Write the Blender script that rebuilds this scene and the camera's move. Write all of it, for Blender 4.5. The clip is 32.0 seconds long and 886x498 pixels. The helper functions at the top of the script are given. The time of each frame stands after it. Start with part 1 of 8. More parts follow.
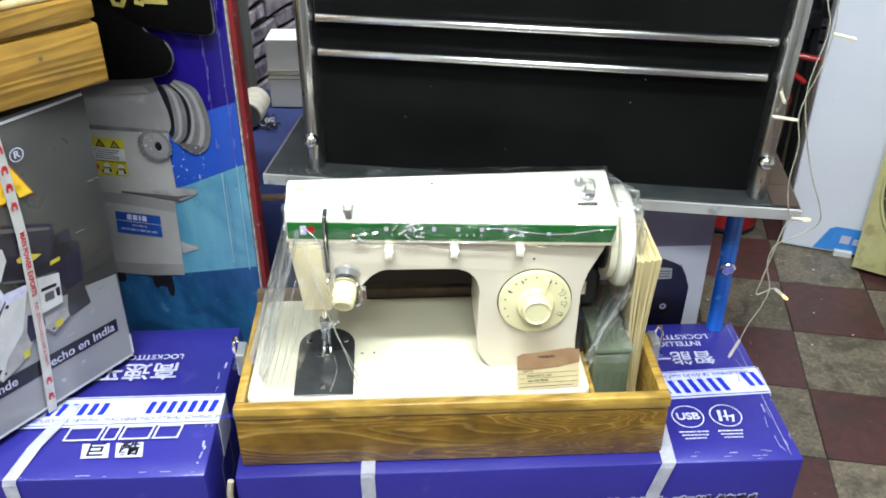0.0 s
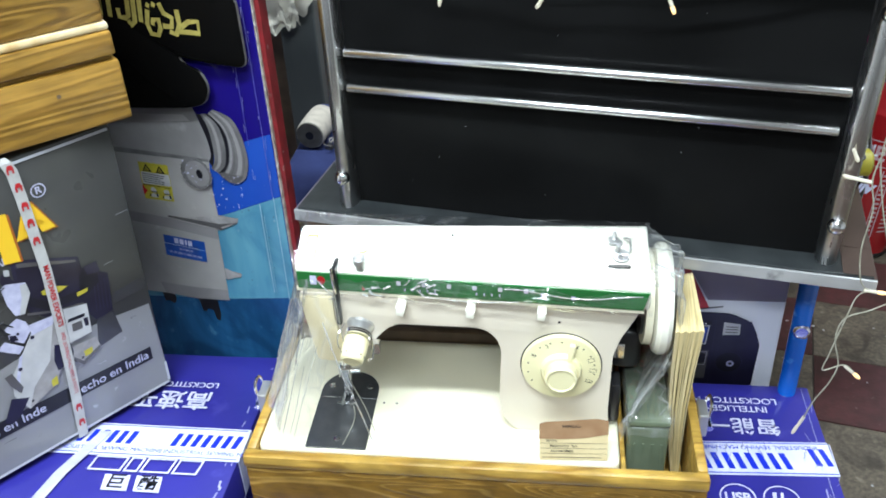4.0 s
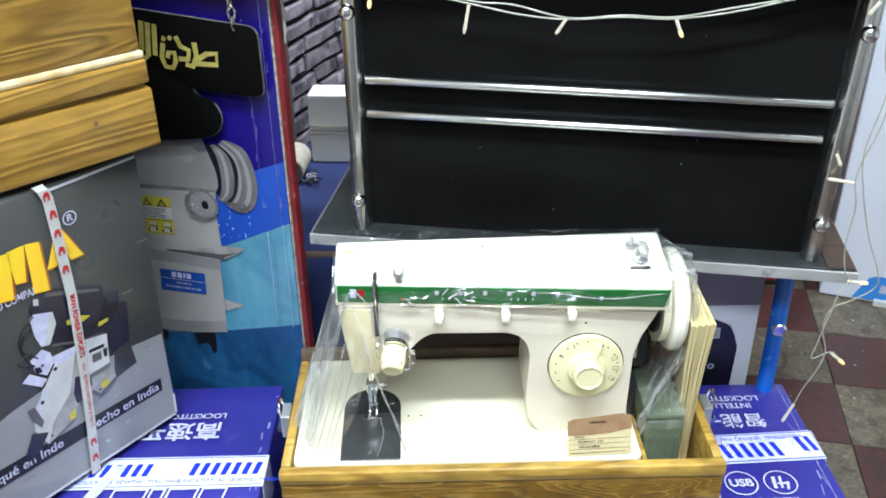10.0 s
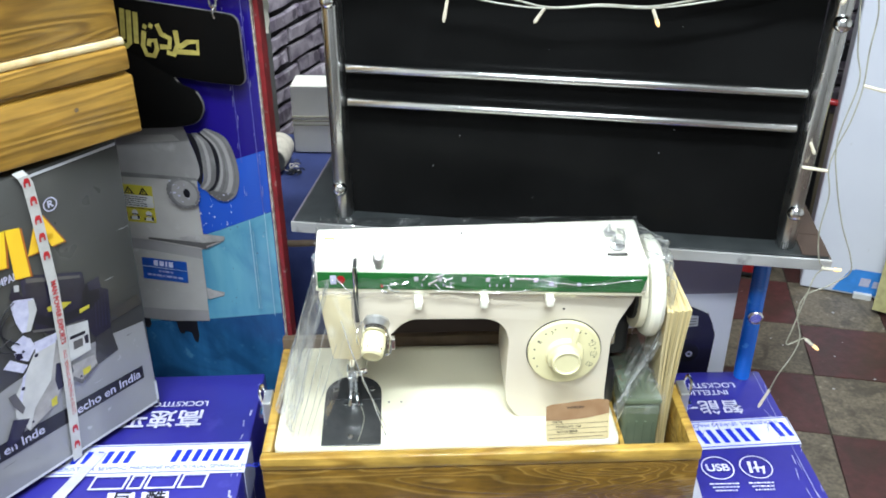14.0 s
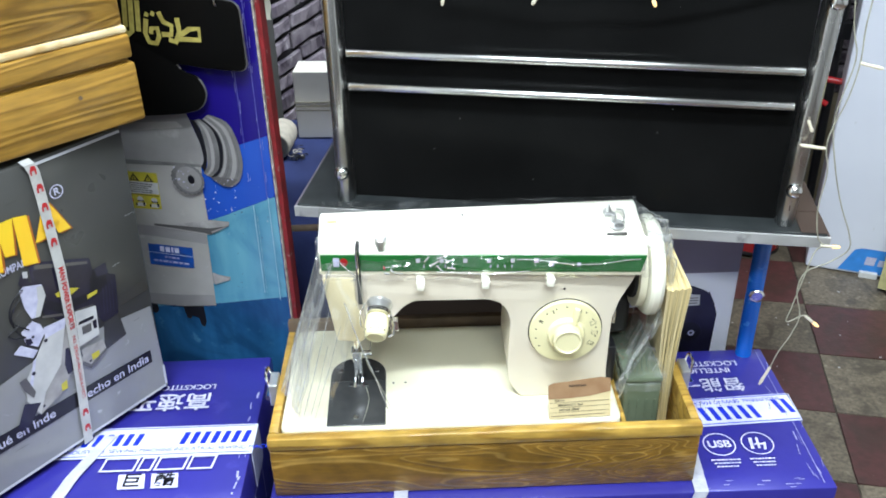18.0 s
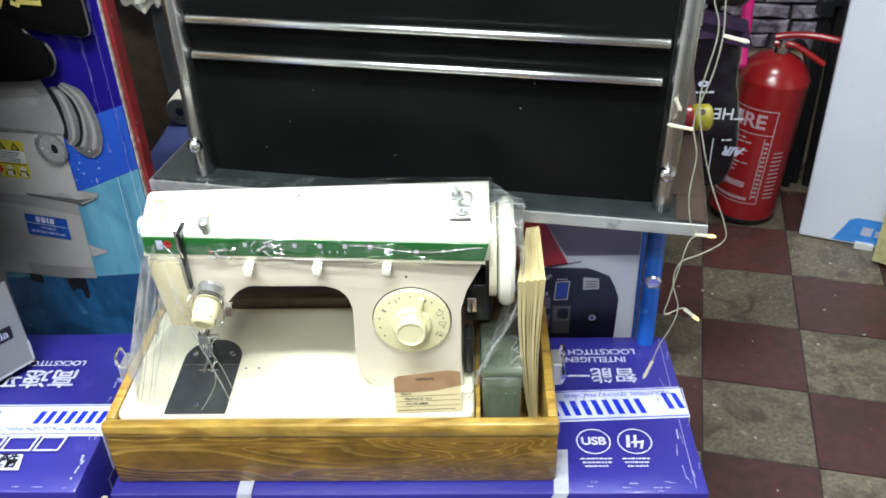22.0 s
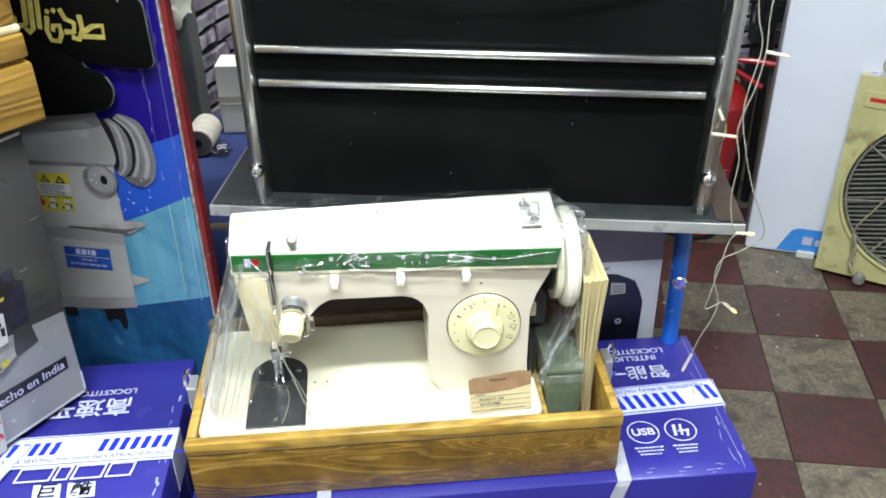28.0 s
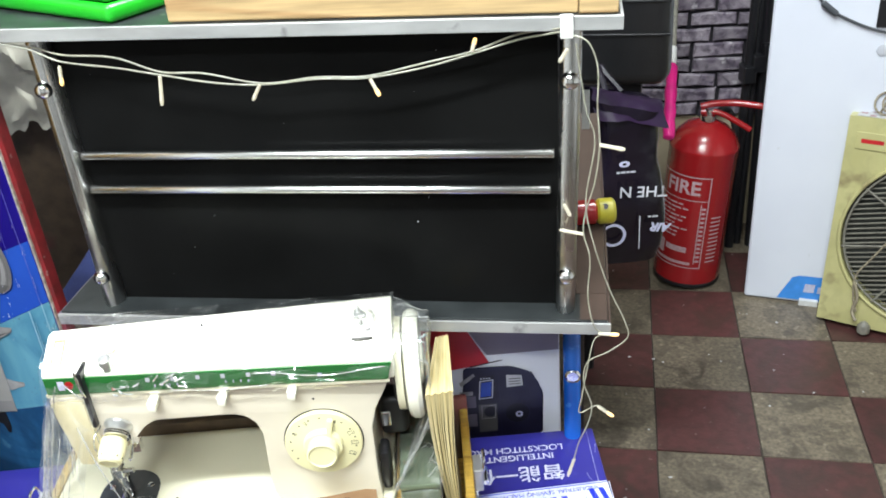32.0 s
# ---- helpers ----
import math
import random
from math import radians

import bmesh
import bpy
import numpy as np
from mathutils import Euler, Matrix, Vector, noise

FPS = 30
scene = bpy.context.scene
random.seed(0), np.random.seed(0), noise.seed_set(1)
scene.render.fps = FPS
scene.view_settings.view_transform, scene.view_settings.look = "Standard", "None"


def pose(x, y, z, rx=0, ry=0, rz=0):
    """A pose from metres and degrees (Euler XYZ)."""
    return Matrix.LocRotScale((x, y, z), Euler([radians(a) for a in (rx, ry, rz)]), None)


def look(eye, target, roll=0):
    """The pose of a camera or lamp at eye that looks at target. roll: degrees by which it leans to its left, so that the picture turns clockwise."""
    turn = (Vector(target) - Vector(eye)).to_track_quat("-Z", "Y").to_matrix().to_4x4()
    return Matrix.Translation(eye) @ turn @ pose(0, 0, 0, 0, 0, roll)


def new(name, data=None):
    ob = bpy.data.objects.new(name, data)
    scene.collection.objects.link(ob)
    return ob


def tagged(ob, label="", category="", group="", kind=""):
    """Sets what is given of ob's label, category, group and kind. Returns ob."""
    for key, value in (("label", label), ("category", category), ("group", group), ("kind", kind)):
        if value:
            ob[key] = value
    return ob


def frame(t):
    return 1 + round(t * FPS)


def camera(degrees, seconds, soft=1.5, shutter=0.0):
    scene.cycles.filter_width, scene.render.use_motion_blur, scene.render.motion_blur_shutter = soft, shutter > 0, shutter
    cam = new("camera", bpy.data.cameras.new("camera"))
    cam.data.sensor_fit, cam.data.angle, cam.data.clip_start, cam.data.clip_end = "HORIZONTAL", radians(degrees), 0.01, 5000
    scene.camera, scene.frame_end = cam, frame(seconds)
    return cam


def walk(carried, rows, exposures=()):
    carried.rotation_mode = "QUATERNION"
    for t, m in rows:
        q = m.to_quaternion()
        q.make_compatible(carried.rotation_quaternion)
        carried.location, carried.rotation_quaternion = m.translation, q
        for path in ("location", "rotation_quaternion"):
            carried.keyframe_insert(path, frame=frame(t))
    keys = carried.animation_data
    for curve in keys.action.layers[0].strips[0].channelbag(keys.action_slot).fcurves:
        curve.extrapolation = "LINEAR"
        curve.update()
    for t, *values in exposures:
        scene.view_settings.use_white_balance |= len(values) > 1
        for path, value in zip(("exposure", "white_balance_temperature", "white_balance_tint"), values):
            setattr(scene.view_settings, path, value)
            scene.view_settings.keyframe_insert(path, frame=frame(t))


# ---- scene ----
cam = camera(52.7, 32.0, 1.8)
PATH = [
    (0, (0.023, 0.012, 1.358), (0.098, 1.709, 0.303), -0.0),
    (0.3, (0.004, 0.018, 1.351), (0.26, 1.7, 0.3), 1.5),
    (0.5, (0.006, 0.034, 1.351), (0.292, 1.692, 0.269), 1.7),
    (0.7, (0.018, 0.047, 1.340), (0.311, 1.65, 0.18), 1.3),
    (1, (0.051, 0.074, 1.341), (0.318, 1.654, 0.145), 0.6),
    (1.2, (0.085, 0.088, 1.347), (0.277, 1.692, 0.165), -0.1),
    (1.5, (0.107, 0.107, 1.346), (0.188, 1.714, 0.159), -0.4),
    (1.7, (0.116, 0.102, 1.35), (0.072, 1.711, 0.163), -1.3),
    (2, (0.116, 0.094, 1.359), (-0.026, 1.705, 0.182), -1.9),
    (2.5, (0.109, 0.099, 1.393), (-0.118, 1.735, 0.265), -1.4),
    (3, (0.128, 0.109, 1.379), (-0.103, 1.764, 0.281), -1.6),
    (3.5, (0.134, 0.107, 1.383), (-0.096, 1.766, 0.291), -2.4),
    (5.5, (0.145, 0.095, 1.381), (-0.102, 1.786, 0.341), -3.5),
    (6, (0.144, 0.097, 1.382), (-0.11, 1.788, 0.343), -3.7),
    (6.3, (0.143, 0.102, 1.35), (-0.121, 1.738, 0.228), -3.3),
    (6.5, (0.127, 0.1, 1.333), (-0.124, 1.701, 0.161), -2.1),
    (6.7, (0.119, 0.1, 1.328), (-0.131, 1.694, 0.148), -1.3),
    (7, (0.098, 0.108, 1.33), (-0.124, 1.686, 0.121), -0.4),
    (7.5, (0.042, 0.099, 1.344), (-0.08, 1.701, 0.152), 0.9),
    (7.7, (0.03, 0.087, 1.351), (-0.049, 1.709, 0.186), 0.4),
    (8, (0.015, 0.072, 1.361), (-0.008, 1.727, 0.237), -0.6),
    (8.5, (0.007, 0.051, 1.371), (0.028, 1.746, 0.309), -0.7),
    (9, (0.003, 0.043, 1.378), (0.025, 1.766, 0.362), -0.7),
    (9.5, (-0.003, 0.042, 1.383), (0.012, 1.785, 0.401), -0.9),
    (10, (-0.003, 0.032, 1.373), (0.022, 1.777, 0.396), -0.7),
    (10.5, (0.001, 0.019, 1.359), (0.038, 1.741, 0.342), -0.6),
    (11, (0.004, 0.016, 1.359), (0.041, 1.73, 0.328), -0.3),
    (11.5, (0.005, 0.02, 1.365), (0.047, 1.739, 0.343), -0.2),
    (12, (0.005, 0.019, 1.37), (0.056, 1.745, 0.361), 0.0),
    (12.5, (0.003, 0.016, 1.373), (0.058, 1.747, 0.372), 0.1),
    (13, (0.005, 0.016, 1.372), (0.061, 1.75, 0.377), 0.1),
    (13.5, (0.005, 0.018, 1.372), (0.062, 1.756, 0.383), -0.1),
    (14, (0.004, 0.02, 1.369), (0.058, 1.76, 0.384), -0.2),
    (14.5, (0.008, 0.024, 1.36), (0.063, 1.746, 0.344), -0.3),
    (16.5, (0.007, 0.016, 1.37), (0.06, 1.725, 0.333), -0.3),
    (17, (0.011, 0.015, 1.37), (0.057, 1.729, 0.34), -0.7),
    (17.5, (0.011, 0.009, 1.372), (0.051, 1.728, 0.35), -0.9),
    (18, (0.01, 0.009, 1.371), (0.046, 1.733, 0.358), -1.2),
    (18.5, (0.03, 0.018, 1.365), (0.193, 1.731, 0.346), 0.7),
    (18.8, (0.053, 0.029, 1.368), (0.354, 1.716, 0.338), 2.4),
    (19, (0.074, 0.039, 1.37), (0.395, 1.722, 0.337), 2.1),
    (19.3, (0.112, 0.056, 1.368), (0.421, 1.751, 0.345), 1.0),
    (19.5, (0.14, 0.069, 1.371), (0.372, 1.762, 0.332), -0.1),
    (19.9, (0.167, 0.067, 1.365), (0.203, 1.754, 0.292), -1.3),
    (20, (0.175, 0.068, 1.363), (0.184, 1.753, 0.284), -1.3),
    (20.5, (0.197, 0.06, 1.365), (0.149, 1.74, 0.281), -1.3),
    (21, (0.21, 0.06, 1.369), (0.151, 1.744, 0.292), -1.9),
    (21.5, (0.212, 0.076, 1.358), (0.14, 1.748, 0.262), -2.1),
    (22, (0.216, 0.078, 1.362), (0.138, 1.744, 0.258), -2.2),
    (22.5, (0.219, 0.069, 1.365), (0.125, 1.74, 0.271), -2.5),
    (23, (0.219, 0.063, 1.37), (0.12, 1.741, 0.286), -2.6),
    (23.5, (0.218, 0.064, 1.378), (0.105, 1.755, 0.315), -2.7),
    (24, (0.22, 0.065, 1.379), (0.089, 1.769, 0.339), -2.6),
    (24.5, (0.221, 0.072, 1.378), (0.083, 1.78, 0.346), -2.7),
    (25, (0.211, 0.07, 1.372), (0.065, 1.775, 0.338), -2.6),
    (25.5, (0.182, 0.067, 1.369), (0.04, 1.765, 0.322), -2.6),
    (27.5, (0.04, 0.008, 1.373), (0.176, 1.707, 0.327), -1.2),
    (28, (0.055, 0.02, 1.374), (0.181, 1.723, 0.333), -1.1),
    (28.5, (0.093, 0.043, 1.379), (0.198, 1.745, 0.334), -1.5),
    (28.7, (0.1, 0.045, 1.38), (0.175, 1.751, 0.34), -2.0),
    (29, (0.102, 0.047, 1.383), (0.117, 1.754, 0.341), -2.8),
    (29.3, (0.108, 0.047, 1.387), (0.043, 1.758, 0.354), -3.6),
    (29.5, (0.11, 0.048, 1.39), (0.022, 1.759, 0.358), -3.7),
    (30, (0.141, 0.058, 1.386), (0.01, 1.768, 0.357), -4.3),
    (30.5, (0.173, 0.057, 1.379), (0.042, 1.757, 0.333), -3.9),
    (31, (0.208, 0.057, 1.38), (0.074, 1.76, 0.34), -2.6),
    (31.2, (0.219, 0.055, 1.379), (0.09, 1.775, 0.366), -2.3),
    (31.5, (0.25, 0.073, 1.397), (0.119, 1.798, 0.394), -3.7),
    (31.7, (0.261, 0.078, 1.4), (0.139, 1.81, 0.407), -4.5),
    (31.8, (0.272, 0.084, 1.402), (0.163, 1.818, 0.412), -5.0),
    (31.9, (0.281, 0.09, 1.401), (0.206, 1.83, 0.416), -5.2),
    (32, (0.286, 0.095, 1.4), (0.276, 1.84, 0.423), -5.1),
]
# seconds, stops, kelvin, tint
EXPOSURES = [(0, 0.1, 6500, 10), (1, -0.05, 6820, 10), (2, 0.03, 6480, 10), (3, 0.09, 6080, 10), (6, 0.13, 6150, 10), (7, -0.14, 6350, 10), (8, 0.01, 6350, 10), (9, 0.13, 6200, 10), (10, 0.15, 6120, 10), (12, 0.16, 6200, 10), (14, 0.17, 6300, 10), (17, 0.15, 6430, 10), (18, 0.14, 6200, 10), (19, 0.03, 6700, 10), (20, 0.08, 6560, 10), (22, 0.08, 6500, 10), (24, 0.18, 6380, 10), (25, 0.18, 6380, 10), (28, 0.15, 6450, 10), (29, 0.17, 6320, 10), (30, 0.21, 6150, 10), (31, 0.28, 6350, 10), (31.5, 0.32, 6440, 10), (32, 0.38, 6600, 10)]
walk(cam, [(t, look(eye, target, roll)) for t, eye, target, roll in PATH], EXPOSURES)

# ---- world and lights ----
world = bpy.data.worlds.new("world")
scene.world = world
world.use_nodes = True
world.node_tree.nodes["Background"].inputs[0].default_value = (0.5, 0.55, 0.6, 1)
world.node_tree.nodes["Background"].inputs[1].default_value = 0.05


def area_lamp(name, eye, target, sx, sy, watts, colour):
    data = bpy.data.lights.new(name, "AREA")
    data.shape, data.size, data.size_y, data.energy, data.color = "RECTANGLE", sx, sy, watts, colour
    ob = new(name, data)
    ob.matrix_world = look(eye, target)
    return ob


LAMP_WATTS = (65.0, 48.0, 39.0)
LAMP_SPOTS = [(-0.02, 0.03, 2.58), (0.36, 1.20, 2.58), (-0.08, -0.95, 2.58)]
for (lx, ly, lz), watts in zip(LAMP_SPOTS, LAMP_WATTS):
    area_lamp("tube_lamp", (lx, ly, lz), (lx, ly + 0.001, 0), 1.2, 0.14, watts, (0.91, 1.0, 1.035))

# ---- materials ----


def mat(name, col, rough=0.5, metal=0.0, col2=None, scale=30.0, stretch=(1, 1, 1), bump=0.0, bscale=200.0,
        coat=0.0, spots=None, spot_scale=8.0, spot_cut=0.62, rvar=0.1, emit=None, alpha=1.0, trans=0.0, detail=4.0, rnd=0.0, spec=0.5, world_space=False, dirt=None):
    """Principled surface with two scales of variation, optional stains and relief."""
    m = bpy.data.materials.new(name)
    m.use_nodes = True
    nt = m.node_tree
    n, l = nt.nodes, nt.links
    b = n["Principled BSDF"]
    tc = n.new("ShaderNodeTexCoord")
    mp = n.new("ShaderNodeMapping")
    mp.inputs["Scale"].default_value = stretch
    place = n.new("ShaderNodeNewGeometry").outputs["Position"] if world_space else tc.outputs["Object"]
    l.new(place, mp.inputs["Vector"])
    nz = n.new("ShaderNodeTexNoise")
    nz.inputs["Scale"].default_value, nz.inputs["Detail"].default_value = scale, detail
    l.new(mp.outputs[0], nz.inputs["Vector"])
    c2 = col2 or tuple(c * 0.8 for c in col)
    mix = n.new("ShaderNodeMix")
    mix.data_type = "RGBA"
    mix.inputs["A"].default_value, mix.inputs["B"].default_value = (*col, 1), (*c2, 1)
    ramp = n.new("ShaderNodeMapRange")
    ramp.inputs["From Min"].default_value, ramp.inputs["From Max"].default_value = 0.35, 0.68
    l.new(nz.outputs["Fac"], ramp.inputs["Value"])
    l.new(ramp.outputs[0], mix.inputs["Factor"])
    out = mix.outputs["Result"]
    if spots:
        n2 = n.new("ShaderNodeTexNoise")
        n2.inputs["Scale"].default_value, n2.inputs["Detail"].default_value = spot_scale, 6
        l.new(place, n2.inputs["Vector"])
        r2 = n.new("ShaderNodeMapRange")
        r2.inputs["From Min"].default_value, r2.inputs["From Max"].default_value = spot_cut, spot_cut + 0.1
        l.new(n2.outputs["Fac"], r2.inputs["Value"])
        m2 = n.new("ShaderNodeMix")
        m2.data_type = "RGBA"
        m2.inputs["B"].default_value = (*spots, 1)
        l.new(out, m2.inputs["A"])
        l.new(r2.outputs[0], m2.inputs["Factor"])
        out = m2.outputs["Result"]
    if dirt:
        n4 = n.new("ShaderNodeTexNoise")
        n4.inputs["Scale"].default_value, n4.inputs["Detail"].default_value, n4.inputs["Distortion"].default_value = dirt[1], 8, 1.0
        l.new(place, n4.inputs["Vector"])
        r4 = n.new("ShaderNodeMapRange")
        r4.inputs["From Min"].default_value, r4.inputs["From Max"].default_value = 0.48, 0.66
        r4.inputs["To Max"].default_value = dirt[2]
        l.new(n4.outputs["Fac"], r4.inputs["Value"])
        m4 = n.new("ShaderNodeMix")
        m4.data_type = "RGBA"
        m4.inputs["B"].default_value = (*dirt[0], 1)
        l.new(out, m4.inputs["A"])
        l.new(r4.outputs[0], m4.inputs["Factor"])
        out = m4.outputs["Result"]
    if rnd:
        oi = n.new("ShaderNodeObjectInfo")
        hs = n.new("ShaderNodeHueSaturation")
        rr = n.new("ShaderNodeMapRange")
        rr.inputs["To Min"].default_value, rr.inputs["To Max"].default_value = 1 - rnd, 1 + rnd
        l.new(oi.outputs["Random"], rr.inputs["Value"])
        l.new(rr.outputs[0], hs.inputs["Value"])
        l.new(out, hs.inputs["Color"])
        out = hs.outputs["Color"]
    l.new(out, b.inputs["Base Color"])
    rg = n.new("ShaderNodeMapRange")
    rg.inputs["To Min"].default_value, rg.inputs["To Max"].default_value = max(0.02, rough - rvar * rough), min(1, rough + rvar * rough)
    l.new(nz.outputs["Fac"], rg.inputs["Value"])
    l.new(rg.outputs[0], b.inputs["Roughness"])
    b.inputs["Metallic"].default_value = metal
    b.inputs["Specular IOR Level"].default_value = spec
    b.inputs["Coat Weight"].default_value = coat
    b.inputs["Coat Roughness"].default_value = 0.12
    b.inputs["Transmission Weight"].default_value = trans
    if emit:
        b.inputs["Emission Color"].default_value, b.inputs["Emission Strength"].default_value = (*emit[0], 1), emit[1]
    if bump:
        n3 = n.new("ShaderNodeTexNoise")
        n3.inputs["Scale"].default_value, n3.inputs["Detail"].default_value = bscale, 3
        l.new(mp.outputs[0], n3.inputs["Vector"])
        bp = n.new("ShaderNodeBump")
        bp.inputs["Strength"].default_value, bp.inputs["Distance"].default_value = bump, 0.002
        l.new(n3.outputs["Fac"], bp.inputs["Height"])
        l.new(bp.outputs[0], b.inputs["Normal"])
    return m


def wood(name, light, dark, turn=0.0, rough=0.35, coat=0.3, rings=42.0, warp=0.8, long_scale=0.16, line=0.2, blotch=0.0):
    """Varnished softwood: warped growth rings drawn out along the board, with fine pores."""
    m = bpy.data.materials.new(name)
    m.use_nodes = True
    nt = m.node_tree
    n, l = nt.nodes, nt.links
    b = n["Principled BSDF"]
    tc = n.new("ShaderNodeTexCoord")
    ro, mp = n.new("ShaderNodeMapping"), n.new("ShaderNodeMapping")
    ro.inputs["Rotation"].default_value = (0, 0, radians(-turn))
    mp.inputs["Scale"].default_value = (long_scale, 1, 1)
    l.new(tc.outputs["Object"], ro.inputs["Vector"])
    l.new(ro.outputs[0], mp.inputs["Vector"])
    w = n.new("ShaderNodeTexNoise")
    w.inputs["Scale"].default_value, w.inputs["Detail"].default_value, w.inputs["Distortion"].default_value = 14.0, 2.0, warp
    l.new(mp.outputs[0], w.inputs["Vector"])
    mul = n.new("ShaderNodeMath")
    mul.operation = "MULTIPLY"
    mul.inputs[1].default_value = rings
    l.new(w.outputs["Fac"], mul.inputs[0])
    sn = n.new("ShaderNodeMath")
    sn.operation = "SINE"
    l.new(mul.outputs[0], sn.inputs[0])
    mr = n.new("ShaderNodeMapRange")
    mr.inputs["From Min"].default_value, mr.inputs["From Max"].default_value = line, 1.0
    l.new(sn.outputs[0], mr.inputs["Value"])
    mix = n.new("ShaderNodeMix")
    mix.data_type = "RGBA"
    mix.inputs["A"].default_value, mix.inputs["B"].default_value = (*light, 1), (*dark, 1)
    l.new(mr.outputs[0], mix.inputs["Factor"])
    fine = n.new("ShaderNodeTexNoise")
    fine.inputs["Scale"].default_value, fine.inputs["Detail"].default_value = 260.0, 3
    l.new(mp.outputs[0], fine.inputs["Vector"])
    hs = n.new("ShaderNodeHueSaturation")
    fr = n.new("ShaderNodeMapRange")
    fr.inputs["To Min"].default_value, fr.inputs["To Max"].default_value = 0.5, 1.45
    l.new(fine.outputs["Fac"], fr.inputs["Value"])
    l.new(fr.outputs[0], hs.inputs["Value"])
    l.new(mix.outputs["Result"], hs.inputs["Color"])
    big = n.new("ShaderNodeTexNoise")   # uneven stain, a hand wide
    big.inputs["Scale"].default_value, big.inputs["Detail"].default_value = 28.0, 5
    l.new(ro.outputs[0], big.inputs["Vector"])
    br = n.new("ShaderNodeMapRange")
    br.inputs["From Min"].default_value, br.inputs["From Max"].default_value = 0.3, 0.7
    br.inputs["To Min"].default_value, br.inputs["To Max"].default_value = 1 - blotch, 1 + blotch
    l.new(big.outputs["Fac"], br.inputs["Value"])
    h2 = n.new("ShaderNodeHueSaturation")
    l.new(br.outputs[0], h2.inputs["Value"])
    l.new(hs.outputs[0], h2.inputs["Color"])
    l.new(h2.outputs[0], b.inputs["Base Color"])
    b.inputs["Roughness"].default_value = rough
    b.inputs["Coat Weight"].default_value = coat
    b.inputs["Coat Roughness"].default_value = 0.18
    bp = n.new("ShaderNodeBump")
    bp.inputs["Strength"].default_value, bp.inputs["Distance"].default_value = 0.25, 0.001
    l.new(sn.outputs[0], bp.inputs["Height"])
    l.new(bp.outputs[0], b.inputs["Normal"])
    return m


def film_material(name, gloss=0.16, haze=0.05, crease=0.3, stretch=(1, 1, 0.35)):
    """Clear crinkled film: see-through, glossy, with bright crease streaks painted as white diffuse."""
    m = bpy.data.materials.new(name)
    m.use_nodes = True
    nt = m.node_tree
    n, l = nt.nodes, nt.links
    n.remove(n["Principled BSDF"])
    out = n["Material Output"]
    tr, gl, df = n.new("ShaderNodeBsdfTransparent"), n.new("ShaderNodeBsdfGlossy"), n.new("ShaderNodeBsdfDiffuse")
    gl.inputs["Roughness"].default_value = 0.07
    df.inputs["Color"].default_value = (0.8, 0.82, 0.8, 1)
    tc = n.new("ShaderNodeTexCoord")
    nz = n.new("ShaderNodeTexNoise")
    nz.inputs["Scale"].default_value, nz.inputs["Detail"].default_value, nz.inputs["Distortion"].default_value = 30.0, 2.0, 1.2
    mp = n.new("ShaderNodeMapping")
    mp.inputs["Scale"].default_value = stretch
    l.new(tc.outputs["Object"], mp.inputs["Vector"])
    l.new(mp.outputs[0], nz.inputs["Vector"])
    fold, ridge = n.new("ShaderNodeMath"), n.new("ShaderNodeMath")   # sharp creases
    fold.operation, ridge.operation = "SUBTRACT", "ABSOLUTE"
    fold.inputs[1].default_value = 0.5
    l.new(nz.outputs["Fac"], fold.inputs[0])
    l.new(fold.outputs[0], ridge.inputs[0])
    bp = n.new("ShaderNodeBump")
    bp.inputs["Strength"].default_value, bp.inputs["Distance"].default_value = 0.9, 0.010
    l.new(ridge.outputs[0], bp.inputs["Height"])
    l.new(bp.outputs[0], gl.inputs["Normal"])
    fr = n.new("ShaderNodeLayerWeight")
    fr.inputs["Blend"].default_value = 0.25
    l.new(bp.outputs[0], fr.inputs["Normal"])
    ml = n.new("ShaderNodeMath")
    ml.operation = "MULTIPLY_ADD"
    ml.inputs[1].default_value, ml.inputs[2].default_value = 0.5, gloss * 0.35
    l.new(fr.outputs["Facing"], ml.inputs[0])
    m1, m2 = n.new("ShaderNodeMixShader"), n.new("ShaderNodeMixShader")
    cr = n.new("ShaderNodeMapRange")   # crease streaks: reflected light put in as white diffuse
    cr.inputs["From Min"].default_value, cr.inputs["From Max"].default_value = 0.0, 0.022
    cr.inputs["To Min"].default_value, cr.inputs["To Max"].default_value = crease, haze
    l.new(ridge.outputs[0], cr.inputs["Value"])
    l.new(cr.outputs[0], m1.inputs[0])
    l.new(tr.outputs[0], m1.inputs[1]), l.new(df.outputs[0], m1.inputs[2])
    l.new(ml.outputs[0], m2.inputs[0]), l.new(m1.outputs[0], m2.inputs[1]), l.new(gl.outputs[0], m2.inputs[2])
    l.new(m2.outputs[0], out.inputs["Surface"])
    return m


BLUE_CARD = mat("blue_card", (0.025, 0.022, 0.235), 0.42, col2=(0.018, 0.016, 0.185), scale=6, bump=0.35, bscale=26, coat=0.45, spots=(0.045, 0.040, 0.27), spot_scale=18, spot_cut=0.64)
BLUE_PRINT = mat("bright_blue_print", (0.01, 0.03, 0.55), 0.35, coat=0.2)
BLACK_PRINT = mat("black_print", (0.008, 0.008, 0.012), 0.4)
WHITE_PRINT = mat("white_print", (0.54, 0.54, 0.68), 0.45, col2=(0.40, 0.40, 0.56), scale=120)
TAPE = mat("white_tape", (0.66, 0.67, 0.80), 0.14, col2=(0.50, 0.52, 0.72), scale=14, bump=0.55, bscale=30, coat=0.6)
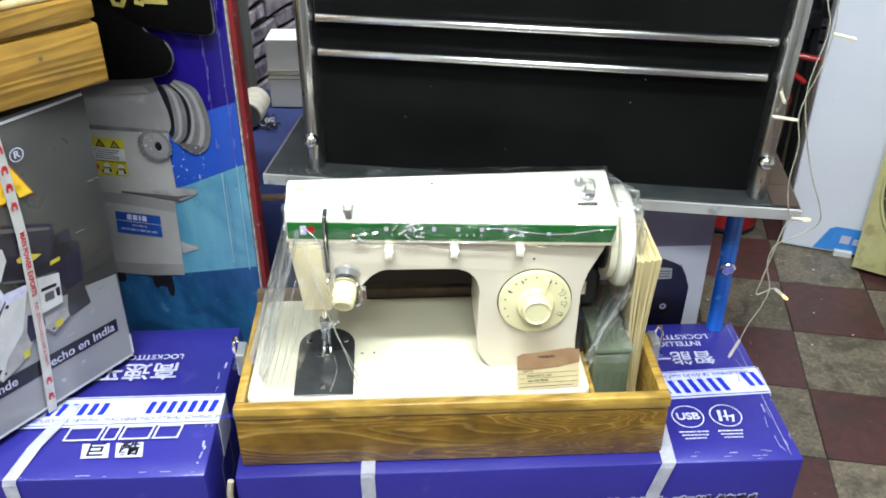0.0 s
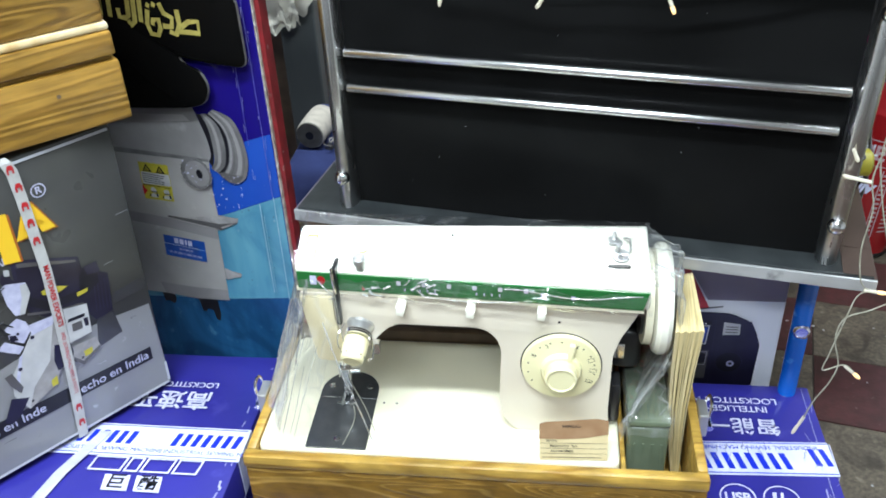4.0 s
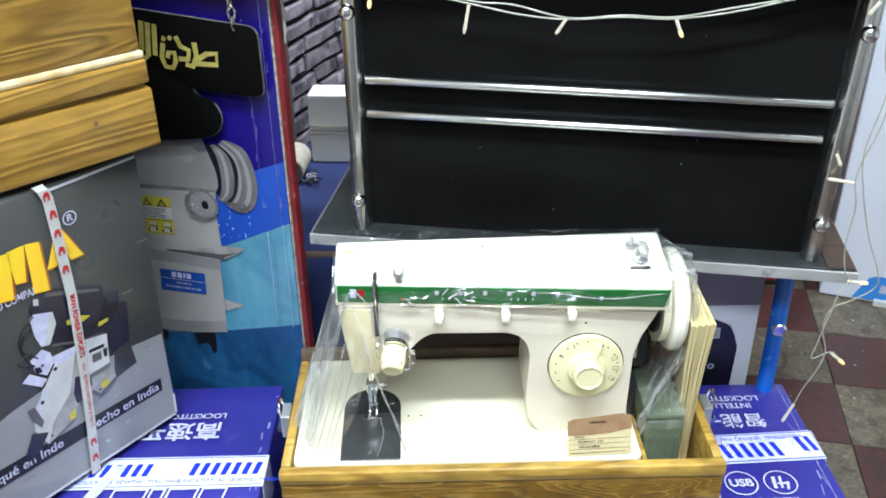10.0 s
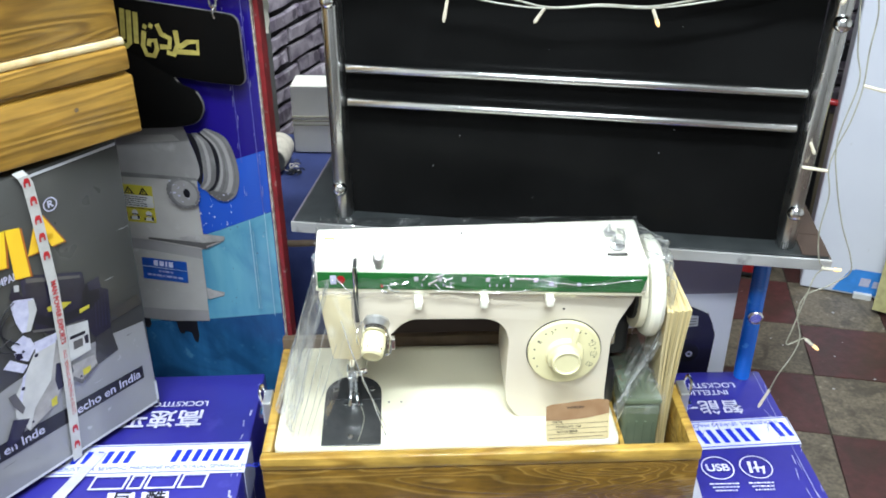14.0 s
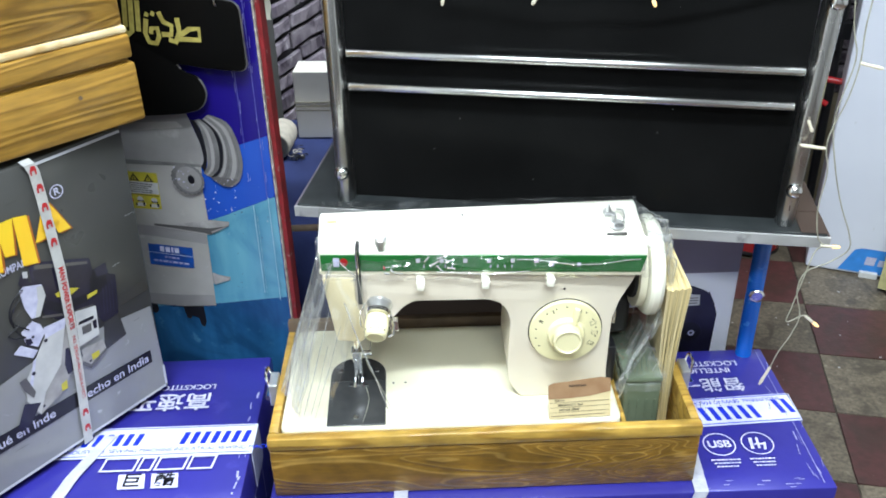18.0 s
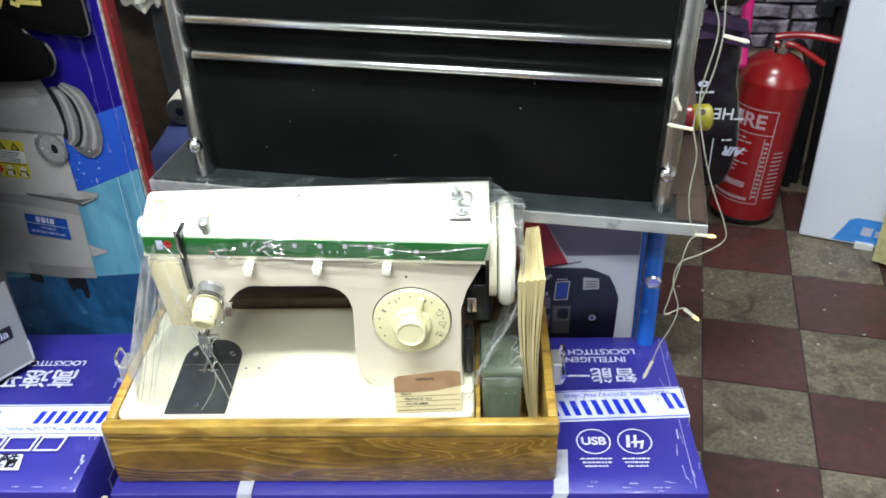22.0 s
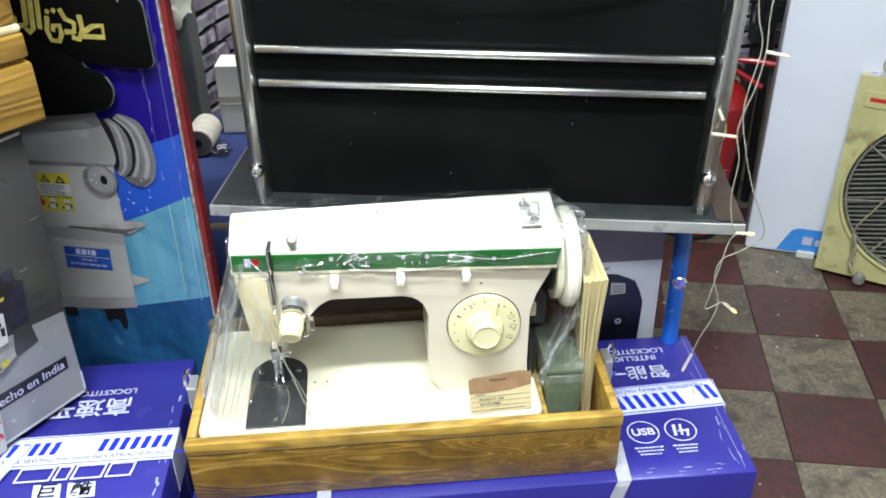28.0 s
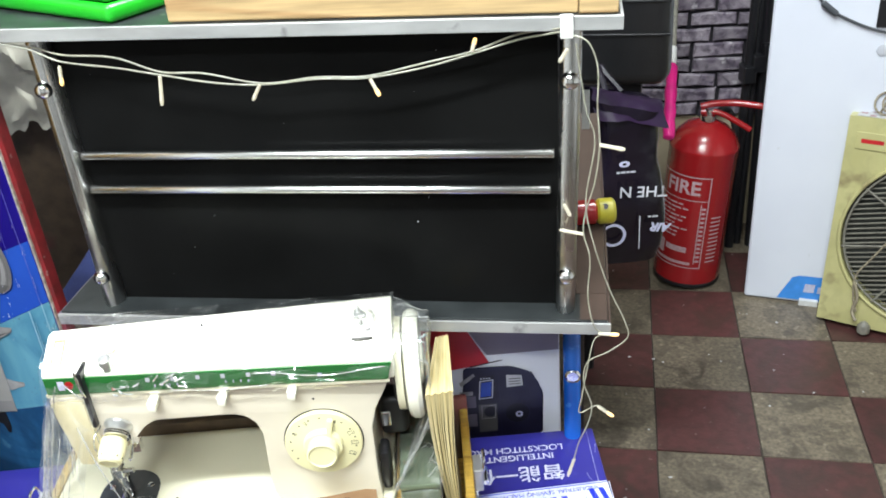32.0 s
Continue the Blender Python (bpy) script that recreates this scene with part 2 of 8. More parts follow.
STRAP = mat("white_strap", (0.46, 0.46, 0.52), 0.4, col2=(0.34, 0.34, 0.41), scale=60, bump=0.5, bscale=300)
CARD_EDGE = mat("torn_card", (0.42, 0.36, 0.27), 0.8, scale=80, bump=0.6)
CREAM = mat("cream_enamel", (0.80, 0.76, 0.58), 0.28, col2=(0.77, 0.73, 0.54), scale=5, coat=0.5, bump=0.02)
CREAM_WHITE = mat("ivory_enamel", (0.85, 0.84, 0.72), 0.25, col2=(0.83, 0.81, 0.68), scale=5, coat=0.5)
BEIGE = mat("beige_enamel", (0.70, 0.64, 0.52), 0.3, col2=(0.68, 0.61, 0.49), scale=6, coat=0.4)
YELLOWED = mat("yellowed_plastic", (0.77, 0.72, 0.45), 0.32, col2=(0.72, 0.66, 0.38), scale=12, coat=0.2)
GREEN_BAND = mat("green_band", (0.012, 0.13, 0.025), 0.2, col2=(0.010, 0.10, 0.02), scale=20, coat=0.6)
CHROME = mat("chrome", (0.85, 0.85, 0.85), 0.12, 1.0, col2=(0.72, 0.72, 0.72), scale=40, rvar=0.4)
POST_CHROME = mat("worn_chrome_post", (0.64, 0.63, 0.62), 0.27, 1.0, col2=(0.50, 0.49, 0.48), scale=40, stretch=(1, 1, 0.2), rvar=0.3)
SATIN = mat("satin_chrome", (0.84, 0.84, 0.84), 0.24, 1.0, col2=(0.70, 0.70, 0.68), scale=50, stretch=(0.2, 1, 1), rvar=0.3)
GUNMETAL = mat("dark_worn_metal", (0.16, 0.155, 0.15), 0.4, 0.6, col2=(0.08, 0.075, 0.07), scale=120)
NICKEL = mat("satin_nickel", (0.62, 0.62, 0.60), 0.3, 0.75, col2=(0.5, 0.5, 0.49), scale=60)
STEEL_DARK = mat("dark_steel", (0.115, 0.12, 0.122), 0.25, 0.6, col2=(0.085, 0.088, 0.09), scale=60)
ALU = mat("worn_aluminium", (0.44, 0.44, 0.435), 0.38, 0.35, col2=(0.32, 0.32, 0.315), scale=50, stretch=(0.2, 1, 1), spots=(0.2, 0.2, 0.2), spot_scale=40, spot_cut=0.66)
SIGN_BLACK = mat("black_acrylic", (0.0040, 0.0036, 0.0032), 0.22, col2=(0.003, 0.003, 0.003), scale=10, spots=(0.012, 0.011, 0.010), spot_scale=120, spot_cut=0.74, spec=0.06)
BLACK_LAM = mat("black_laminate", (0.0072, 0.0072, 0.0072), 0.22, col2=(0.0045, 0.0045, 0.0045), scale=10, spots=(0.03, 0.03, 0.028), spot_scale=160, spot_cut=0.76, spec=0.045)
GREY_LAM = mat("worn_grey_laminate", (0.032, 0.036, 0.037), 0.32, col2=(0.016, 0.018, 0.019), scale=30, spots=(0.09, 0.09, 0.085), spot_scale=60, spot_cut=0.68, spec=0.35)
BROWN_LAM = mat("brown_laminate", (0.062, 0.041, 0.033), 0.38, col2=(0.048, 0.032, 0.026), scale=15, spec=0.35)
BLACK_PLASTIC = mat("black_plastic", (0.010, 0.010, 0.012), 0.35, bump=0.05)
RUBBER = mat("black_rubber", (0.012, 0.012, 0.012), 0.7)
BLUE_STEEL = mat("blue_painted_steel", (0.010, 0.115, 0.52), 0.26, col2=(0.006, 0.075, 0.40), scale=40, stretch=(1, 1, 0.15), coat=0.35, spots=(0.05, 0.24, 0.65), spot_scale=60, spot_cut=0.62)
WOOD_BASE = wood("dark_varnished_pine", (0.165, 0.086, 0.011), (0.29, 0.172, 0.038), 0, rings=170, long_scale=0.20, warp=0.9, line=0.74, blotch=0.35)
WOOD_EDGE = wood("golden_varnished_pine", (0.42, 0.26, 0.050), (0.27, 0.15, 0.024), 0, rings=60, long_scale=0.12, warp=0.6, blotch=0.3)
WORN_BEVEL = mat("worn_pale_edge", (0.62, 0.52, 0.32), 0.45, col2=(0.40, 0.24, 0.07), scale=30, stretch=(1, 1, 1), coat=0.2, detail=6)
WOOD_CASE = wood("honey_varnished_pine", (0.275, 0.152, 0.024), (0.190, 0.098, 0.014), 43, rings=150, long_scale=0.09, warp=0.45, coat=0.2, line=0.35, blotch=0.14)
PLY = wood("bare_plywood", (0.45, 0.31, 0.15), (0.36, 0.22, 0.10), -10, 0.55, 0.0, rings=50, long_scale=0.06)
BROWN_BOARD = mat("stained_board", (0.140, 0.094, 0.055), 0.6, col2=(0.090, 0.062, 0.038), scale=40, spots=(0.16, 0.045, 0.04), spot_scale=6, spot_cut=0.58, bump=0.2)
# dark brown for the board added to darken a gap
GAP_BROWN = mat("gap_dark_brown", (0.030, 0.020, 0.014), 0.5, col2=(0.018, 0.012, 0.009), scale=9, stretch=(0.3, 1, 3), coat=0.1)
CREAM_YELLOW = mat("yellowed_enamel", (0.72, 0.63, 0.40), 0.3, col2=(0.66, 0.57, 0.34), scale=14, coat=0.3)
PAPER = mat("aged_paper", (0.62, 0.52, 0.30), 0.7, col2=(0.56, 0.46, 0.25), scale=40)
OCHRE = mat("yellowed_moulding", (0.46, 0.40, 0.19), 0.5)
PAPER_BROWN = mat("browned_paper", (0.30, 0.18, 0.09), 0.75, col2=(0.24, 0.13, 0.06), scale=50)
PAGES = mat("yellow_pages", (0.66, 0.55, 0.29), 0.7, col2=(0.50, 0.39, 0.17), scale=30, stretch=(8, 1, 0.2), rnd=0.22)
GREEN_TIN = mat("olive_green_plastic", (0.145, 0.175, 0.115), 0.25, col2=(0.10, 0.125, 0.08), scale=20, coat=0.4)
FILM = film_material("clear_film", 0.28, 0.08, 0.34, (1, 1, 0.20))
FILM_LIGHT = film_material("thin_clear_film", 0.14, 0.03, 0.16, (0.8, 0.8, 0.30))
FILM_BAND = film_material("taut_clear_film", 0.34, 0.004, 0.05, (0.5, 0.5, 1.0))
# whitish film for the glints painted along folds
CREASE_GLINT = film_material("crease_glint", 0.9, 0.34, 0.6)
INDIGO = mat("indigo_print", (0.012, 0.006, 0.16), 0.2, col2=(0.010, 0.005, 0.13), scale=5, coat=0.5, spots=(0.25, 0.25, 0.4), spot_scale=240, spot_cut=0.73)
MID_BLUE = mat("mid_blue_print", (0.02, 0.08, 0.42), 0.22, col2=(0.016, 0.06, 0.36), scale=9, coat=0.5, spots=(0.4, 0.45, 0.6), spot_scale=200, spot_cut=0.72)
SKY_BLUE = mat("light_blue_print", (0.12, 0.31, 0.40), 0.22, col2=(0.065, 0.22, 0.33), scale=11, stretch=(3, 3, 0.4), coat=0.5, spots=(0.30, 0.42, 0.46), spot_scale=90, spot_cut=0.68, dirt=((0.03, 0.13, 0.24), 14.0, 0.5))
TEAL = mat("dark_teal_print", (0.022, 0.11, 0.25), 0.22, col2=(0.012, 0.065, 0.17), scale=14, stretch=(3, 3, 0.4), coat=0.5, spots=(0.05, 0.17, 0.30), spot_scale=50, spot_cut=0.62, dirt=((0.008, 0.035, 0.09), 10.0, 0.7))
PRINT_GREY = mat("grey_print", (0.265, 0.254, 0.252), 0.3, col2=(0.190, 0.182, 0.180), scale=14, detail=8, coat=0.4, spots=(0.27, 0.26, 0.255), spot_scale=40, spot_cut=0.62)
PRINT_BODY = mat("pale_grey_print", (0.375, 0.360, 0.340), 0.3, col2=(0.285, 0.274, 0.258), scale=11, detail=8, coat=0.4, spots=(0.40, 0.38, 0.36), spot_scale=50, spot_cut=0.64)
PRINT_MID = mat("middle_grey_print", (0.17, 0.165, 0.165), 0.3, col2=(0.105, 0.10, 0.10), scale=45, detail=8, coat=0.4, spots=(0.27, 0.26, 0.25), spot_scale=130, spot_cut=0.64)
PRINT_GREY_D = mat("dark_grey_print", (0.095, 0.09, 0.09), 0.3, scale=14, coat=0.4)
PRINT_GREY_L = mat("light_grey_print", (0.37, 0.355, 0.345), 0.3, col2=(0.22, 0.21, 0.205), scale=60, coat=0.4)
YELLOW_PRINT = mat("yellow_print", (0.50, 0.43, 0.03), 0.4, col2=(0.40, 0.35, 0.04), scale=90)
PLATE_BLUE = mat("dull_blue_print", (0.012, 0.075, 0.34), 0.3, col2=(0.010, 0.055, 0.26), scale=60, coat=0.3)
STRAP_PALE = mat("pale_grey_strap", (0.50, 0.50, 0.48), 0.4, col2=(0.40, 0.40, 0.39), scale=60, bump=0.3, bscale=300)
DULL_EDGE = mat("dull_cut_edge", (0.16, 0.15, 0.14), 0.5, col2=(0.06, 0.06, 0.055), scale=90)
WORN_GLOSS_LINE = mat("worn_gloss_blue", (0.10, 0.10, 0.34), 0.5, col2=(0.045, 0.04, 0.24), scale=160)
PALE_LINE = mat("worn_pale_line", (0.27, 0.42, 0.50), 0.5, col2=(0.16, 0.32, 0.42), scale=160)
GOLD_PRINT = mat("gold_print", (0.44, 0.37, 0.10), 0.4, col2=(0.26, 0.21, 0.05), scale=90)
AMBER_PRINT = mat("amber_print", (0.85, 0.47, 0.02), 0.3, col2=(0.80, 0.62, 0.03), scale=9, coat=0.3)
ORANGE_PRINT = mat("orange_print", (0.45, 0.13, 0.02), 0.3, coat=0.3)
RED_PRINT = mat("red_print", (0.5, 0.02, 0.025), 0.35, coat=0.2)
LABEL_PRINT = mat("pinkish_white_print", (0.50, 0.36, 0.38), 0.45, col2=(0.40, 0.24, 0.26), scale=120)
RED_PAINT = mat("red_painted_edge", (0.20, 0.012, 0.015), 0.5, col2=(0.12, 0.01, 0.01), scale=60, spots=(0.35, 0.28, 0.24), spot_scale=120, spot_cut=0.66)
CARTON_GREY = mat("grey_carton_print", (0.060, 0.060, 0.057), 0.28, col2=(0.046, 0.046, 0.044), scale=8, coat=0.15, spots=(0.16, 0.16, 0.155), spot_scale=220, spot_cut=0.72, bump=0.12, bscale=30)
CARTON_BAND = mat("charcoal_carton_band", (0.035, 0.035, 0.036), 0.3, coat=0.4)
CARTON_SILVER = mat("silver_carton_print", (0.260, 0.260, 0.269), 0.3, col2=(0.21, 0.21, 0.22), scale=9, spots=(0.42, 0.42, 0.43), spot_scale=70, spot_cut=0.66, coat=0.4, bump=0.05, bscale=30)
MAUVE_NAVY = mat("lit_navy_print", (0.020, 0.018, 0.044), 0.35, col2=(0.012, 0.011, 0.028), scale=60, coat=0.3)
NAVY_PRINT = mat("navy_print", (0.008, 0.007, 0.019), 0.35, col2=(0.014, 0.013, 0.030), scale=40, coat=0.3)
OFFWHITE_PRINT = mat("offwhite_print", (0.52, 0.52, 0.52), 0.4, col2=(0.40, 0.40, 0.41), scale=40)
WHITE_CARD = mat("white_card", (0.66, 0.68, 0.75), 0.42, col2=(0.60, 0.62, 0.70), scale=3, spots=(0.5, 0.5, 0.52), spot_scale=30, spot_cut=0.7)
BRIGHT_CARD = mat("white_box_card", (0.84, 0.80, 0.71), 0.5, col2=(0.78, 0.74, 0.65), scale=12)
PURPLE_FILM = mat("purple_film", (0.016, 0.007, 0.024), 0.38, col2=(0.007, 0.006, 0.010), scale=9, coat=0.0, spec=0.18, bump=0.4, bscale=20)
LIGHT_GREY_CARD = mat("pale_grey_card", (0.57, 0.58, 0.62), 0.45, col2=(0.44, 0.45, 0.5), scale=8)
MAUVE_FIELD = mat("pale_mauve_print", (0.26, 0.225, 0.285), 0.45, scale=10)
PALE_CARD = mat("bluish_white_card", (0.76, 0.77, 0.82), 0.45, col2=(0.68, 0.69, 0.75), scale=8)
MAUVE_CARD = mat("mauve_grey_card", (0.17, 0.15, 0.19), 0.45, scale=10)
SKY_LOGO = mat("sky_blue_print", (0.05, 0.27, 0.75), 0.4)
FAN_CASE = mat("pale_yellow_plastic", (0.47, 0.44, 0.21), 0.42, col2=(0.40, 0.37, 0.165), scale=9, spots=(0.22, 0.18, 0.09), spot_scale=11, spot_cut=0.62, bump=0.03, dirt=((0.30, 0.27, 0.14), 26.0, 0.25))
FAN_GRILLE = mat("dusty_grey_plastic", (0.23, 0.22, 0.18), 0.5, col2=(0.14, 0.13, 0.11), scale=60)
PLAID = mat("faded_plaid_print", (0.30, 0.16, 0.17), 0.6, col2=(0.40, 0.28, 0.28), scale=60)
FAN_HUB = mat("offwhite_plastic", (0.62, 0.62, 0.58), 0.4)
FAN_DARK = mat("dark_blades", (0.03, 0.033, 0.03), 0.5)
RED_ENAMEL = mat("red_enamel", (0.31, 0.010, 0.013), 0.25, col2=(0.30, 0.009, 0.011), scale=8, coat=0.6)
PINK = mat("hot_pink_plastic", (0.85, 0.02, 0.26), 0.35, bump=0.1, bscale=60)
GREEN_PLASTIC = mat("bright_green_plastic", (0.01, 0.42, 0.02), 0.3, col2=(0.01, 0.36, 0.018), scale=12, coat=0.3)
LEATHER = mat("black_leather", (0.012, 0.012, 0.013), 0.30, bump=0.2, bscale=180)
BAG = mat("black_purple_bag", (0.006, 0.005, 0.007), 0.24, col2=(0.008, 0.005, 0.012), scale=6, bump=0.5, bscale=16, coat=0.1, spec=0.35)
CLOTH_NAVY = mat("navy_cloth", (0.018, 0.03, 0.12), 0.85, col2=(0.012, 0.02, 0.085), scale=14, bump=0.5, bscale=500)
CONE_END = mat("cone_end_card", (0.20, 0.19, 0.15), 0.8, col2=(0.12, 0.11, 0.085), scale=60, bump=0.3, bscale=120)
BAND_TAN = mat("tan_rubber", (0.34, 0.31, 0.20), 0.6, scale=40)
POST_GREY = mat("grey_green_painted_post", (0.085, 0.092, 0.090), 0.5, col2=(0.060, 0.066, 0.064), scale=14, stretch=(1, 1, 0.3), bump=0.15, bscale=80)
YARN = mat("ecru_yarn", (0.56, 0.50, 0.41), 0.9, bump=0.8, bscale=160, stretch=(1, 4, 4))
CABLE = mat("clear_cable", (0.36, 0.35, 0.28), 0.35, col2=(0.22, 0.21, 0.16), scale=60)
FAN_CORD = mat("grimy_cord", (0.30, 0.26, 0.18), 0.6, col2=(0.17, 0.14, 0.10), scale=60)
CABLE_DARK = mat("grey_cable", (0.06, 0.065, 0.075), 0.4)
LED = mat("led_cap", (0.72, 0.70, 0.60), 0.15, trans=0.3, emit=((1.0, 0.86, 0.55), 0.15))
LED_TIP = mat("led_tip", (0.85, 0.6, 0.3), 0.2, emit=((1.0, 0.62, 0.2), 1.2))
WHITE_PLASTIC = mat("white_plastic", (0.72, 0.72, 0.70), 0.4)
TILE_RED = mat("oxide_red_tile", (0.083, 0.029, 0.028), 0.42, col2=(0.052, 0.021, 0.019), scale=40, spots=(0.17, 0.12, 0.10), spot_scale=60, spot_cut=0.67, bump=0.25, bscale=120, rnd=0.16, detail=10, world_space=True, dirt=((0.040, 0.024, 0.019), 9.0, 0.75))
TILE_GREY = mat("worn_grey_tile", (0.176, 0.145, 0.104), 0.5, col2=(0.092, 0.073, 0.052), scale=110, spots=(0.25, 0.215, 0.155), spot_scale=48, spot_cut=0.60, bump=0.4, bscale=120, rnd=0.16, detail=10, world_space=True, dirt=((0.042, 0.034, 0.025), 13.0, 0.75))
GROUT = mat("dirty_grout", (0.05, 0.04, 0.032), 0.85, scale=40)
BRICK = mat("pale_mauve_brick", (0.275, 0.240, 0.270), 0.7, col2=(0.105, 0.080, 0.115), scale=30, spots=(0.46, 0.43, 0.45), spot_scale=36, spot_cut=0.62, bump=0.6, bscale=70, rnd=0.25, detail=9, world_space=True, dirt=((0.035, 0.025, 0.04), 30.0, 0.8))
MORTAR = mat("black_joint", (0.012, 0.010, 0.014), 0.85, scale=40)
PLASTER = mat("beige_plaster", (0.36, 0.31, 0.21), 0.8, col2=(0.27, 0.22, 0.15), scale=14, bump=0.3, bscale=50, detail=8)
# dark grey for the unseen wall, lowers the fill light
FILL_CUT_PAINT = mat("fill_cut_grey", (0.26, 0.26, 0.25), 0.7, col2=(0.20, 0.20, 0.195), scale=3, bump=0.1)
SCUFF = mat("scuffed_print", (0.34, 0.34, 0.50), 0.6, col2=(0.20, 0.20, 0.42), scale=200)
TORN_EDGE = mat("frayed_card_edge", (0.42, 0.38, 0.33), 0.8, col2=(0.20, 0.16, 0.14), scale=120, spots=(0.60, 0.57, 0.52), spot_scale=160, spot_cut=0.62, bump=0.8, bscale=200)
WALL_PAINT = mat("offwhite_paint", (0.62, 0.62, 0.60), 0.7, col2=(0.56, 0.56, 0.55), scale=4, bump=0.1)
CEILING_PAINT = mat("white_ceiling_paint", (0.75, 0.75, 0.74), 0.8, scale=4)
TUBE = mat("glowing_tube", (0.9, 0.9, 0.9), 0.4, emit=((0.95, 0.98, 1.0), 6.0))
FOIL = mat("crumpled_cream_paper", (0.52, 0.49, 0.40), 0.55, col2=(0.36, 0.34, 0.28), scale=20, bump=0.7, bscale=40)
BLUE_LCD = mat("blue_display_print", (0.03, 0.09, 0.52), 0.3)

# ---- mesh helpers ----


def thing(name, label, category, loc=(0, 0, 0), group="", kind=""):
    ob = new(name)
    ob.location = loc
    ob.empty_display_size = 0.02
    return tagged(ob, label, category, group, kind)


def part(name, bm, material, parent=None, label="", smooth=False):
    """One mesh object out of a bmesh given in world metres, under a thing or a part."""
    me = bpy.data.meshes.new(name)
    bmesh.ops.recalc_face_normals(bm, faces=bm.faces)
    bm.to_mesh(me)
    bm.free()
    me.materials.append(material)
    if smooth:
        for p in me.polygons:
            p.use_smooth = True
    ob = new(name, me)
    if parent is not None:
        ob.parent = parent
        if parent.data is None:
            ob.matrix_parent_inverse = Matrix.Translation(-parent.location)
    if label:
        ob["label"] = label
    return ob


def auto_smooth(ob, angle=35):
    """Smooth shading, with edges above the angle kept sharp."""
    me = ob.data
    bm = bmesh.new()
    bm.from_mesh(me)
    for f in bm.faces:
        f.smooth = True
    for e in bm.edges:
        e.smooth = len(e.link_faces) == 2 and e.calc_face_angle(0) < radians(angle)
    bm.to_mesh(me)
    bm.free()
    return ob


def bevelled(bm, width, segments=2, angle=25):
    bm.normal_update()
    es = [e for e in bm.edges if len(e.link_faces) == 2 and e.calc_face_angle(0) > radians(angle)]
    bmesh.ops.bevel(bm, geom=es, offset=width, segments=segments, affect="EDGES", profile=0.5, clamp_overlap=True)
    return bm


def box(x0, y0, z0, x1, y1, z1, m=None, bevel=0.0, segments=2):
    bm = bmesh.new()
    bmesh.ops.create_cube(bm, size=1)
    for v in bm.verts:
        v.co = Vector(((x0 + x1) / 2 + v.co.x * (x1 - x0), (y0 + y1) / 2 + v.co.y * (y1 - y0), (z0 + z1) / 2 + v.co.z * (z1 - z0)))
    if bevel:
        bevelled(bm, bevel, segments)
    if m is not None:
        bm.transform(m)
    return bm


def prism(points, depth, m=None, bevel=0.0, segments=2, start=0.0):
    """A polygon in the x-y plane, drawn out from z = start by depth."""
    bm = bmesh.new()
    vs = [bm.verts.new((x, y, start)) for x, y in points]
    f = bm.faces.new(vs)
    got = bmesh.ops.extrude_face_region(bm, geom=[f])
    bmesh.ops.translate(bm, verts=[g for g in got["geom"] if isinstance(g, bmesh.types.BMVert)], vec=(0, 0, depth))
    bmesh.ops.recalc_face_normals(bm, faces=bm.faces)
    if bevel:
        bevelled(bm, bevel, segments)
    if m is not None:
        bm.transform(m)
    return bm


def lathe(profile, m=None, n=32, cap=True):
    """Turn (radius, height) pairs round z."""
    bm = bmesh.new()
    rings = []
    for r, z in profile:
        rings.append([bm.verts.new((r * math.cos(2 * math.pi * i / n), r * math.sin(2 * math.pi * i / n), z)) for i in range(n)])
    for a, b in zip(rings, rings[1:]):
        for i in range(n):
            bm.faces.new((a[i], a[(i + 1) % n], b[(i + 1) % n], b[i]))
    if cap:
        bm.faces.new(rings[0][::-1])
        bm.faces.new(rings[-1])
    if m is not None:
        bm.transform(m)
    return bm


def along(a, b):
    """A pose at a whose z axis points to b, and the distance."""
    a, b = Vector(a), Vector(b)
    d = b - a
    return Matrix.Translation(a) @ d.to_track_quat("Z", "Y").to_matrix().to_4x4(), d.length


def rod(a, b, r, n=20, bevel=0.0):
    m, ln = along(a, b)
    e = min(bevel, r * 0.6)
    prof = [(r - e, 0), (r, e), (r, ln - e), (r - e, ln)] if e else [(r, 0), (r, ln)]
    return lathe(prof, m, n)


def tube(points, r, n=8, closed=False):
    """A round cord along a polyline smoothed by Catmull-Rom."""
    pts = [Vector(p) for p in points]
    fine = []
    for i in range(len(pts) - 1):
        p0, p1, p2, p3 = pts[max(i - 1, 0)], pts[i], pts[i + 1], pts[min(i + 2, len(pts) - 1)]
        for k in range(6):
            t = k / 6
            fine.append(0.5 * (2 * p1 + (p2 - p0) * t + (2 * p0 - 5 * p1 + 4 * p2 - p3) * t * t + (3 * p1 - p0 - 3 * p2 + p3) * t ** 3))
    fine.append(pts[-1])
    bm = bmesh.new()
    rings = []
    ref = Vector((0.31, 0.17, 0.93))
    for i, p in enumerate(fine):
        d = (fine[min(i + 1, len(fine) - 1)] - fine[max(i - 1, 0)]).normalized()
        s = d.cross(ref).normalized()
        q = d.cross(s)
        rings.append([bm.verts.new(p + r * (s * math.cos(2 * math.pi * k / n) + q * math.sin(2 * math.pi * k / n))) for k in range(n)])
    for a, b in zip(rings, rings[1:]):
        for k in range(n):
            bm.faces.new((a[k], a[(k + 1) % n], b[(k + 1) % n], b[k]))
    bm.faces.new(rings[0][::-1])
    bm.faces.new(rings[-1])
    return bm


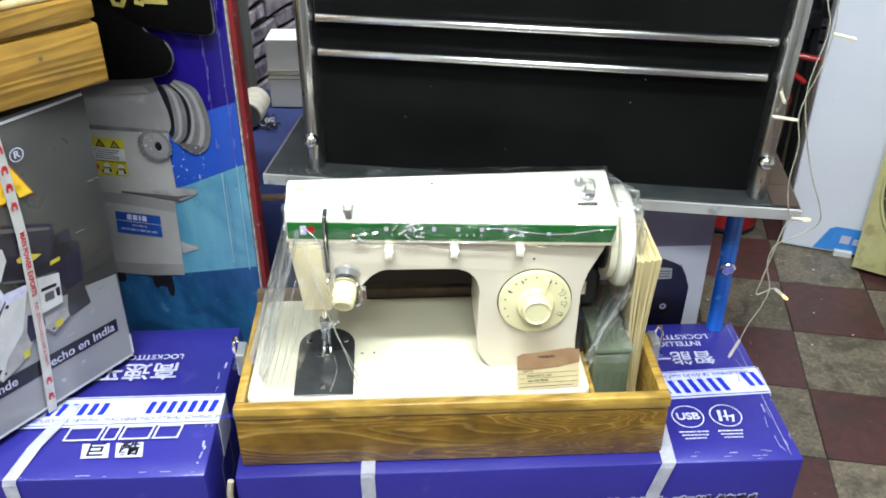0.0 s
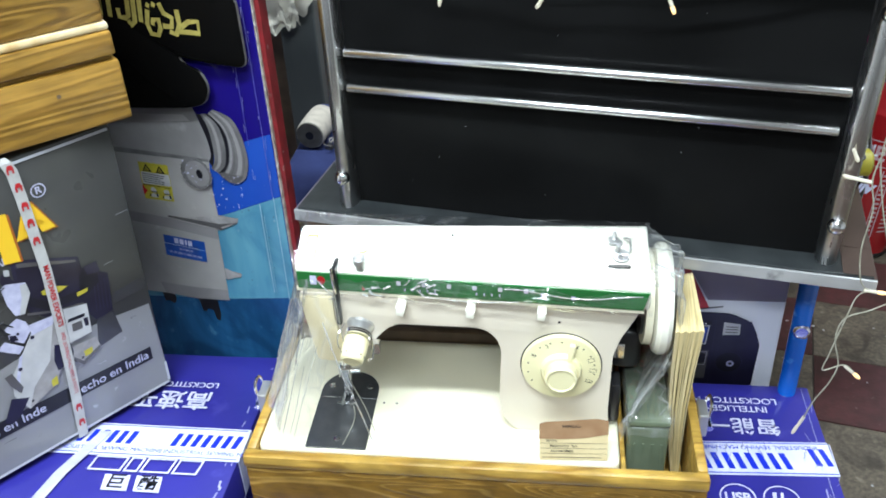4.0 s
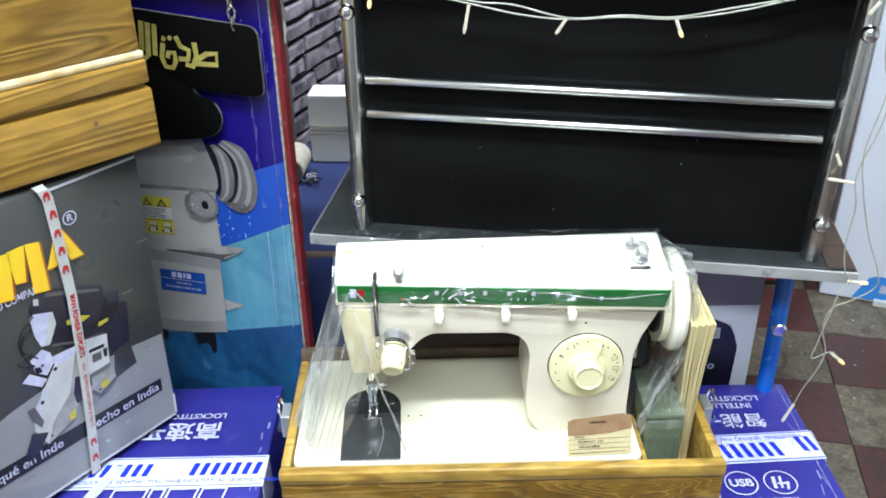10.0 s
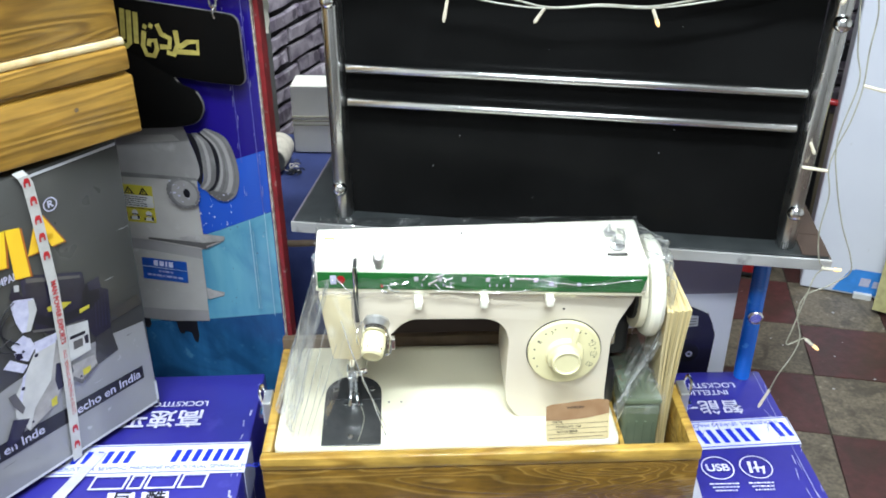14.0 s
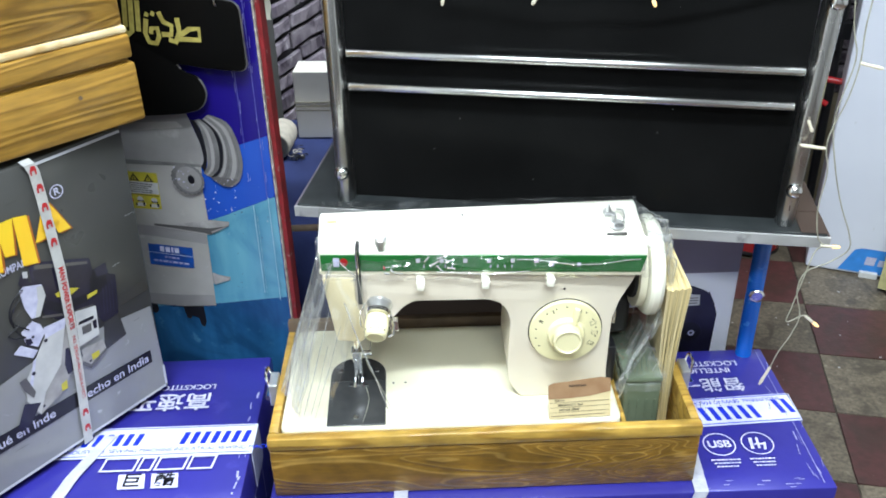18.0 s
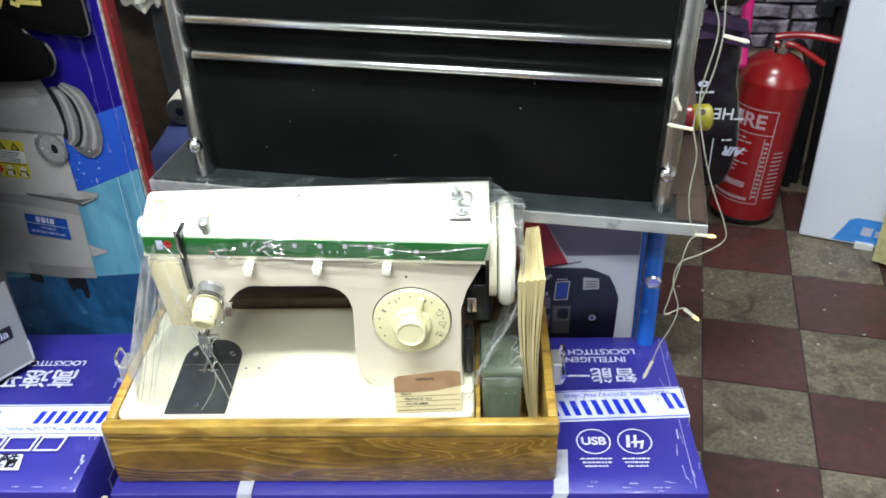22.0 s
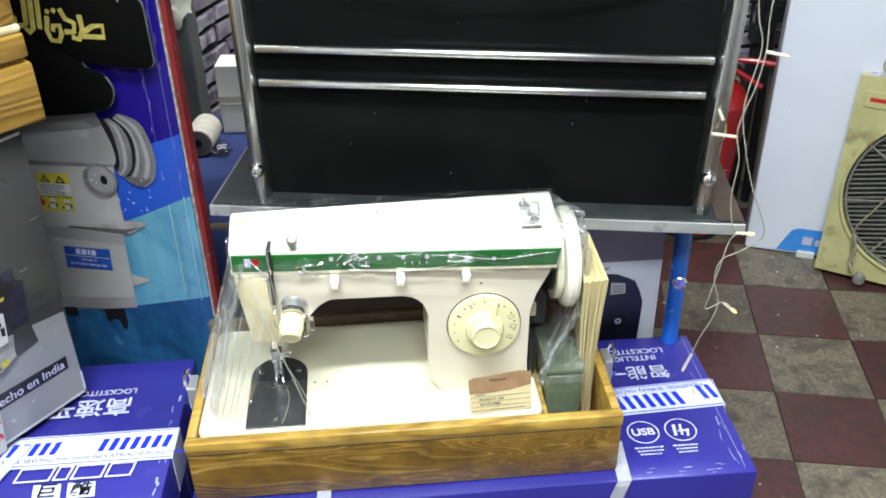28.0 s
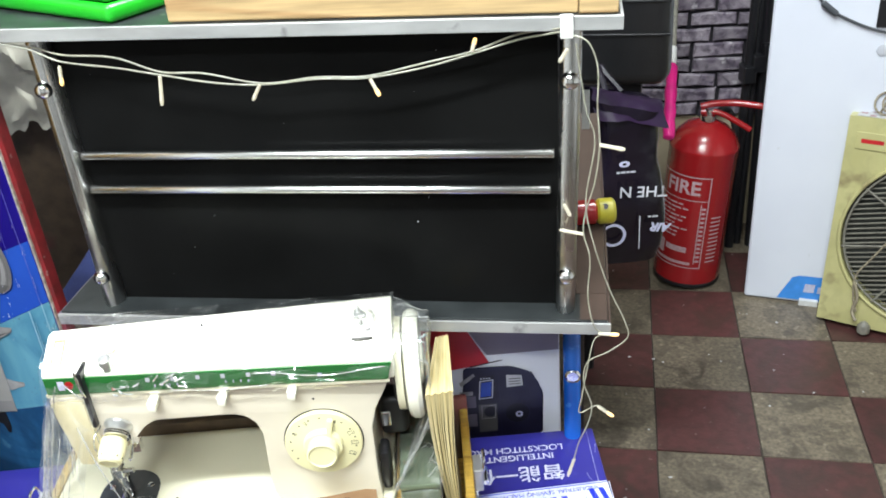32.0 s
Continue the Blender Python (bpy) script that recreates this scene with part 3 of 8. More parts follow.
def joined(*bms):
    """Several bmeshes as one."""
    out = bmesh.new()
    for b in bms:
        me = bpy.data.meshes.new("tmp")
        b.to_mesh(me)
        b.free()
        out.from_mesh(me)
        bpy.data.meshes.remove(me)
    return out


def face_pose(o, u, v):
    """A pose with x along u, y along v (made square to u) and z out of the face."""
    u, v = Vector(u).normalized(), Vector(v)
    v = (v - u * u.dot(v)).normalized()
    n = u.cross(v)
    m = Matrix((u, v, n)).transposed().to_4x4()
    return Matrix.Translation(o) @ m


def flat(points, m, lift=0.001):
    bm = bmesh.new()
    bm.faces.new([bm.verts.new((x, y, lift)) for x, y in points])
    bm.transform(m)
    return bm


def bar(x, y, w, h, m, lift=0.001, slant=0.0):
    return flat([(x, y), (x + w, y), (x + w + slant, y + h), (x + slant, y + h)], m, lift)


def disc(x, y, r, m, lift=0.001, n=32, hole=0.0, ry=None):
    bm = bmesh.new()
    ry = ry or r
    outer = [bm.verts.new((x + r * math.cos(2 * math.pi * i / n), y + ry * math.sin(2 * math.pi * i / n), lift)) for i in range(n)]
    if hole:
        k = hole / r
        inner = [bm.verts.new((x + (v.co.x - x) * k, y + (v.co.y - y) * k, lift)) for v in outer]
        for i in range(n):
            bm.faces.new((outer[i], outer[(i + 1) % n], inner[(i + 1) % n], inner[i]))
    else:
        bm.faces.new(outer)
    bm.transform(m)
    return bm


def outline(points, w, m, lift=0.001):
    """A closed line of width w along a polygon."""
    bm = bmesh.new()
    c = Vector((sum(p[0] for p in points) / len(points), sum(p[1] for p in points) / len(points)))
    k = len(points)
    for i in range(k):
        a, b = Vector(points[i]), Vector(points[(i + 1) % k])
        d = (b - a).normalized() * (w / 2)
        s = Vector((-d.y, d.x))
        q = [a - d + s, a - d - s, b + d - s, b + d + s]
        bm.faces.new([bm.verts.new((p.x, p.y, lift + 0.00003 * i)) for p in q])
    bm.transform(m)
    return bm


def words(s, size, m, lift=0.001, spacing=1.0, squeeze=1.0, shear=0.0, bold=0.0):
    """Lettering in the built-in font, as a bmesh centred on the pose."""
    cu = bpy.data.curves.new("words", "FONT")
    cu.body, cu.size, cu.align_x, cu.align_y = s, size, "CENTER", "CENTER"
    cu.space_character, cu.shear, cu.offset = spacing, shear, bold
    ob = bpy.data.objects.new("words", cu)
    scene.collection.objects.link(ob)
    dg = bpy.context.evaluated_depsgraph_get()
    me = bpy.data.meshes.new_from_object(ob.evaluated_get(dg))
    bm = bmesh.new()
    bm.from_mesh(me)
    bpy.data.objects.remove(ob)
    bpy.data.curves.remove(cu)
    bpy.data.meshes.remove(me)
    for v in bm.verts:
        v.co.x *= squeeze
        v.co.z = lift
    bm.transform(m)
    return bm


def at2(m, x, y, turn=0):
    """The pose of a print at (x, y) on a face, turned by degrees."""
    return m @ pose(x, y, 0, 0, 0, turn)


def pieces(name, bms, material, parent, label=""):
    """Each bmesh as a part of its own."""
    return [part(name, b, material, parent, label) for b in bms]


def blocks(x, y, h, widths, m, lift=0.001, slant=0.0, gap=0.004):
    """A maker's mark as plain slanted blocks, one bmesh each."""
    out = []
    for w in widths:
        out.append(bar(x, y, w, h, m, lift, slant))
        x += w + gap
    return out

# ---- setting ----
RY = -10.5
ROOM = pose(0, 0, 0, 0, 0, RY)


def shell(name, bm, material, label, category):
    ob = part(name, bm, material)
    return tagged(ob, label, category, kind="structure")


floor = shell("floor", box(-1.6, -1.9, -0.12, 2.7, 3.0, -0.004, ROOM), GROUT, "worn red and grey chequered cement tile floor", "floor")
wall_north = shell("wall_north", box(-1.6, 2.78, 0, 2.7, 2.92, 2.75, ROOM), PLASTER, "beige plaster wall faced with pale mauve bricks", "wall")
# unseen wall, darkened to lower the fill light on front faces
wall_south = shell("wall_south", box(-1.6, -1.92, 0, 2.7, -1.8, 2.75, ROOM), FILL_CUT_PAINT, "unseen shop wall, made grey to cut fill light", "wall")
wall_east = shell("wall_east", box(2.58, -1.8, 0, 2.7, 2.78, 2.75, ROOM), WALL_PAINT, "off-white painted side wall", "wall")
wall_west = shell("wall_west", box(-1.6, -1.8, 0, -1.48, 2.78, 2.75, ROOM), WALL_PAINT, "off-white painted side wall of the shop", "wall")
ceiling = shell("ceiling", box(-1.6, -1.92, 2.75, 2.7, 2.92, 2.85, ROOM), CEILING_PAINT, "plain white painted ceiling", "ceiling")

# partition faced with bricks, beside the cloth-covered table
PART_O, PART_DIR = Vector((-0.243, 1.55, 0)), Vector((0.375, 0.927, 0))
PART = face_pose(PART_O, PART_DIR, (0, 0, 1))
partition = shell("wall_partition", box(0, 0, -0.10, 1.24, 2.75, -0.012, PART), MORTAR, "dark partition wall faced with mauve bricks", "wall")

for lx, ly, lz in LAMP_SPOTS:
    fix = thing("ceiling_light", "white tube light fixture on the ceiling, lit", "light", (lx, ly, 2.66), group="ceiling tube lights")
    part("housing", box(lx - 0.63, ly - 0.06, lz + 0.05, lx + 0.63, ly + 0.06, lz + 0.17, bevel=0.01), WHITE_PLASTIC, fix)
    part("tube", rod((lx - 0.6, ly, lz + 0.032), (lx + 0.6, ly, lz + 0.032), 0.014), TUBE, fix, "glowing white tube")

# ---- cartons under the machine ----


def strap_over(parent, pts, w=0.015, side=(1, 0, 0)):
    """A flat band laid along points."""
    bm = bmesh.new()
    s = Vector(side).normalized() * (w / 2)
    pts = [Vector(p) for p in pts]
    rows = []
    for i, p in enumerate(pts):
        d = (pts[min(i + 1, len(pts) - 1)] - pts[max(i - 1, 0)]).normalized()
        up = s.cross(d).normalized() * 0.0008
        if up.z - up.y < 0:
            up = -up
        rows.append([bm.verts.new(q) for q in (p - s, p + s, p + s + up, p - s + up)])
    for a, b in zip(rows, rows[1:]):
        for k in range(4):
            bm.faces.new((a[k], a[(k + 1) % 4], b[(k + 1) % 4], b[k]))
    bm.faces.new(rows[0])
    bm.faces.new(rows[-1])
    return part("strap", bm, STRAP, parent, "white woven packing strap")


def carton_body(x0, y0, x1, y1, z1, sag=0.002):
    """A closed card box with soft edges, dented faces and a slight sag."""
    bm = bmesh.new()
    bmesh.ops.create_cube(bm, size=1)
    bmesh.ops.subdivide_edges(bm, edges=bm.edges[:], cuts=7, use_grid_fill=True)
    for v in bm.verts:
        u = v.co.copy()
        v.co = Vector((x0 + (u.x + 0.5) * (x1 - x0), y0 + (u.y + 0.5) * (y1 - y0), (u.z + 0.5) * z1))
        nn = noise.noise_vector(v.co * 7.0)
        inner = (0.25 - u.x * u.x) * (0.25 - u.y * u.y) * 16
        v.co += nn * 0.0012
        if u.z > 0.49:
            v.co.z -= sag * inner
    bevelled(bm, 0.003, 2, 60)
    return bm


main_carton = thing("machine_carton", "large indigo blue printed machine carton with white tape and straps", "carton", (0.14, 0.82, 0), group="blue machine cartons")
mx0, mx1, my0, my1, mz = -0.168, 0.446, 0.698, 0.948, 0.652
auto_smooth(part("box", carton_body(mx0, my0, mx1, my1, mz), BLUE_CARD, main_carton), 40)
MT = face_pose((0, 0.7, mz), (1, 0, 0), (0, 1, 0))
MF = face_pose((0, my0, mz), (1, 0, 0), (0, 0, 1))
MK = MT @ pose(0.383, 0.1270, 0, 0, 0, 2.6)   # the tape lies a little askew
part("tape", box(-0.185, -0.0245, 0.0008, 0.0635, 0.0245, 0.0014, MK), TAPE, main_carton, "glossy white packing tape with blue print")
part("tape_end", box(mx1 + 0.0015, 0.806, mz - 0.035, mx1 + 0.0022, 0.854, mz + 0.0010), TAPE, main_carton)
pieces("tape_line", (bar(-0.185, 0.0212, 0.248, 0.0014, MK, 0.0020), bar(-0.185, -0.0228, 0.248, 0.0014, MK, 0.0020)), BLUE_PRINT, main_carton)
pieces("maker_mark", blocks(-0.085, -0.0165, 0.0235, (0.0065,) * 9, MK, 0.0021, -0.005, 0.0056) + blocks(0.0440, -0.0110, 0.0250, (0.0065, 0.0060), MK, 0.0021, -0.005, 0.0050), BLUE_PRINT, main_carton, "bright blue maker's mark on the tape")
part("tape_lettering", words("INDUSTRIAL SEWING MACHINE", 0.0085, at2(MK, -0.010, 0.0155, 180), 0.0021), BLUE_PRINT, main_carton)
# flat whitish bars painted as the glare on wrinkled tape
pieces("wrinkle_glare", ([bar(random.uniform(-0.06, 0.055), random.uniform(-0.022, 0.016), random.uniform(0.0004, 0.0010), random.uniform(0.004, 0.014), MK, 0.0023, random.uniform(-0.006, 0.006)) for _ in range(16)]), CREASE_GLINT, main_carton, "whitish bars painted as glare on the tape's wrinkles")
pieces("carton_lettering", (words("LOCKSTITCH MACHINE", 0.0135, at2(MT, 0.332, 0.2175, 180), 0.0016, bold=0.0002), words("INTELLIGENT", 0.0135, at2(MT, 0.351, 0.2035, 180), 0.0016, bold=0.0002)), WHITE_PRINT, main_carton)
part("carton_caption", words("智能一体", 0.027, at2(MT, 0.346, 0.1765, 180), 0.0016, bold=0.0004), WHITE_PRINT, main_carton)
for name, cx, kind in (("usb_badge", 0.3375, 0), ("stitch_badge", 0.3815, 1)):
    ring = part(name, disc(cx, 0.069, 0.0185, MT, 0.0016, 40, 0.0170), WHITE_PRINT, main_carton, "white ring badge printed on the carton")
    if kind == 0:
        part("badge_lettering", words("USB", 0.0155, at2(MT, cx, 0.069), 0.0016, bold=0.0005), WHITE_PRINT, ring)
    else:
        part("badge_drawing", joined(bar(cx - 0.010, 0.060, 0.004, 0.018, MT, 0.0016, 0.002), bar(cx - 0.005, 0.066, 0.013, 0.003, MT, 0.0017, 0.002), bar(cx - 0.002, 0.060, 0.003, 0.018, MT, 0.0018, 0.002), bar(cx + 0.004, 0.058, 0.003, 0.012, MT, 0.0016, 0.003)), WHITE_PRINT, ring)
    part("small_print", joined(*[b for k in range(3) for b in blocks(cx - 0.0165 + 0.002 * k, 0.0430 - 0.0052 * k, 0.0022, [(0.031 - 0.005 * k) * random.uniform(0.05, 0.17) for _ in range(7)], MT, 0.0016, 0, 0.0009)]), WHITE_PRINT, ring)
strap_over(main_carton, [(-0.026, 0.76, mz + 0.0016), (-0.0265, my0 - 0.0015, mz + 0.0016), (-0.027, my0 - 0.0022, mz - 0.004), (-0.024, my0 - 0.0022, 0.3), (-0.024, my0 - 0.0022, 0.0)])
strap_over(main_carton, [(0.3010, 0.755, mz + 0.0030), (0.297, my0 - 0.002, mz + 0.0025), (0.294, my0 - 0.0030, mz - 0.004), (0.285, my0 - 0.0026, mz - 0.04), (0.279, my0 - 0.0024, mz - 0.1), (0.277, my0 - 0.0022, 0.3), (0.277, my0 - 0.0022, 0.0)])
part("front_caption", words("智能科技 高端缝制", 0.0235, at2(MF, 0.303, -0.0625), 0.0016, shear=0.15, bold=0.0004), BLACK_PRINT, main_carton)
part("caption_halo", words("智能科技 高端缝制", 0.0235, at2(MF, 0.303, -0.0625), 0.0010, shear=0.15, bold=0.0018), WHITE_PRINT, main_carton)
pieces("front_lettering", (words("Intelligent technology", 0.0150, at2(MF, 0.277, -0.0835), 0.0012, bold=0.0003), words("High quality sewing", 0.0150, at2(MF, 0.270, -0.0965), 0.0012, bold=0.0003)), WHITE_PRINT, main_carton)


def big_mark(parent, x0, y0, m, scale=1.0):
    """The outlined maker's mark on a carton front: plain blue blocks with white outlines."""
    x = x0
    for w in (0.048, 0.058, 0.026, 0.060):
        q = [(x, y0), (x + w * scale, y0), (x + (w + 0.004) * scale, y0 + 0.044 * scale), (x + 0.004 * scale, y0 + 0.044 * scale)]
        mark = part("maker_mark", flat(q, m, 0.0010), BLUE_PRINT, parent, "blue maker's mark with a white outline")
        part("mark_outline", outline(q, 0.0022, m, 0.0014), WHITE_PRINT, mark)
        x += (w + 0.007) * scale


big_mark(main_carton, -0.080, -0.112, MF)
part("crease", bar(0.4335, 0.004, 0.0007, 0.238, MT, 0.0010, 0.003), SCUFF, main_carton, "pale crease along the carton edge")
part("trade_sign", disc(0.150, -0.072, 0.0052, MF, 0.0012, 24, 0.0045), WHITE_PRINT, main_carton)
part("scuff", flat([(0.262, -0.118), (0.285, -0.104), (0.33, -0.106), (0.372, -0.094), (0.366, -0.110), (0.345, -0.122), (0.350, -0.150), (0.30, -0.158), (0.27, -0.142)], MF, 0.0007), BLUE_PRINT, main_carton, "smudged blue scuff on the carton front")
part("torn_flap", tube([(-0.171, 0.694, 0.652), (-0.174, 0.692, 0.63), (-0.170, 0.693, 0.60), (-0.173, 0.693, 0.55), (-0.170, 0.693, 0.4)], 0.0035, 6), CARD_EDGE, main_carton, "torn brown corrugated edge")
for k in range(22):
    a = random.random()
    if k < 12:
        part("scuff", bar(0.440 + random.uniform(-0.020, 0.002), 0.005 + 0.235 * a, random.uniform(0.0005, 0.0016), random.uniform(0.004, 0.020), MT, 0.0011, random.uniform(-0.003, 0.003)), SCUFF, main_carton)
    else:
        part("scuff", bar(0.302 + 0.14 * a, 0.0005 + random.uniform(-0.001, 0.012), random.uniform(0.003, 0.010), random.uniform(0.0005, 0.0014), MT, 0.0011), SCUFF, main_carton)


left_carton = thing("machine_carton", "indigo blue machine carton with white printed tape, dented corners", "carton", (-0.42, 0.82, 0), group="blue machine cartons")
lx0, lx1, ly0, ly1, lz1 = -0.80, -0.195, 0.688, 0.944, 0.668
auto_smooth(part("box", carton_body(lx0, ly0, lx1, ly1, lz1), BLUE_CARD, left_carton), 40)
LT = face_pose((-0.2, 0.7, lz1), (1, 0, 0), (0, 1, 0))
LF = face_pose((-0.2, ly0, lz1), (1, 0, 0), (0, 0, 1))
part("tape", box(lx0, 0.765, lz1 + 0.0008, lx1 + 0.0008, 0.8140, lz1 + 0.0014), TAPE, left_carton, "glossy white packing tape with blue print")
part("tape_end", box(lx1 + 0.001, 0.765, lz1 - 0.05, lx1 + 0.0017, 0.8140, lz1 + 0.0014), TAPE, left_carton)
pieces("tape_line", (bar(-0.6, 0.1105, 0.604, 0.0012, LT, 0.0020), bar(-0.6, 0.0670, 0.604, 0.0012, LT, 0.0020)), BLUE_PRINT, left_carton)
for ox in (-0.079, -0.202, -0.325):
    pieces("maker_mark", blocks(ox, 0.0830, 0.0195, (0.0065,) * 7, LT, 0.0021, 0.004, 0.0052), BLUE_PRINT, left_carton, "bright blue maker's mark on the tape")
    part("tape_lettering", words("INDUSTRIAL SEWING MACHINE", 0.0085, at2(LT, ox + 0.057, 0.0745), 0.0021), BLUE_PRINT, left_carton)
part("carton_lettering", words("LOCKSTITCH SERIES", 0.0125, at2(LT, -0.112, 0.1855, 180), 0.0016, bold=0.0002), WHITE_PRINT, left_carton)
part("carton_caption", words("高速平缝", 0.033, at2(LT, -0.122, 0.1600, 180), 0.0016, bold=0.0006), WHITE_PRINT, left_carton)
for k, (w, ox) in enumerate(((0.026, -0.032), (0.031, -0.063), (0.014, -0.099), (0.036, -0.118))):
    q = [(ox, 0.0628), (ox - w, 0.0628), (ox - w - 0.003, 0.0438), (ox - 0.003, 0.0438)]
    part("outlined_mark", outline(q, 0.0022, LT, 0.0016), WHITE_PRINT, left_carton)
for k, ch in enumerate("巨酷"):
    cx = -0.118 + 0.036 * k
    sq = part("character_square", flat([(cx - 0.0125, 0.0160), (cx + 0.0165, 0.0160), (cx + 0.0125, 0.0380), (cx - 0.0165, 0.0380)], LT, 0.0014), WHITE_PRINT, left_carton, "white square with a black character")
    part("character", words(ch, 0.022, at2(LT, cx, 0.0270), 0.0020, bold=0.0004), BLACK_PRINT, sq)
strap_over(left_carton, [(-0.360, 0.80, lz1 + 0.002), (-0.384, 0.735, lz1 + 0.002), (-0.394, ly0 - 0.001, lz1 + 0.0016), (-0.395, ly0 - 0.0022, lz1 - 0.004), (-0.392, ly0 - 0.0022, lz1 - 0.10), (-0.409, ly0 - 0.0022, lz1 - 0.22), (-0.41, ly0 - 0.0022, 0.0)], 0.014)
part("caption_halo", words("智能科技 高端缝制", 0.0200, at2(LF, -0.118, -0.071), 0.0010, shear=0.15, bold=0.0015), WHITE_PRINT, left_carton)
part("front_caption", words("智能科技 高端缝制", 0.0200, at2(LF, -0.118, -0.071), 0.0016, shear=0.15, bold=0.0003), BLACK_PRINT, left_carton)
pieces("front_lettering", (words("Intelligent technology", 0.0128, at2(LF, -0.140, -0.093), 0.0012, bold=0.0003), words("High quality sewing", 0.0128, at2(LF, -0.136, -0.106), 0.0012, bold=0.0003)), WHITE_PRINT, left_carton)
big_mark(left_carton, -0.50, -0.118, LF)
part("side_mark", outline([(0.05, -0.10), (0.10, -0.10), (0.10, -0.05), (0.05, -0.05)], 0.002, face_pose((lx1, 0.7, lz1), (0, 1, 0), (0, 0, 1)), 0.0012), WHITE_PRINT, left_carton)
for k in range(26):
    a = random.random()
    if k < 14:
        part("scuff", bar(-0.0035 + random.uniform(-0.004, 0.003), -0.008 + 0.24 * a, random.uniform(0.0008, 0.003), random.uniform(0.002, 0.012), LT, 0.0011, random.uniform(-0.002, 0.002)), SCUFF, left_carton)
    else:
        part("scuff", bar(-0.40 + 0.40 * a, -0.0105 + random.uniform(-0.001, 0.004), random.uniform(0.003, 0.016), random.uniform(0.0005, 0.0014), LT, 0.0011), SCUFF, left_carton)

# ---- grey carton standing on the left carton ----
GU, GV = (0.608, 0.794, 0.0), (0.005, -0.08, 1.0)
GP = face_pose((-0.316, 0.880, 0.672), GU, GV)
grey_carton = thing("printed_carton", "grey printed carton with a machine picture, strapped, standing on blue carton", "carton", (-0.38, 0.9, 0.672))
auto_smooth(part("box", box(-0.33, 0.004, -0.30, 0.004, 0.351, 0.0, GP, 0.004), CARTON_GREY, grey_carton), 40)


def g_flat(name, pts, material, parent, lift=0.001, label=""):
    return part(name, flat(pts, GP, lift), material, parent, label)


g_flat("silver_field", [(-0.33, 0.09), (-0.186, 0.134), (-0.155, 0.139), (-0.134, 0.141), (-0.046, 0.133), (-0.001, 0.127), (0.003, 0.006), (-0.33, 0.006)], CARTON_SILVER, grey_carton)
g_flat("charcoal_band", [(-0.038, 0.162), (-0.003, 0.165), (0.001, 0.150), (-0.040, 0.148)], CARTON_BAND, grey_carton)
strip = g_flat("black_strip", [(-0.33, 0.058), (-0.012, 0.052), (-0.012, 0.070), (-0.33, 0.082)], BLACK_PRINT, grey_carton, 0.0016)
part("strip_lettering", words("Hecho en India", 0.0155, at2(GP, -0.064, 0.062, -1), 0.0022, bold=0.0002), WHITE_PRINT, strip)
part("strip_lettering", words("Fabriqué en Inde", 0.0155, at2(GP, -0.192, 0.066, -1), 0.0022, bold=0.0002), WHITE_PRINT, strip)
# two big amber blocks of the maker's name, with orange backing
for pts in ([(-0.1145, 0.268), (-0.1035, 0.268), (-0.0935, 0.305), (-0.0985, 0.305)], [(-0.0890, 0.2675), (-0.0749, 0.2675), (-0.0925, 0.305), (-0.0990, 0.305)], [(-0.1060, 0.2755), (-0.0840, 0.2755), (-0.0860, 0.2815), (-0.1040, 0.2815)],
            [(-0.166, 0.257), (-0.152, 0.254), (-0.146, 0.302), (-0.158, 0.304)], [(-0.147, 0.268), (-0.137, 0.266), (-0.131, 0.304), (-0.149, 0.304)], [(-0.132, 0.250), (-0.1165, 0.2465), (-0.1165, 0.301), (-0.1305, 0.304)],
            [(-0.198, 0.260), (-0.184, 0.258), (-0.176, 0.304), (-0.184, 0.304)]):
    mk = g_flat("maker_mark", pts, AMBER_PRINT, grey_carton, 0.0024, "amber yellow block of the maker's mark")
    g_flat("mark_backing", [(x + 0.0025, y - 0.002) for x, y in pts], ORANGE_PRINT, mk, 0.0016)
part("carton_lettering", words("AND COMPANY", 0.0118, at2(GP, -0.1516, 0.2526, 0), 0.0016, squeeze=0.68, bold=0.0003), WHITE_PRINT, grey_carton)
tm = part("trade_sign", disc(-0.081, 0.311, 0.0075, GP, 0.0016, 28, 0.0062), WHITE_PRINT, grey_carton)
part("trade_letter", words("R", 0.0105, at2(GP, -0.081, 0.311), 0.0016, bold=0.0003), WHITE_PRINT, tm)
pic = g_flat("machine_picture", [(-0.124, 0.250), (-0.095, 0.238), (-0.062, 0.223), (-0.062, 0.209), (-0.045, 0.210), (-0.045, 0.196), (-0.037, 0.190), (-0.042, 0.142), (-0.062, 0.140), (-0.077, 0.171), (-0.110, 0.172), (-0.124, 0.185), (-0.124, 0.208), (-0.129, 0.224)], NAVY_PRINT, grey_carton, 0.0016, "printed picture of a portable bag-closing machine")
g_flat("picture_motor_side", [(-0.067, 0.201), (-0.061, 0.207), (-0.046, 0.208), (-0.049, 0.184), (-0.061, 0.177), (-0.071, 0.181)], BLACK_PRINT, pic, 0.0019)
g_flat("picture_rim", [(-0.123, 0.207), (-0.103, 0.188), (-0.070, 0.185), (-0.061, 0.185), (-0.062, 0.178), (-0.076, 0.176), (-0.106, 0.179), (-0.122, 0.193)], BLACK_PRINT, pic, 0.0020)
g_flat("picture_gloss", [(-0.122, 0.246), (-0.096, 0.235), (-0.066, 0.222), (-0.066, 0.219), (-0.097, 0.231), (-0.122, 0.241)], PRINT_GREY_D, pic, 0.0020)
g_flat("picture_spool", [(-0.143, 0.226), (-0.138, 0.229), (-0.119, 0.222), (-0.118, 0.208), (-0.129, 0.188), (-0.138, 0.190), (-0.142, 0.205)], WHITE_PRINT, pic, 0.0024)
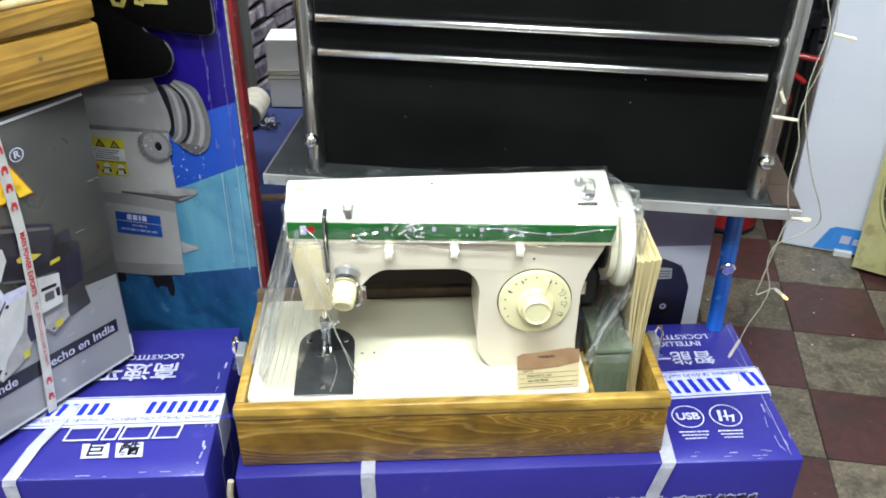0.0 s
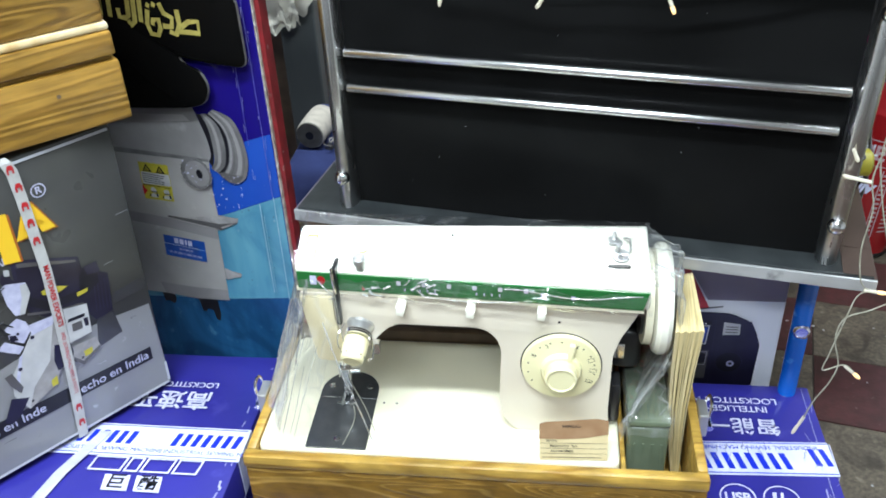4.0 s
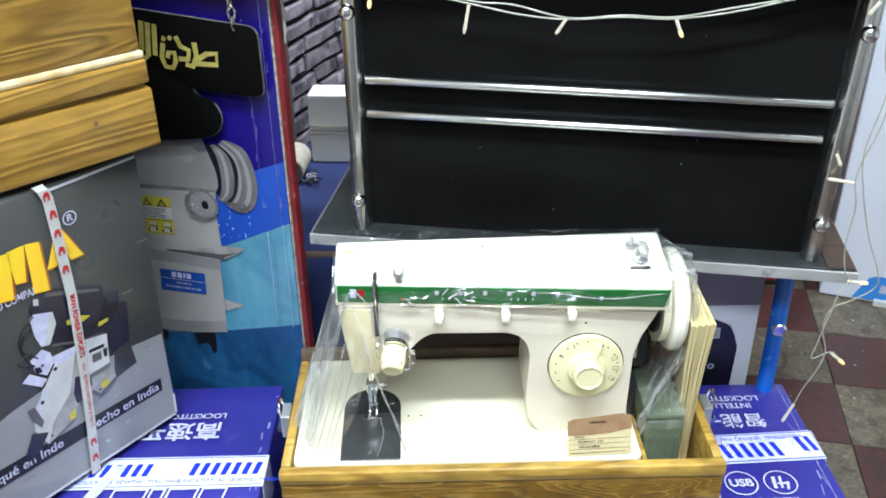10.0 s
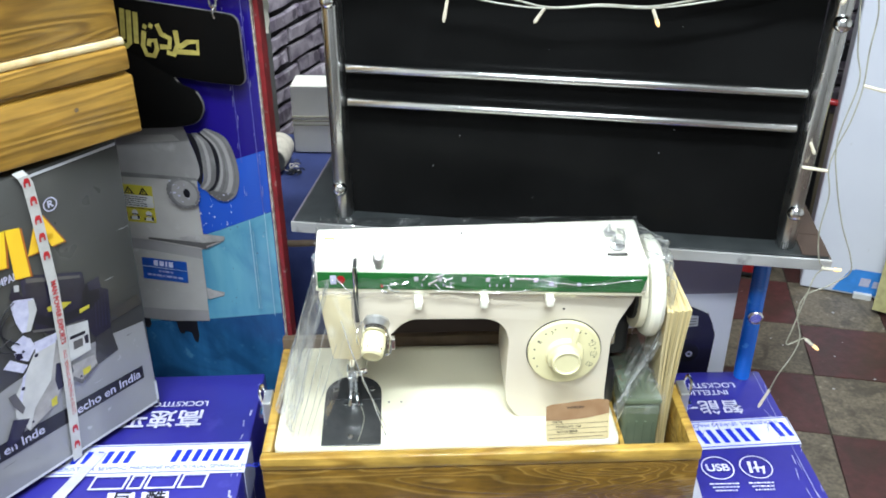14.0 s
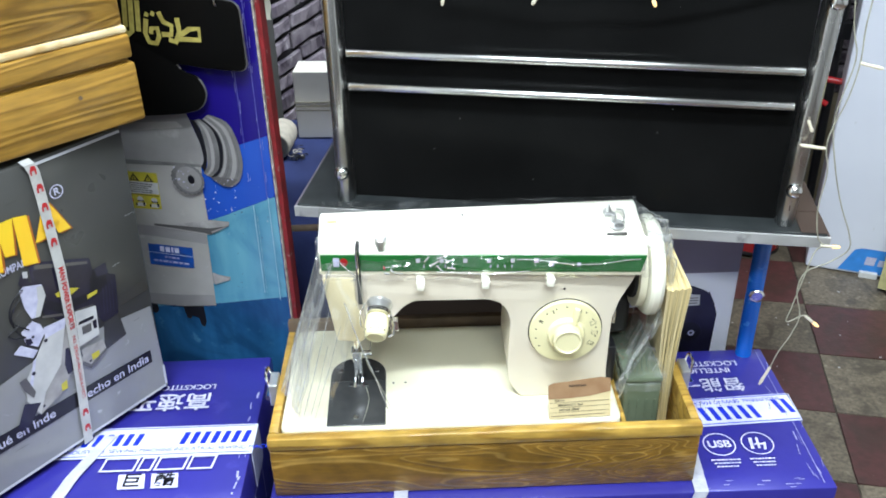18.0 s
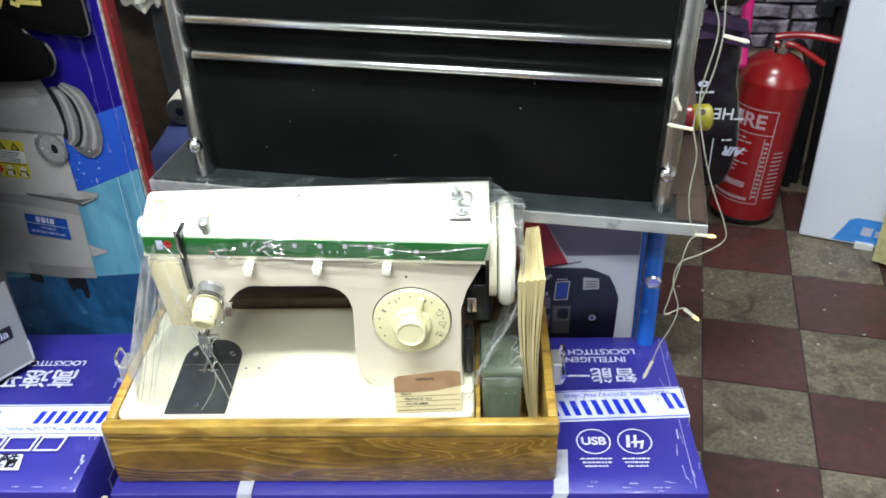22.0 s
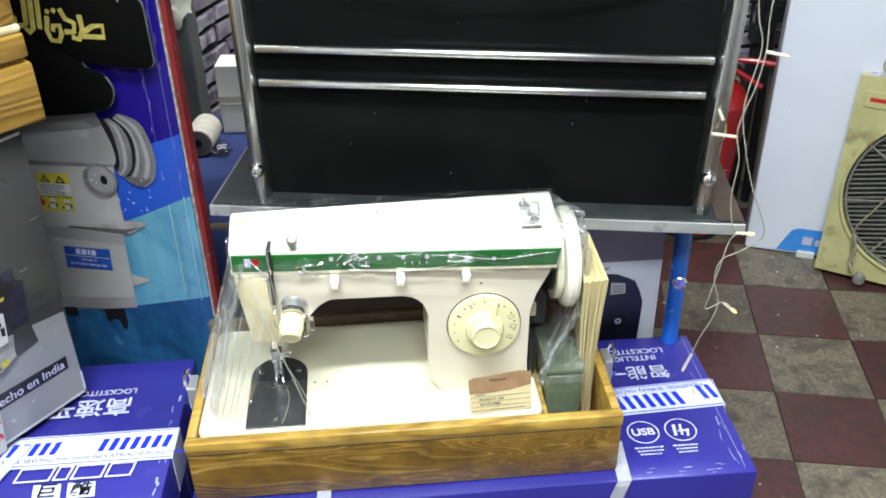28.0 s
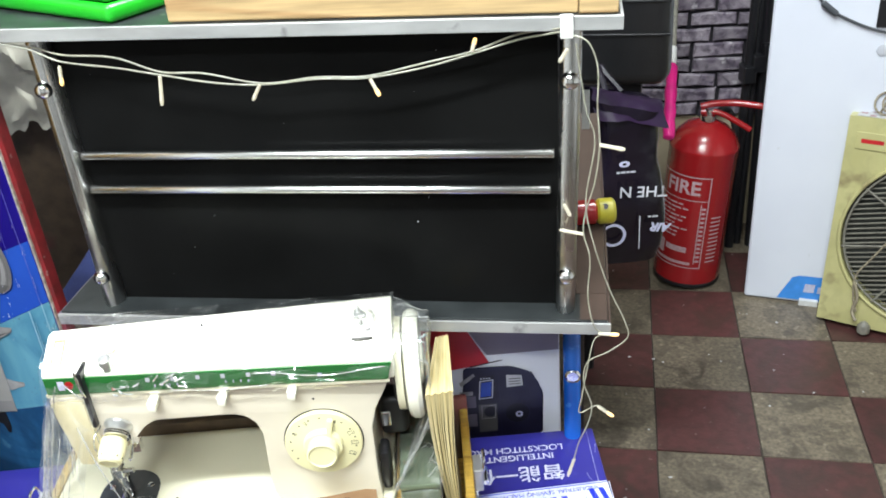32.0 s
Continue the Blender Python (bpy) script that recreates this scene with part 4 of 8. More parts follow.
g_flat("picture_spool_shade", [(-0.125, 0.222), (-0.119, 0.221), (-0.118, 0.208), (-0.129, 0.188), (-0.134, 0.189), (-0.127, 0.207)], OFFWHITE_PRINT, pic, 0.0027)
g_flat("picture_pin", [(-0.135, 0.245), (-0.130, 0.242), (-0.131, 0.232), (-0.128, 0.228), (-0.132, 0.225), (-0.139, 0.227), (-0.142, 0.234)], NAVY_PRINT, pic, 0.0022)
g_flat("picture_pin_cap", [(-0.135, 0.245), (-0.130, 0.243), (-0.131, 0.236), (-0.136, 0.238)], OFFWHITE_PRINT, pic, 0.0026)
g_flat("picture_lever", [(-0.152, 0.181), (-0.138, 0.187), (-0.131, 0.179), (-0.128, 0.167), (-0.139, 0.155), (-0.150, 0.165)], WHITE_PRINT, pic, 0.0024)
g_flat("picture_lever_hole", [(-0.150, 0.171), (-0.144, 0.169), (-0.143, 0.162), (-0.150, 0.163)], NAVY_PRINT, pic, 0.0027)
g_flat("picture_shelf", [(-0.165, 0.161), (-0.156, 0.167), (-0.140, 0.151), (-0.147, 0.145)], WHITE_PRINT, pic, 0.0023)
g_flat("picture_body", [(-0.129, 0.164), (-0.105, 0.170), (-0.096, 0.159), (-0.110, 0.108), (-0.123, 0.087), (-0.155, 0.074), (-0.165, 0.099), (-0.162, 0.121)], OFFWHITE_PRINT, pic, 0.0028)
g_flat("picture_body_shade", [(-0.106, 0.164), (-0.097, 0.159), (-0.110, 0.108), (-0.123, 0.087), (-0.155, 0.074), (-0.144, 0.098), (-0.121, 0.120)], PRINT_GREY_L, pic, 0.0031)
pieces("picture_bolt", [disc(*p, 0.0022, GP, 0.0034, 10) for p in [(-0.151, 0.128), (-0.130, 0.158)]], NAVY_PRINT, pic)
g_flat("picture_label", [(-0.126, 0.096), (-0.119, 0.098), (-0.120, 0.087), (-0.127, 0.087)], YELLOW_PRINT, pic, 0.0034)
g_flat("picture_clamp", [(-0.168, 0.127), (-0.160, 0.128), (-0.154, 0.105), (-0.158, 0.099), (-0.165, 0.113)], PRINT_GREY_D, pic, 0.0034)
g_flat("picture_nose", [(-0.182, 0.074), (-0.169, 0.098), (-0.152, 0.089), (-0.167, 0.071), (-0.177, 0.067)], NAVY_PRINT, pic, 0.0032)
g_flat("picture_sign", [(-0.108, 0.204), (-0.098, 0.206), (-0.081, 0.197), (-0.091, 0.194), (-0.107, 0.199)], YELLOW_PRINT, pic, 0.0026)
g_flat("picture_sign", [(-0.074, 0.184), (-0.062, 0.184), (-0.063, 0.180), (-0.075, 0.179)], YELLOW_PRINT, pic, 0.0026)
g_flat("picture_plate", [(-0.093, 0.173), (-0.068, 0.167), (-0.071, 0.130), (-0.096, 0.129)], OFFWHITE_PRINT, pic, 0.0036)
g_flat("plate_print", [(-0.091, 0.159), (-0.073, 0.157), (-0.074, 0.153), (-0.092, 0.155)], BLACK_PRINT, pic, 0.0039)
g_flat("plate_print", [(-0.089, 0.151), (-0.078, 0.150), (-0.079, 0.140), (-0.090, 0.141)], PRINT_GREY_D, pic, 0.0039)
g_flat("plate_print", [(-0.076, 0.151), (-0.071, 0.151), (-0.072, 0.140), (-0.076, 0.141)], NAVY_PRINT, pic, 0.0039)
g_flat("picture_foot", [(-0.095, 0.123), (-0.068, 0.121), (-0.066, 0.105), (-0.089, 0.094), (-0.098, 0.105)], PRINT_GREY_L, pic, 0.0030)
g_flat("picture_foot_label", [(-0.085, 0.111), (-0.075, 0.111), (-0.076, 0.103), (-0.085, 0.103)], YELLOW_PRINT, pic, 0.0033)
g_flat("picture_joint", [(-0.112, 0.136), (-0.096, 0.130), (-0.095, 0.116), (-0.101, 0.106), (-0.116, 0.103), (-0.117, 0.117)], NAVY_PRINT, pic, 0.0033)
for pts in ([(-0.139, 0.227), (-0.151, 0.220), (-0.159, 0.204), (-0.155, 0.182), (-0.149, 0.173)], [(-0.143, 0.219), (-0.155, 0.209), (-0.157, 0.195), (-0.144, 0.180)], [(-0.150, 0.191), (-0.164, 0.185), (-0.160, 0.178), (-0.149, 0.173)]):
    part("picture_cord", tube([GP @ Vector((x, y, 0.0030)) for x, y in pts], 0.0007, 4), BLACK_PRINT, pic)
g_flat("picture_handle", [(-0.1285, 0.2275), (-0.1274, 0.2462), (-0.1085, 0.2438), (-0.0630, 0.2246), (-0.0640, 0.2190), (-0.1080, 0.2370), (-0.1240, 0.2395), (-0.1250, 0.2290)], MAUVE_NAVY, pic, 0.0018)
for k in range(5):
    g_flat("picture_vent", [(-0.0395 - 0.0040 * k, 0.1870 - 0.0012 * k), (-0.0380 - 0.0040 * k, 0.1868 - 0.0012 * k), (-0.0425 - 0.0040 * k, 0.1470 + 0.0008 * k), (-0.0440 - 0.0040 * k, 0.1474 + 0.0008 * k)], MAUVE_NAVY, pic, 0.0022)
g_flat("picture_drum", [(-0.0600, 0.2090), (-0.0470, 0.2105), (-0.0445, 0.1985), (-0.0475, 0.1960), (-0.0590, 0.1990)], MAUVE_NAVY, pic, 0.0021)
g_flat("picture_collar", [(-0.1270, 0.1870), (-0.0995, 0.1755), (-0.0700, 0.1695), (-0.0700, 0.1670), (-0.1000, 0.1728), (-0.1270, 0.1840)], PRINT_GREY_D, pic, 0.0023)
g_flat("picture_body_top", [(-0.1290, 0.1735), (-0.0960, 0.1710), (-0.1010, 0.1610), (-0.1300, 0.1600)], WHITE_PRINT, pic, 0.0030)
g_flat("picture_body_edge", [(-0.1480, 0.1420), (-0.1440, 0.1440), (-0.1580, 0.1060), (-0.1610, 0.1100)], WHITE_PRINT, pic, 0.0030)
for kx, ky in ((-0.088, 0.104), (-0.104, 0.094), (-0.150, 0.083), (-0.142, 0.170)):
    part("picture_bolt", disc(kx, ky, 0.0016, GP, 0.0037, 10), NAVY_PRINT, pic)
g_flat("picture_foot_side", [(-0.0980, 0.1050), (-0.0890, 0.0940), (-0.0665, 0.1050), (-0.0670, 0.1090), (-0.0880, 0.0990), (-0.0960, 0.1090)], PRINT_GREY_D, pic, 0.0034)
g_flat("cast_shade", [(-0.042, 0.141), (-0.062, 0.139), (-0.068, 0.104), (-0.038, 0.109)], CARTON_BAND, pic, 0.0014)
pieces("worn_edge", (bar(-0.10, 0.345, 0.10, 0.003, GP, 0.0012), bar(-0.32, 0.006, 0.32, 0.0035, GP, 0.0014), bar(0.0, 0.01, 0.003, 0.028, GP, 0.0016)), LIGHT_GREY_CARD, grey_carton, "creased pale edges of the carton")


def ribbon(pts, w, m, lift):
    """A flat band of width w along points on a face."""
    bm = bmesh.new()
    rows = [[bm.verts.new((x + k * w / 2, y, lift + (0.0 if i else -0.002))) for k in (-1, 1)] for i, (x, y) in enumerate(pts)]
    for a, b in zip(rows, rows[1:]):
        bm.faces.new((a[0], a[1], b[1], b[0]))
    bm.transform(m)
    return bm


st = part("strap", ribbon([(-0.1065, 0.3555), (-0.1030, 0.3500), (-0.1000, 0.341), (-0.0987, 0.311), (-0.0979, 0.270), (-0.0972, 0.227), (-0.1003, 0.160), (-0.1048, 0.094), (-0.1128, 0.002)], 0.0112, GP, 0.0046), STRAP_PALE, grey_carton, "pale strap printed with red lettering")
part("strap_lettering", words("MAN POWER EXPORTS", 0.0078, at2(GP, -0.0986, 0.194, -92.5), 0.0052, squeeze=0.94, bold=0.0002), RED_PRINT, st)
part("strap_lettering", words("IND. SEWING MACHINE & PARTS", 0.0058, at2(GP, -0.1035, 0.106, -93.5), 0.0052, squeeze=0.98), RED_PRINT, st)
for k, (sx, sy) in enumerate(((-0.1010, 0.343), (-0.0984, 0.3232), (-0.0981, 0.3023), (-0.0978, 0.283), (-0.0976, 0.2621), (-0.1085, 0.0449), (-0.1103, 0.0233))):
    part("strap_mark", joined(bar(sx - 0.0034, sy - 0.0042, 0.0018, 0.0050, GP, 0.0052), bar(sx + 0.0014, sy - 0.0044, 0.0018, 0.0052, GP, 0.0052), flat([(sx - 0.0036, sy), (sx + 0.0036, sy - 0.0004), (sx + 0.0024, sy + 0.0044), (sx - 0.0018, sy + 0.0050)], GP, 0.0053)), RED_PRINT, st)
for k in range(14):
    part("scratch", bar(random.uniform(-0.20, -0.01), random.uniform(0.02, 0.33), random.uniform(0.002, 0.014), 0.0004, GP, 0.0013, random.uniform(-0.004, 0.004)), LIGHT_GREY_CARD if k % 3 == 0 else CARTON_BAND, grey_carton)

# ---- honey-coloured wooden case on the grey carton ----
WP = face_pose((-0.272, 0.868, 1.030), (0.729, 0.685, 0), (0, 0, 1))
wood_case = thing("wooden_case", "honey varnished pine machine case with moulded rim, resting on carton", "case", (-0.4, 0.9, 1.03))


def wp(name, x0, y0, z0, x1, y1, z1, b=0.003, material=None):
    ob = part(name, box(x0, y0, z0, x1, y1, z1, WP, b), material or WOOD_CASE, wood_case)
    return auto_smooth(ob)


wp("base_board", -0.42, 0.0, -0.24, 0.0022, 0.060, 0.0)
wp("base_lip", -0.42, 0.060, -0.24, -0.002, 0.0645, -0.004)
wp("lid_rim", -0.425, 0.0650, -0.245, 0.0008, 0.0885, 0.001, 0.003)
wp("lid_bevel", -0.42, 0.0888, -0.24, 0.0004, 0.0965, -0.0005, 0.003, WORN_BEVEL)
wp("lid_side", -0.41, 0.0968, -0.235, -0.0015, 0.34, -0.003, 0.003)
for kx, ky in ((-0.03, 0.155), (-0.13, 0.122), (-0.06, 0.04)):
    part("knot", disc(kx, ky, 0.0022, WP, 0.0012 if ky < 0.1 else -0.0022, 12), BROWN_BOARD, wood_case)

# ---- printed machine poster board ----
PU = (0.9605, -0.2783, 0)
PB = face_pose((-0.165, 0.967, 0), PU, (0, 0, 1))
poster = thing("poster_board", "tall poster board, grey sewing machine on blue, red edge", "poster", (-0.37, 1.03, 0))
part("board", box(-0.62, 0, -0.009, -0.0042, 1.62, 0.0, PB, 0.001), INDIGO, poster)
part("torn_edge", box(-0.0040, 0, -0.009, -0.0020, 1.62, 0.0006, PB, 0.0008), TORN_EDGE, poster, "frayed pale card edge")
part("edge_strip", box(-0.0016, 0, -0.016, 0.0046, 1.62, -0.002, PB, 0.001), RED_PAINT, poster, "chipped red painted strip")


def p_flat(name, pts, material, lift=0.001, parent=None, label=""):
    return part(name, flat(pts, PB, lift), material, parent or poster, label)


def arc(p, q, bow, n=8):
    """Points from p to q on a shallow bow."""
    p, q = Vector(p), Vector(q)
    d = q - p
    s = Vector((-d.y, d.x))
    return [tuple(p + d * (i / n) + s * bow * 4 * (i / n) * (1 - i / n)) for i in range(n + 1)]


p_flat("mid_blue_field", arc((-0.60, 0.80), (-0.0045, 0.966), -0.03) + arc((-0.0045, 0.888), (-0.60, 0.70), 0.04), MID_BLUE)
p_flat("light_blue_field", arc((-0.60, 0.70), (-0.0045, 0.8875), -0.04) + [(-0.0045, 0.7445), (-0.10, 0.7205), (-0.60, 0.62)], SKY_BLUE)
p_flat("teal_field", [(-0.60, 0.62), (-0.10, 0.7200), (-0.0045, 0.7440), (-0.0045, 0.0), (-0.60, 0.0)], TEAL)
pm = p_flat("machine_picture", [(-0.60, 0.95), (-0.235, 0.968), (-0.157, 0.979), (-0.124, 0.9845), (-0.1035, 0.9855), (-0.1007, 0.978), (-0.0901, 0.943), (-0.0899, 0.926), (-0.0954, 0.9186), (-0.0987, 0.885), (-0.0983, 0.8457), (-0.0697, 0.846), (-0.0712, 0.8403), (-0.0971, 0.8252), (-0.104, 0.823), (-0.1056, 0.7657), (-0.0806, 0.7642), (-0.082, 0.7584), (-0.1079, 0.7499), (-0.1080, 0.7165), (-0.159, 0.7075), (-0.21, 0.705), (-0.60, 0.66)], PRINT_GREY, 0.0016, label="printed grey sewing machine head")
p_flat("picture_body", [(-0.60, 0.900), (-0.221, 0.9115), (-0.139, 0.9160), (-0.0960, 0.9180), (-0.0990, 0.885), (-0.0986, 0.8450), (-0.104, 0.823), (-0.1058, 0.7657), (-0.1080, 0.7165), (-0.159, 0.7077), (-0.21, 0.7053), (-0.60, 0.662)], PRINT_BODY, 0.0020, pm)
p_flat("picture_seam", [(-0.30, 0.9140), (-0.221, 0.9180), (-0.139, 0.9205), (-0.0955, 0.9215), (-0.0958, 0.9180), (-0.139, 0.9160), (-0.221, 0.9115), (-0.30, 0.908)], PRINT_MID, 0.0023, pm)
p_flat("picture_gloss", [(-0.30, 0.956), (-0.20, 0.966), (-0.118, 0.975), (-0.110, 0.968), (-0.20, 0.955), (-0.30, 0.946)], PRINT_BODY, 0.0023, pm)
p_flat("picture_shade", [(-0.30, 0.826), (-0.176, 0.8280), (-0.1045, 0.8240), (-0.1050, 0.810), (-0.18, 0.8130), (-0.30, 0.812)], PRINT_GREY, 0.0023, pm)
p_flat("picture_shade", [(-0.215, 0.722), (-0.160, 0.726), (-0.1080, 0.733), (-0.1080, 0.7170), (-0.159, 0.7080), (-0.21, 0.7056)], PRINT_GREY, 0.0023, pm)


def between(a, b, f0, f1, material, name, lift):
    """A curved stripe of the picture, between two lines of equal point count."""
    mixed = lambda f: [tuple(Vector(p).lerp(Vector(q), f)) for p, q in zip(a, b)]
    smooth = lambda pts: [tuple(0.5 * (2 * Vector(pts[i]) + (Vector(pts[i + 1]) - Vector(pts[max(i - 1, 0)])) * t + (2 * Vector(pts[max(i - 1, 0)]) - 5 * Vector(pts[i]) + 4 * Vector(pts[i + 1]) - Vector(pts[min(i + 2, len(pts) - 1)])) * t * t + (3 * Vector(pts[i]) - Vector(pts[max(i - 1, 0)]) - 3 * Vector(pts[i + 1]) + Vector(pts[min(i + 2, len(pts) - 1)])) * t ** 3)) for i in range(len(pts) - 1) for t in (0, 0.25, 0.5, 0.75)] + [pts[-1]]
    p_flat(name, smooth(mixed(f0)) + smooth(mixed(f1))[::-1], material, lift, pm)


arm_end = [(-0.0995, 0.9790), (-0.0950, 0.9640), (-0.0905, 0.9440), (-0.0900, 0.9280), (-0.0950, 0.9190)]
gap_edge = [(-0.0940, 0.9785), (-0.0885, 0.9680), (-0.0855, 0.9510), (-0.0850, 0.9330), (-0.0905, 0.9120)]
flange_in = [(-0.0940, 0.9785), (-0.0885, 0.9690), (-0.0855, 0.9530), (-0.0850, 0.9360), (-0.0870, 0.9200), (-0.0935, 0.9105)]
flange_out = [(-0.0870, 0.9803), (-0.0736, 0.9690), (-0.0683, 0.9519), (-0.0684, 0.9338), (-0.0728, 0.9172), (-0.0840, 0.9060)]
groove = [(-0.0825, 0.9807), (-0.0685, 0.9681), (-0.0628, 0.9524), (-0.0639, 0.9329), (-0.0689, 0.9176), (-0.0795, 0.9030)]
ridge = [(-0.0775, 0.9853), (-0.0609, 0.9717), (-0.0536, 0.9513), (-0.0530, 0.9283), (-0.0591, 0.9092), (-0.0700, 0.8968)]
rim = [(-0.0744, 0.9870), (-0.0527, 0.9795), (-0.0426, 0.9596), (-0.0391, 0.9299), (-0.0464, 0.9056), (-0.0600, 0.8955)]
between(arm_end, gap_edge, 0, 1, BLACK_PRINT, "picture_gap", 0.0026)
between(flange_in, flange_out, 0, 1, PRINT_MID, "picture_flange", 0.0026)
between(flange_in, flange_out, 0.35, 0.62, PRINT_GREY, "picture_flange", 0.0029)
between(flange_out, groove, 0, 1, BLACK_PRINT, "picture_groove", 0.0026)
between(groove, ridge, 0, 1, PRINT_MID, "picture_wheel", 0.0028)
between(groove, ridge, 0.12, 0.40, PRINT_GREY, "picture_wheel", 0.0031)
between(groove, ridge, 0.62, 0.70, PRINT_GREY_D, "picture_wheel", 0.0031)
between(ridge, rim, 0, 1, PRINT_MID, "picture_rim", 0.0030)
between(ridge, rim, 0.05, 0.45, PRINT_GREY, "picture_rim", 0.0033)
between(ridge, rim, 0.62, 0.68, PRINT_GREY_D, "picture_rim", 0.0033)
p_flat("picture_wheel_foot", [(-0.0835, 0.9062), (-0.0760, 0.9085), (-0.0660, 0.9075), (-0.0560, 0.9075), (-0.0480, 0.9070), (-0.0600, 0.8956), (-0.0700, 0.8962), (-0.0795, 0.9020)], PRINT_GREY_D, 0.0036, pm)
part("picture_boss", prism([(-0.1143 + (0.0225 if k % 2 else 0.0210) * math.cos(math.pi * k / 22), 0.9018 + (0.0212 if k % 2 else 0.0198) * math.sin(math.pi * k / 22)) for k in range(44)], 0.0004, PB, 0, 1, 0.0054), PRINT_MID, pm)
part("picture_boss_face", disc(-0.1125, 0.9020, 0.0170, PB, 0.0061, 28), PRINT_GREY, pm)
part("picture_hole", disc(-0.1092, 0.9021, 0.0044, PB, 0.0064, 16, ry=0.0060), BLACK_PRINT, pm)
wl = p_flat("warning_label", [(-0.2025, 0.9025), (-0.1578, 0.9038), (-0.1600, 0.8535), (-0.2042, 0.8508)], YELLOW_PRINT, 0.0024, pm, "yellow warning label")
p_flat("label_field", [(-0.2012, 0.8895), (-0.1588, 0.8905), (-0.1594, 0.8745), (-0.2018, 0.8725)], OFFWHITE_PRINT, 0.0028, wl)
for ou in (-0.1905, -0.1706):
    p_flat("triangle", [(ou - 0.0068, 0.8908), (ou + 0.0068, 0.8912), (ou, 0.9015)], BLACK_PRINT, 0.0030, wl)
    p_flat("triangle_field", [(ou - 0.0038, 0.8922), (ou + 0.0038, 0.8926), (ou, 0.8985)], YELLOW_PRINT, 0.0033, wl)
    part("triangle_sign", bar(ou - 0.0006, 0.8932, 0.0012, 0.0034, PB, 0.0036), BLACK_PRINT, wl)
for k in range(5):
    pieces("label_print", blocks(-0.1995, 0.8868 - 0.0029 * k, 0.0013, [random.uniform(0.002, 0.006) for _ in range(6 + k % 2)], PB, 0.0032, 0, 0.0010), PRINT_GREY_D, wl)
part("label_rule", bar(-0.2018, 0.8716, 0.0420, 0.0008, PB, 0.0032), BLACK_PRINT, wl)
for cx in (-0.1875, -0.1680):
    part("label_sign", disc(cx, 0.8655, 0.0042, PB, 0.0030, 14, ry=0.0038), OFFWHITE_PRINT, wl)
    part("label_sign", bar(cx - 0.0062, 0.8555, 0.0110, 0.0050, PB, 0.0030, 0.002), OFFWHITE_PRINT, wl)
    pieces("label_print", [bar(cx - 0.0045, 0.8628, 0.0090, 0.0012, PB, 0.0034, 0.0015), bar(cx + 0.0030, 0.8570, 0.0028, 0.0046, PB, 0.0034), bar(cx - 0.0074, 0.8560, 0.0020, 0.0036, PB, 0.0034)], BLACK_PRINT, wl)
part("label_corner", flat([(-0.2036, 0.8705), (-0.2040, 0.8560), (-0.1970, 0.8630)], PB, 0.0030), RED_PRINT, wl)
p_flat("picture_ledge", [(-0.1749, 0.8320), (-0.0985, 0.8338), (-0.0712, 0.8403), (-0.0971, 0.8252), (-0.1080, 0.8268), (-0.1755, 0.8292)], PRINT_GREY_D, 0.0027, pm)
p_flat("picture_ledge_top", [(-0.150, 0.8335), (-0.1013, 0.8446), (-0.0697, 0.846), (-0.0712, 0.8405), (-0.0985, 0.8340)], PRINT_GREY_L, 0.0030, pm)
p_flat("picture_ledge_edge", [(-0.0960, 0.8300), (-0.0770, 0.8385), (-0.0745, 0.8385), (-0.0955, 0.8275)], PRINT_GREY_L, 0.0030, pm)
bl = p_flat("maker_plate", [(-0.1905, 0.8010), (-0.1273, 0.8020), (-0.1293, 0.7710), (-0.193, 0.7695)], PLATE_BLUE, 0.0026, pm, "blue maker's plate in the picture")
part("plate_rule", bar(-0.1915, 0.7885, 0.063, 0.0007, PB, 0.0032), LIGHT_GREY_CARD, bl)
pieces("plate_mark", blocks(-0.1745, 0.7915, 0.0078, (0.0062, 0.0064, 0.0030, 0.0062), PB, 0.0032, 0.0008, 0.0018), WHITE_PRINT, bl)
part("plate_print", joined(*blocks(-0.1690, 0.7825, 0.0026, (0.004, 0.003, 0.006, 0.004), PB, 0.0032, 0, 0.0012), *blocks(-0.1860, 0.7755, 0.0030, (0.006, 0.005, 0.007, 0.004, 0.008, 0.006, 0.007), PB, 0.0032, 0, 0.0012)), SCUFF, bl)
p_flat("picture_stub", [(-0.1045, 0.768), (-0.080, 0.761), (-0.1035, 0.7500)], PRINT_GREY_L, 0.0022, pm)
for pts in ([(-0.2170, 0.7050), (-0.1960, 0.7075), (-0.1955, 0.6960), (-0.2010, 0.6900), (-0.2080, 0.6935), (-0.2150, 0.6915)], [(-0.1575, 0.7085), (-0.1270, 0.7130), (-0.1265, 0.6900), (-0.1300, 0.6790), (-0.1345, 0.6800), (-0.1370, 0.6930), (-0.1460, 0.6950), (-0.1490, 0.6890), (-0.1545, 0.6905)]):
    p_flat("picture_peg", pts, BLACK_PRINT, 0.0020, pm)
part("spatter", joined(*[disc(-0.10 + 0.05 * random.random(), 0.86 + 0.05 * random.random(), 0.0003 + 0.0009 * random.random() ** 2, PB, 0.0068, 8) for _ in range(34)], *[disc(-0.135 + 0.035 * random.random(), 0.885 + 0.035 * random.random(), 0.0003 + 0.0010 * random.random() ** 2, PB, 0.0068, 8) for _ in range(22)]), WHITE_PRINT, poster, "white paint spatters")
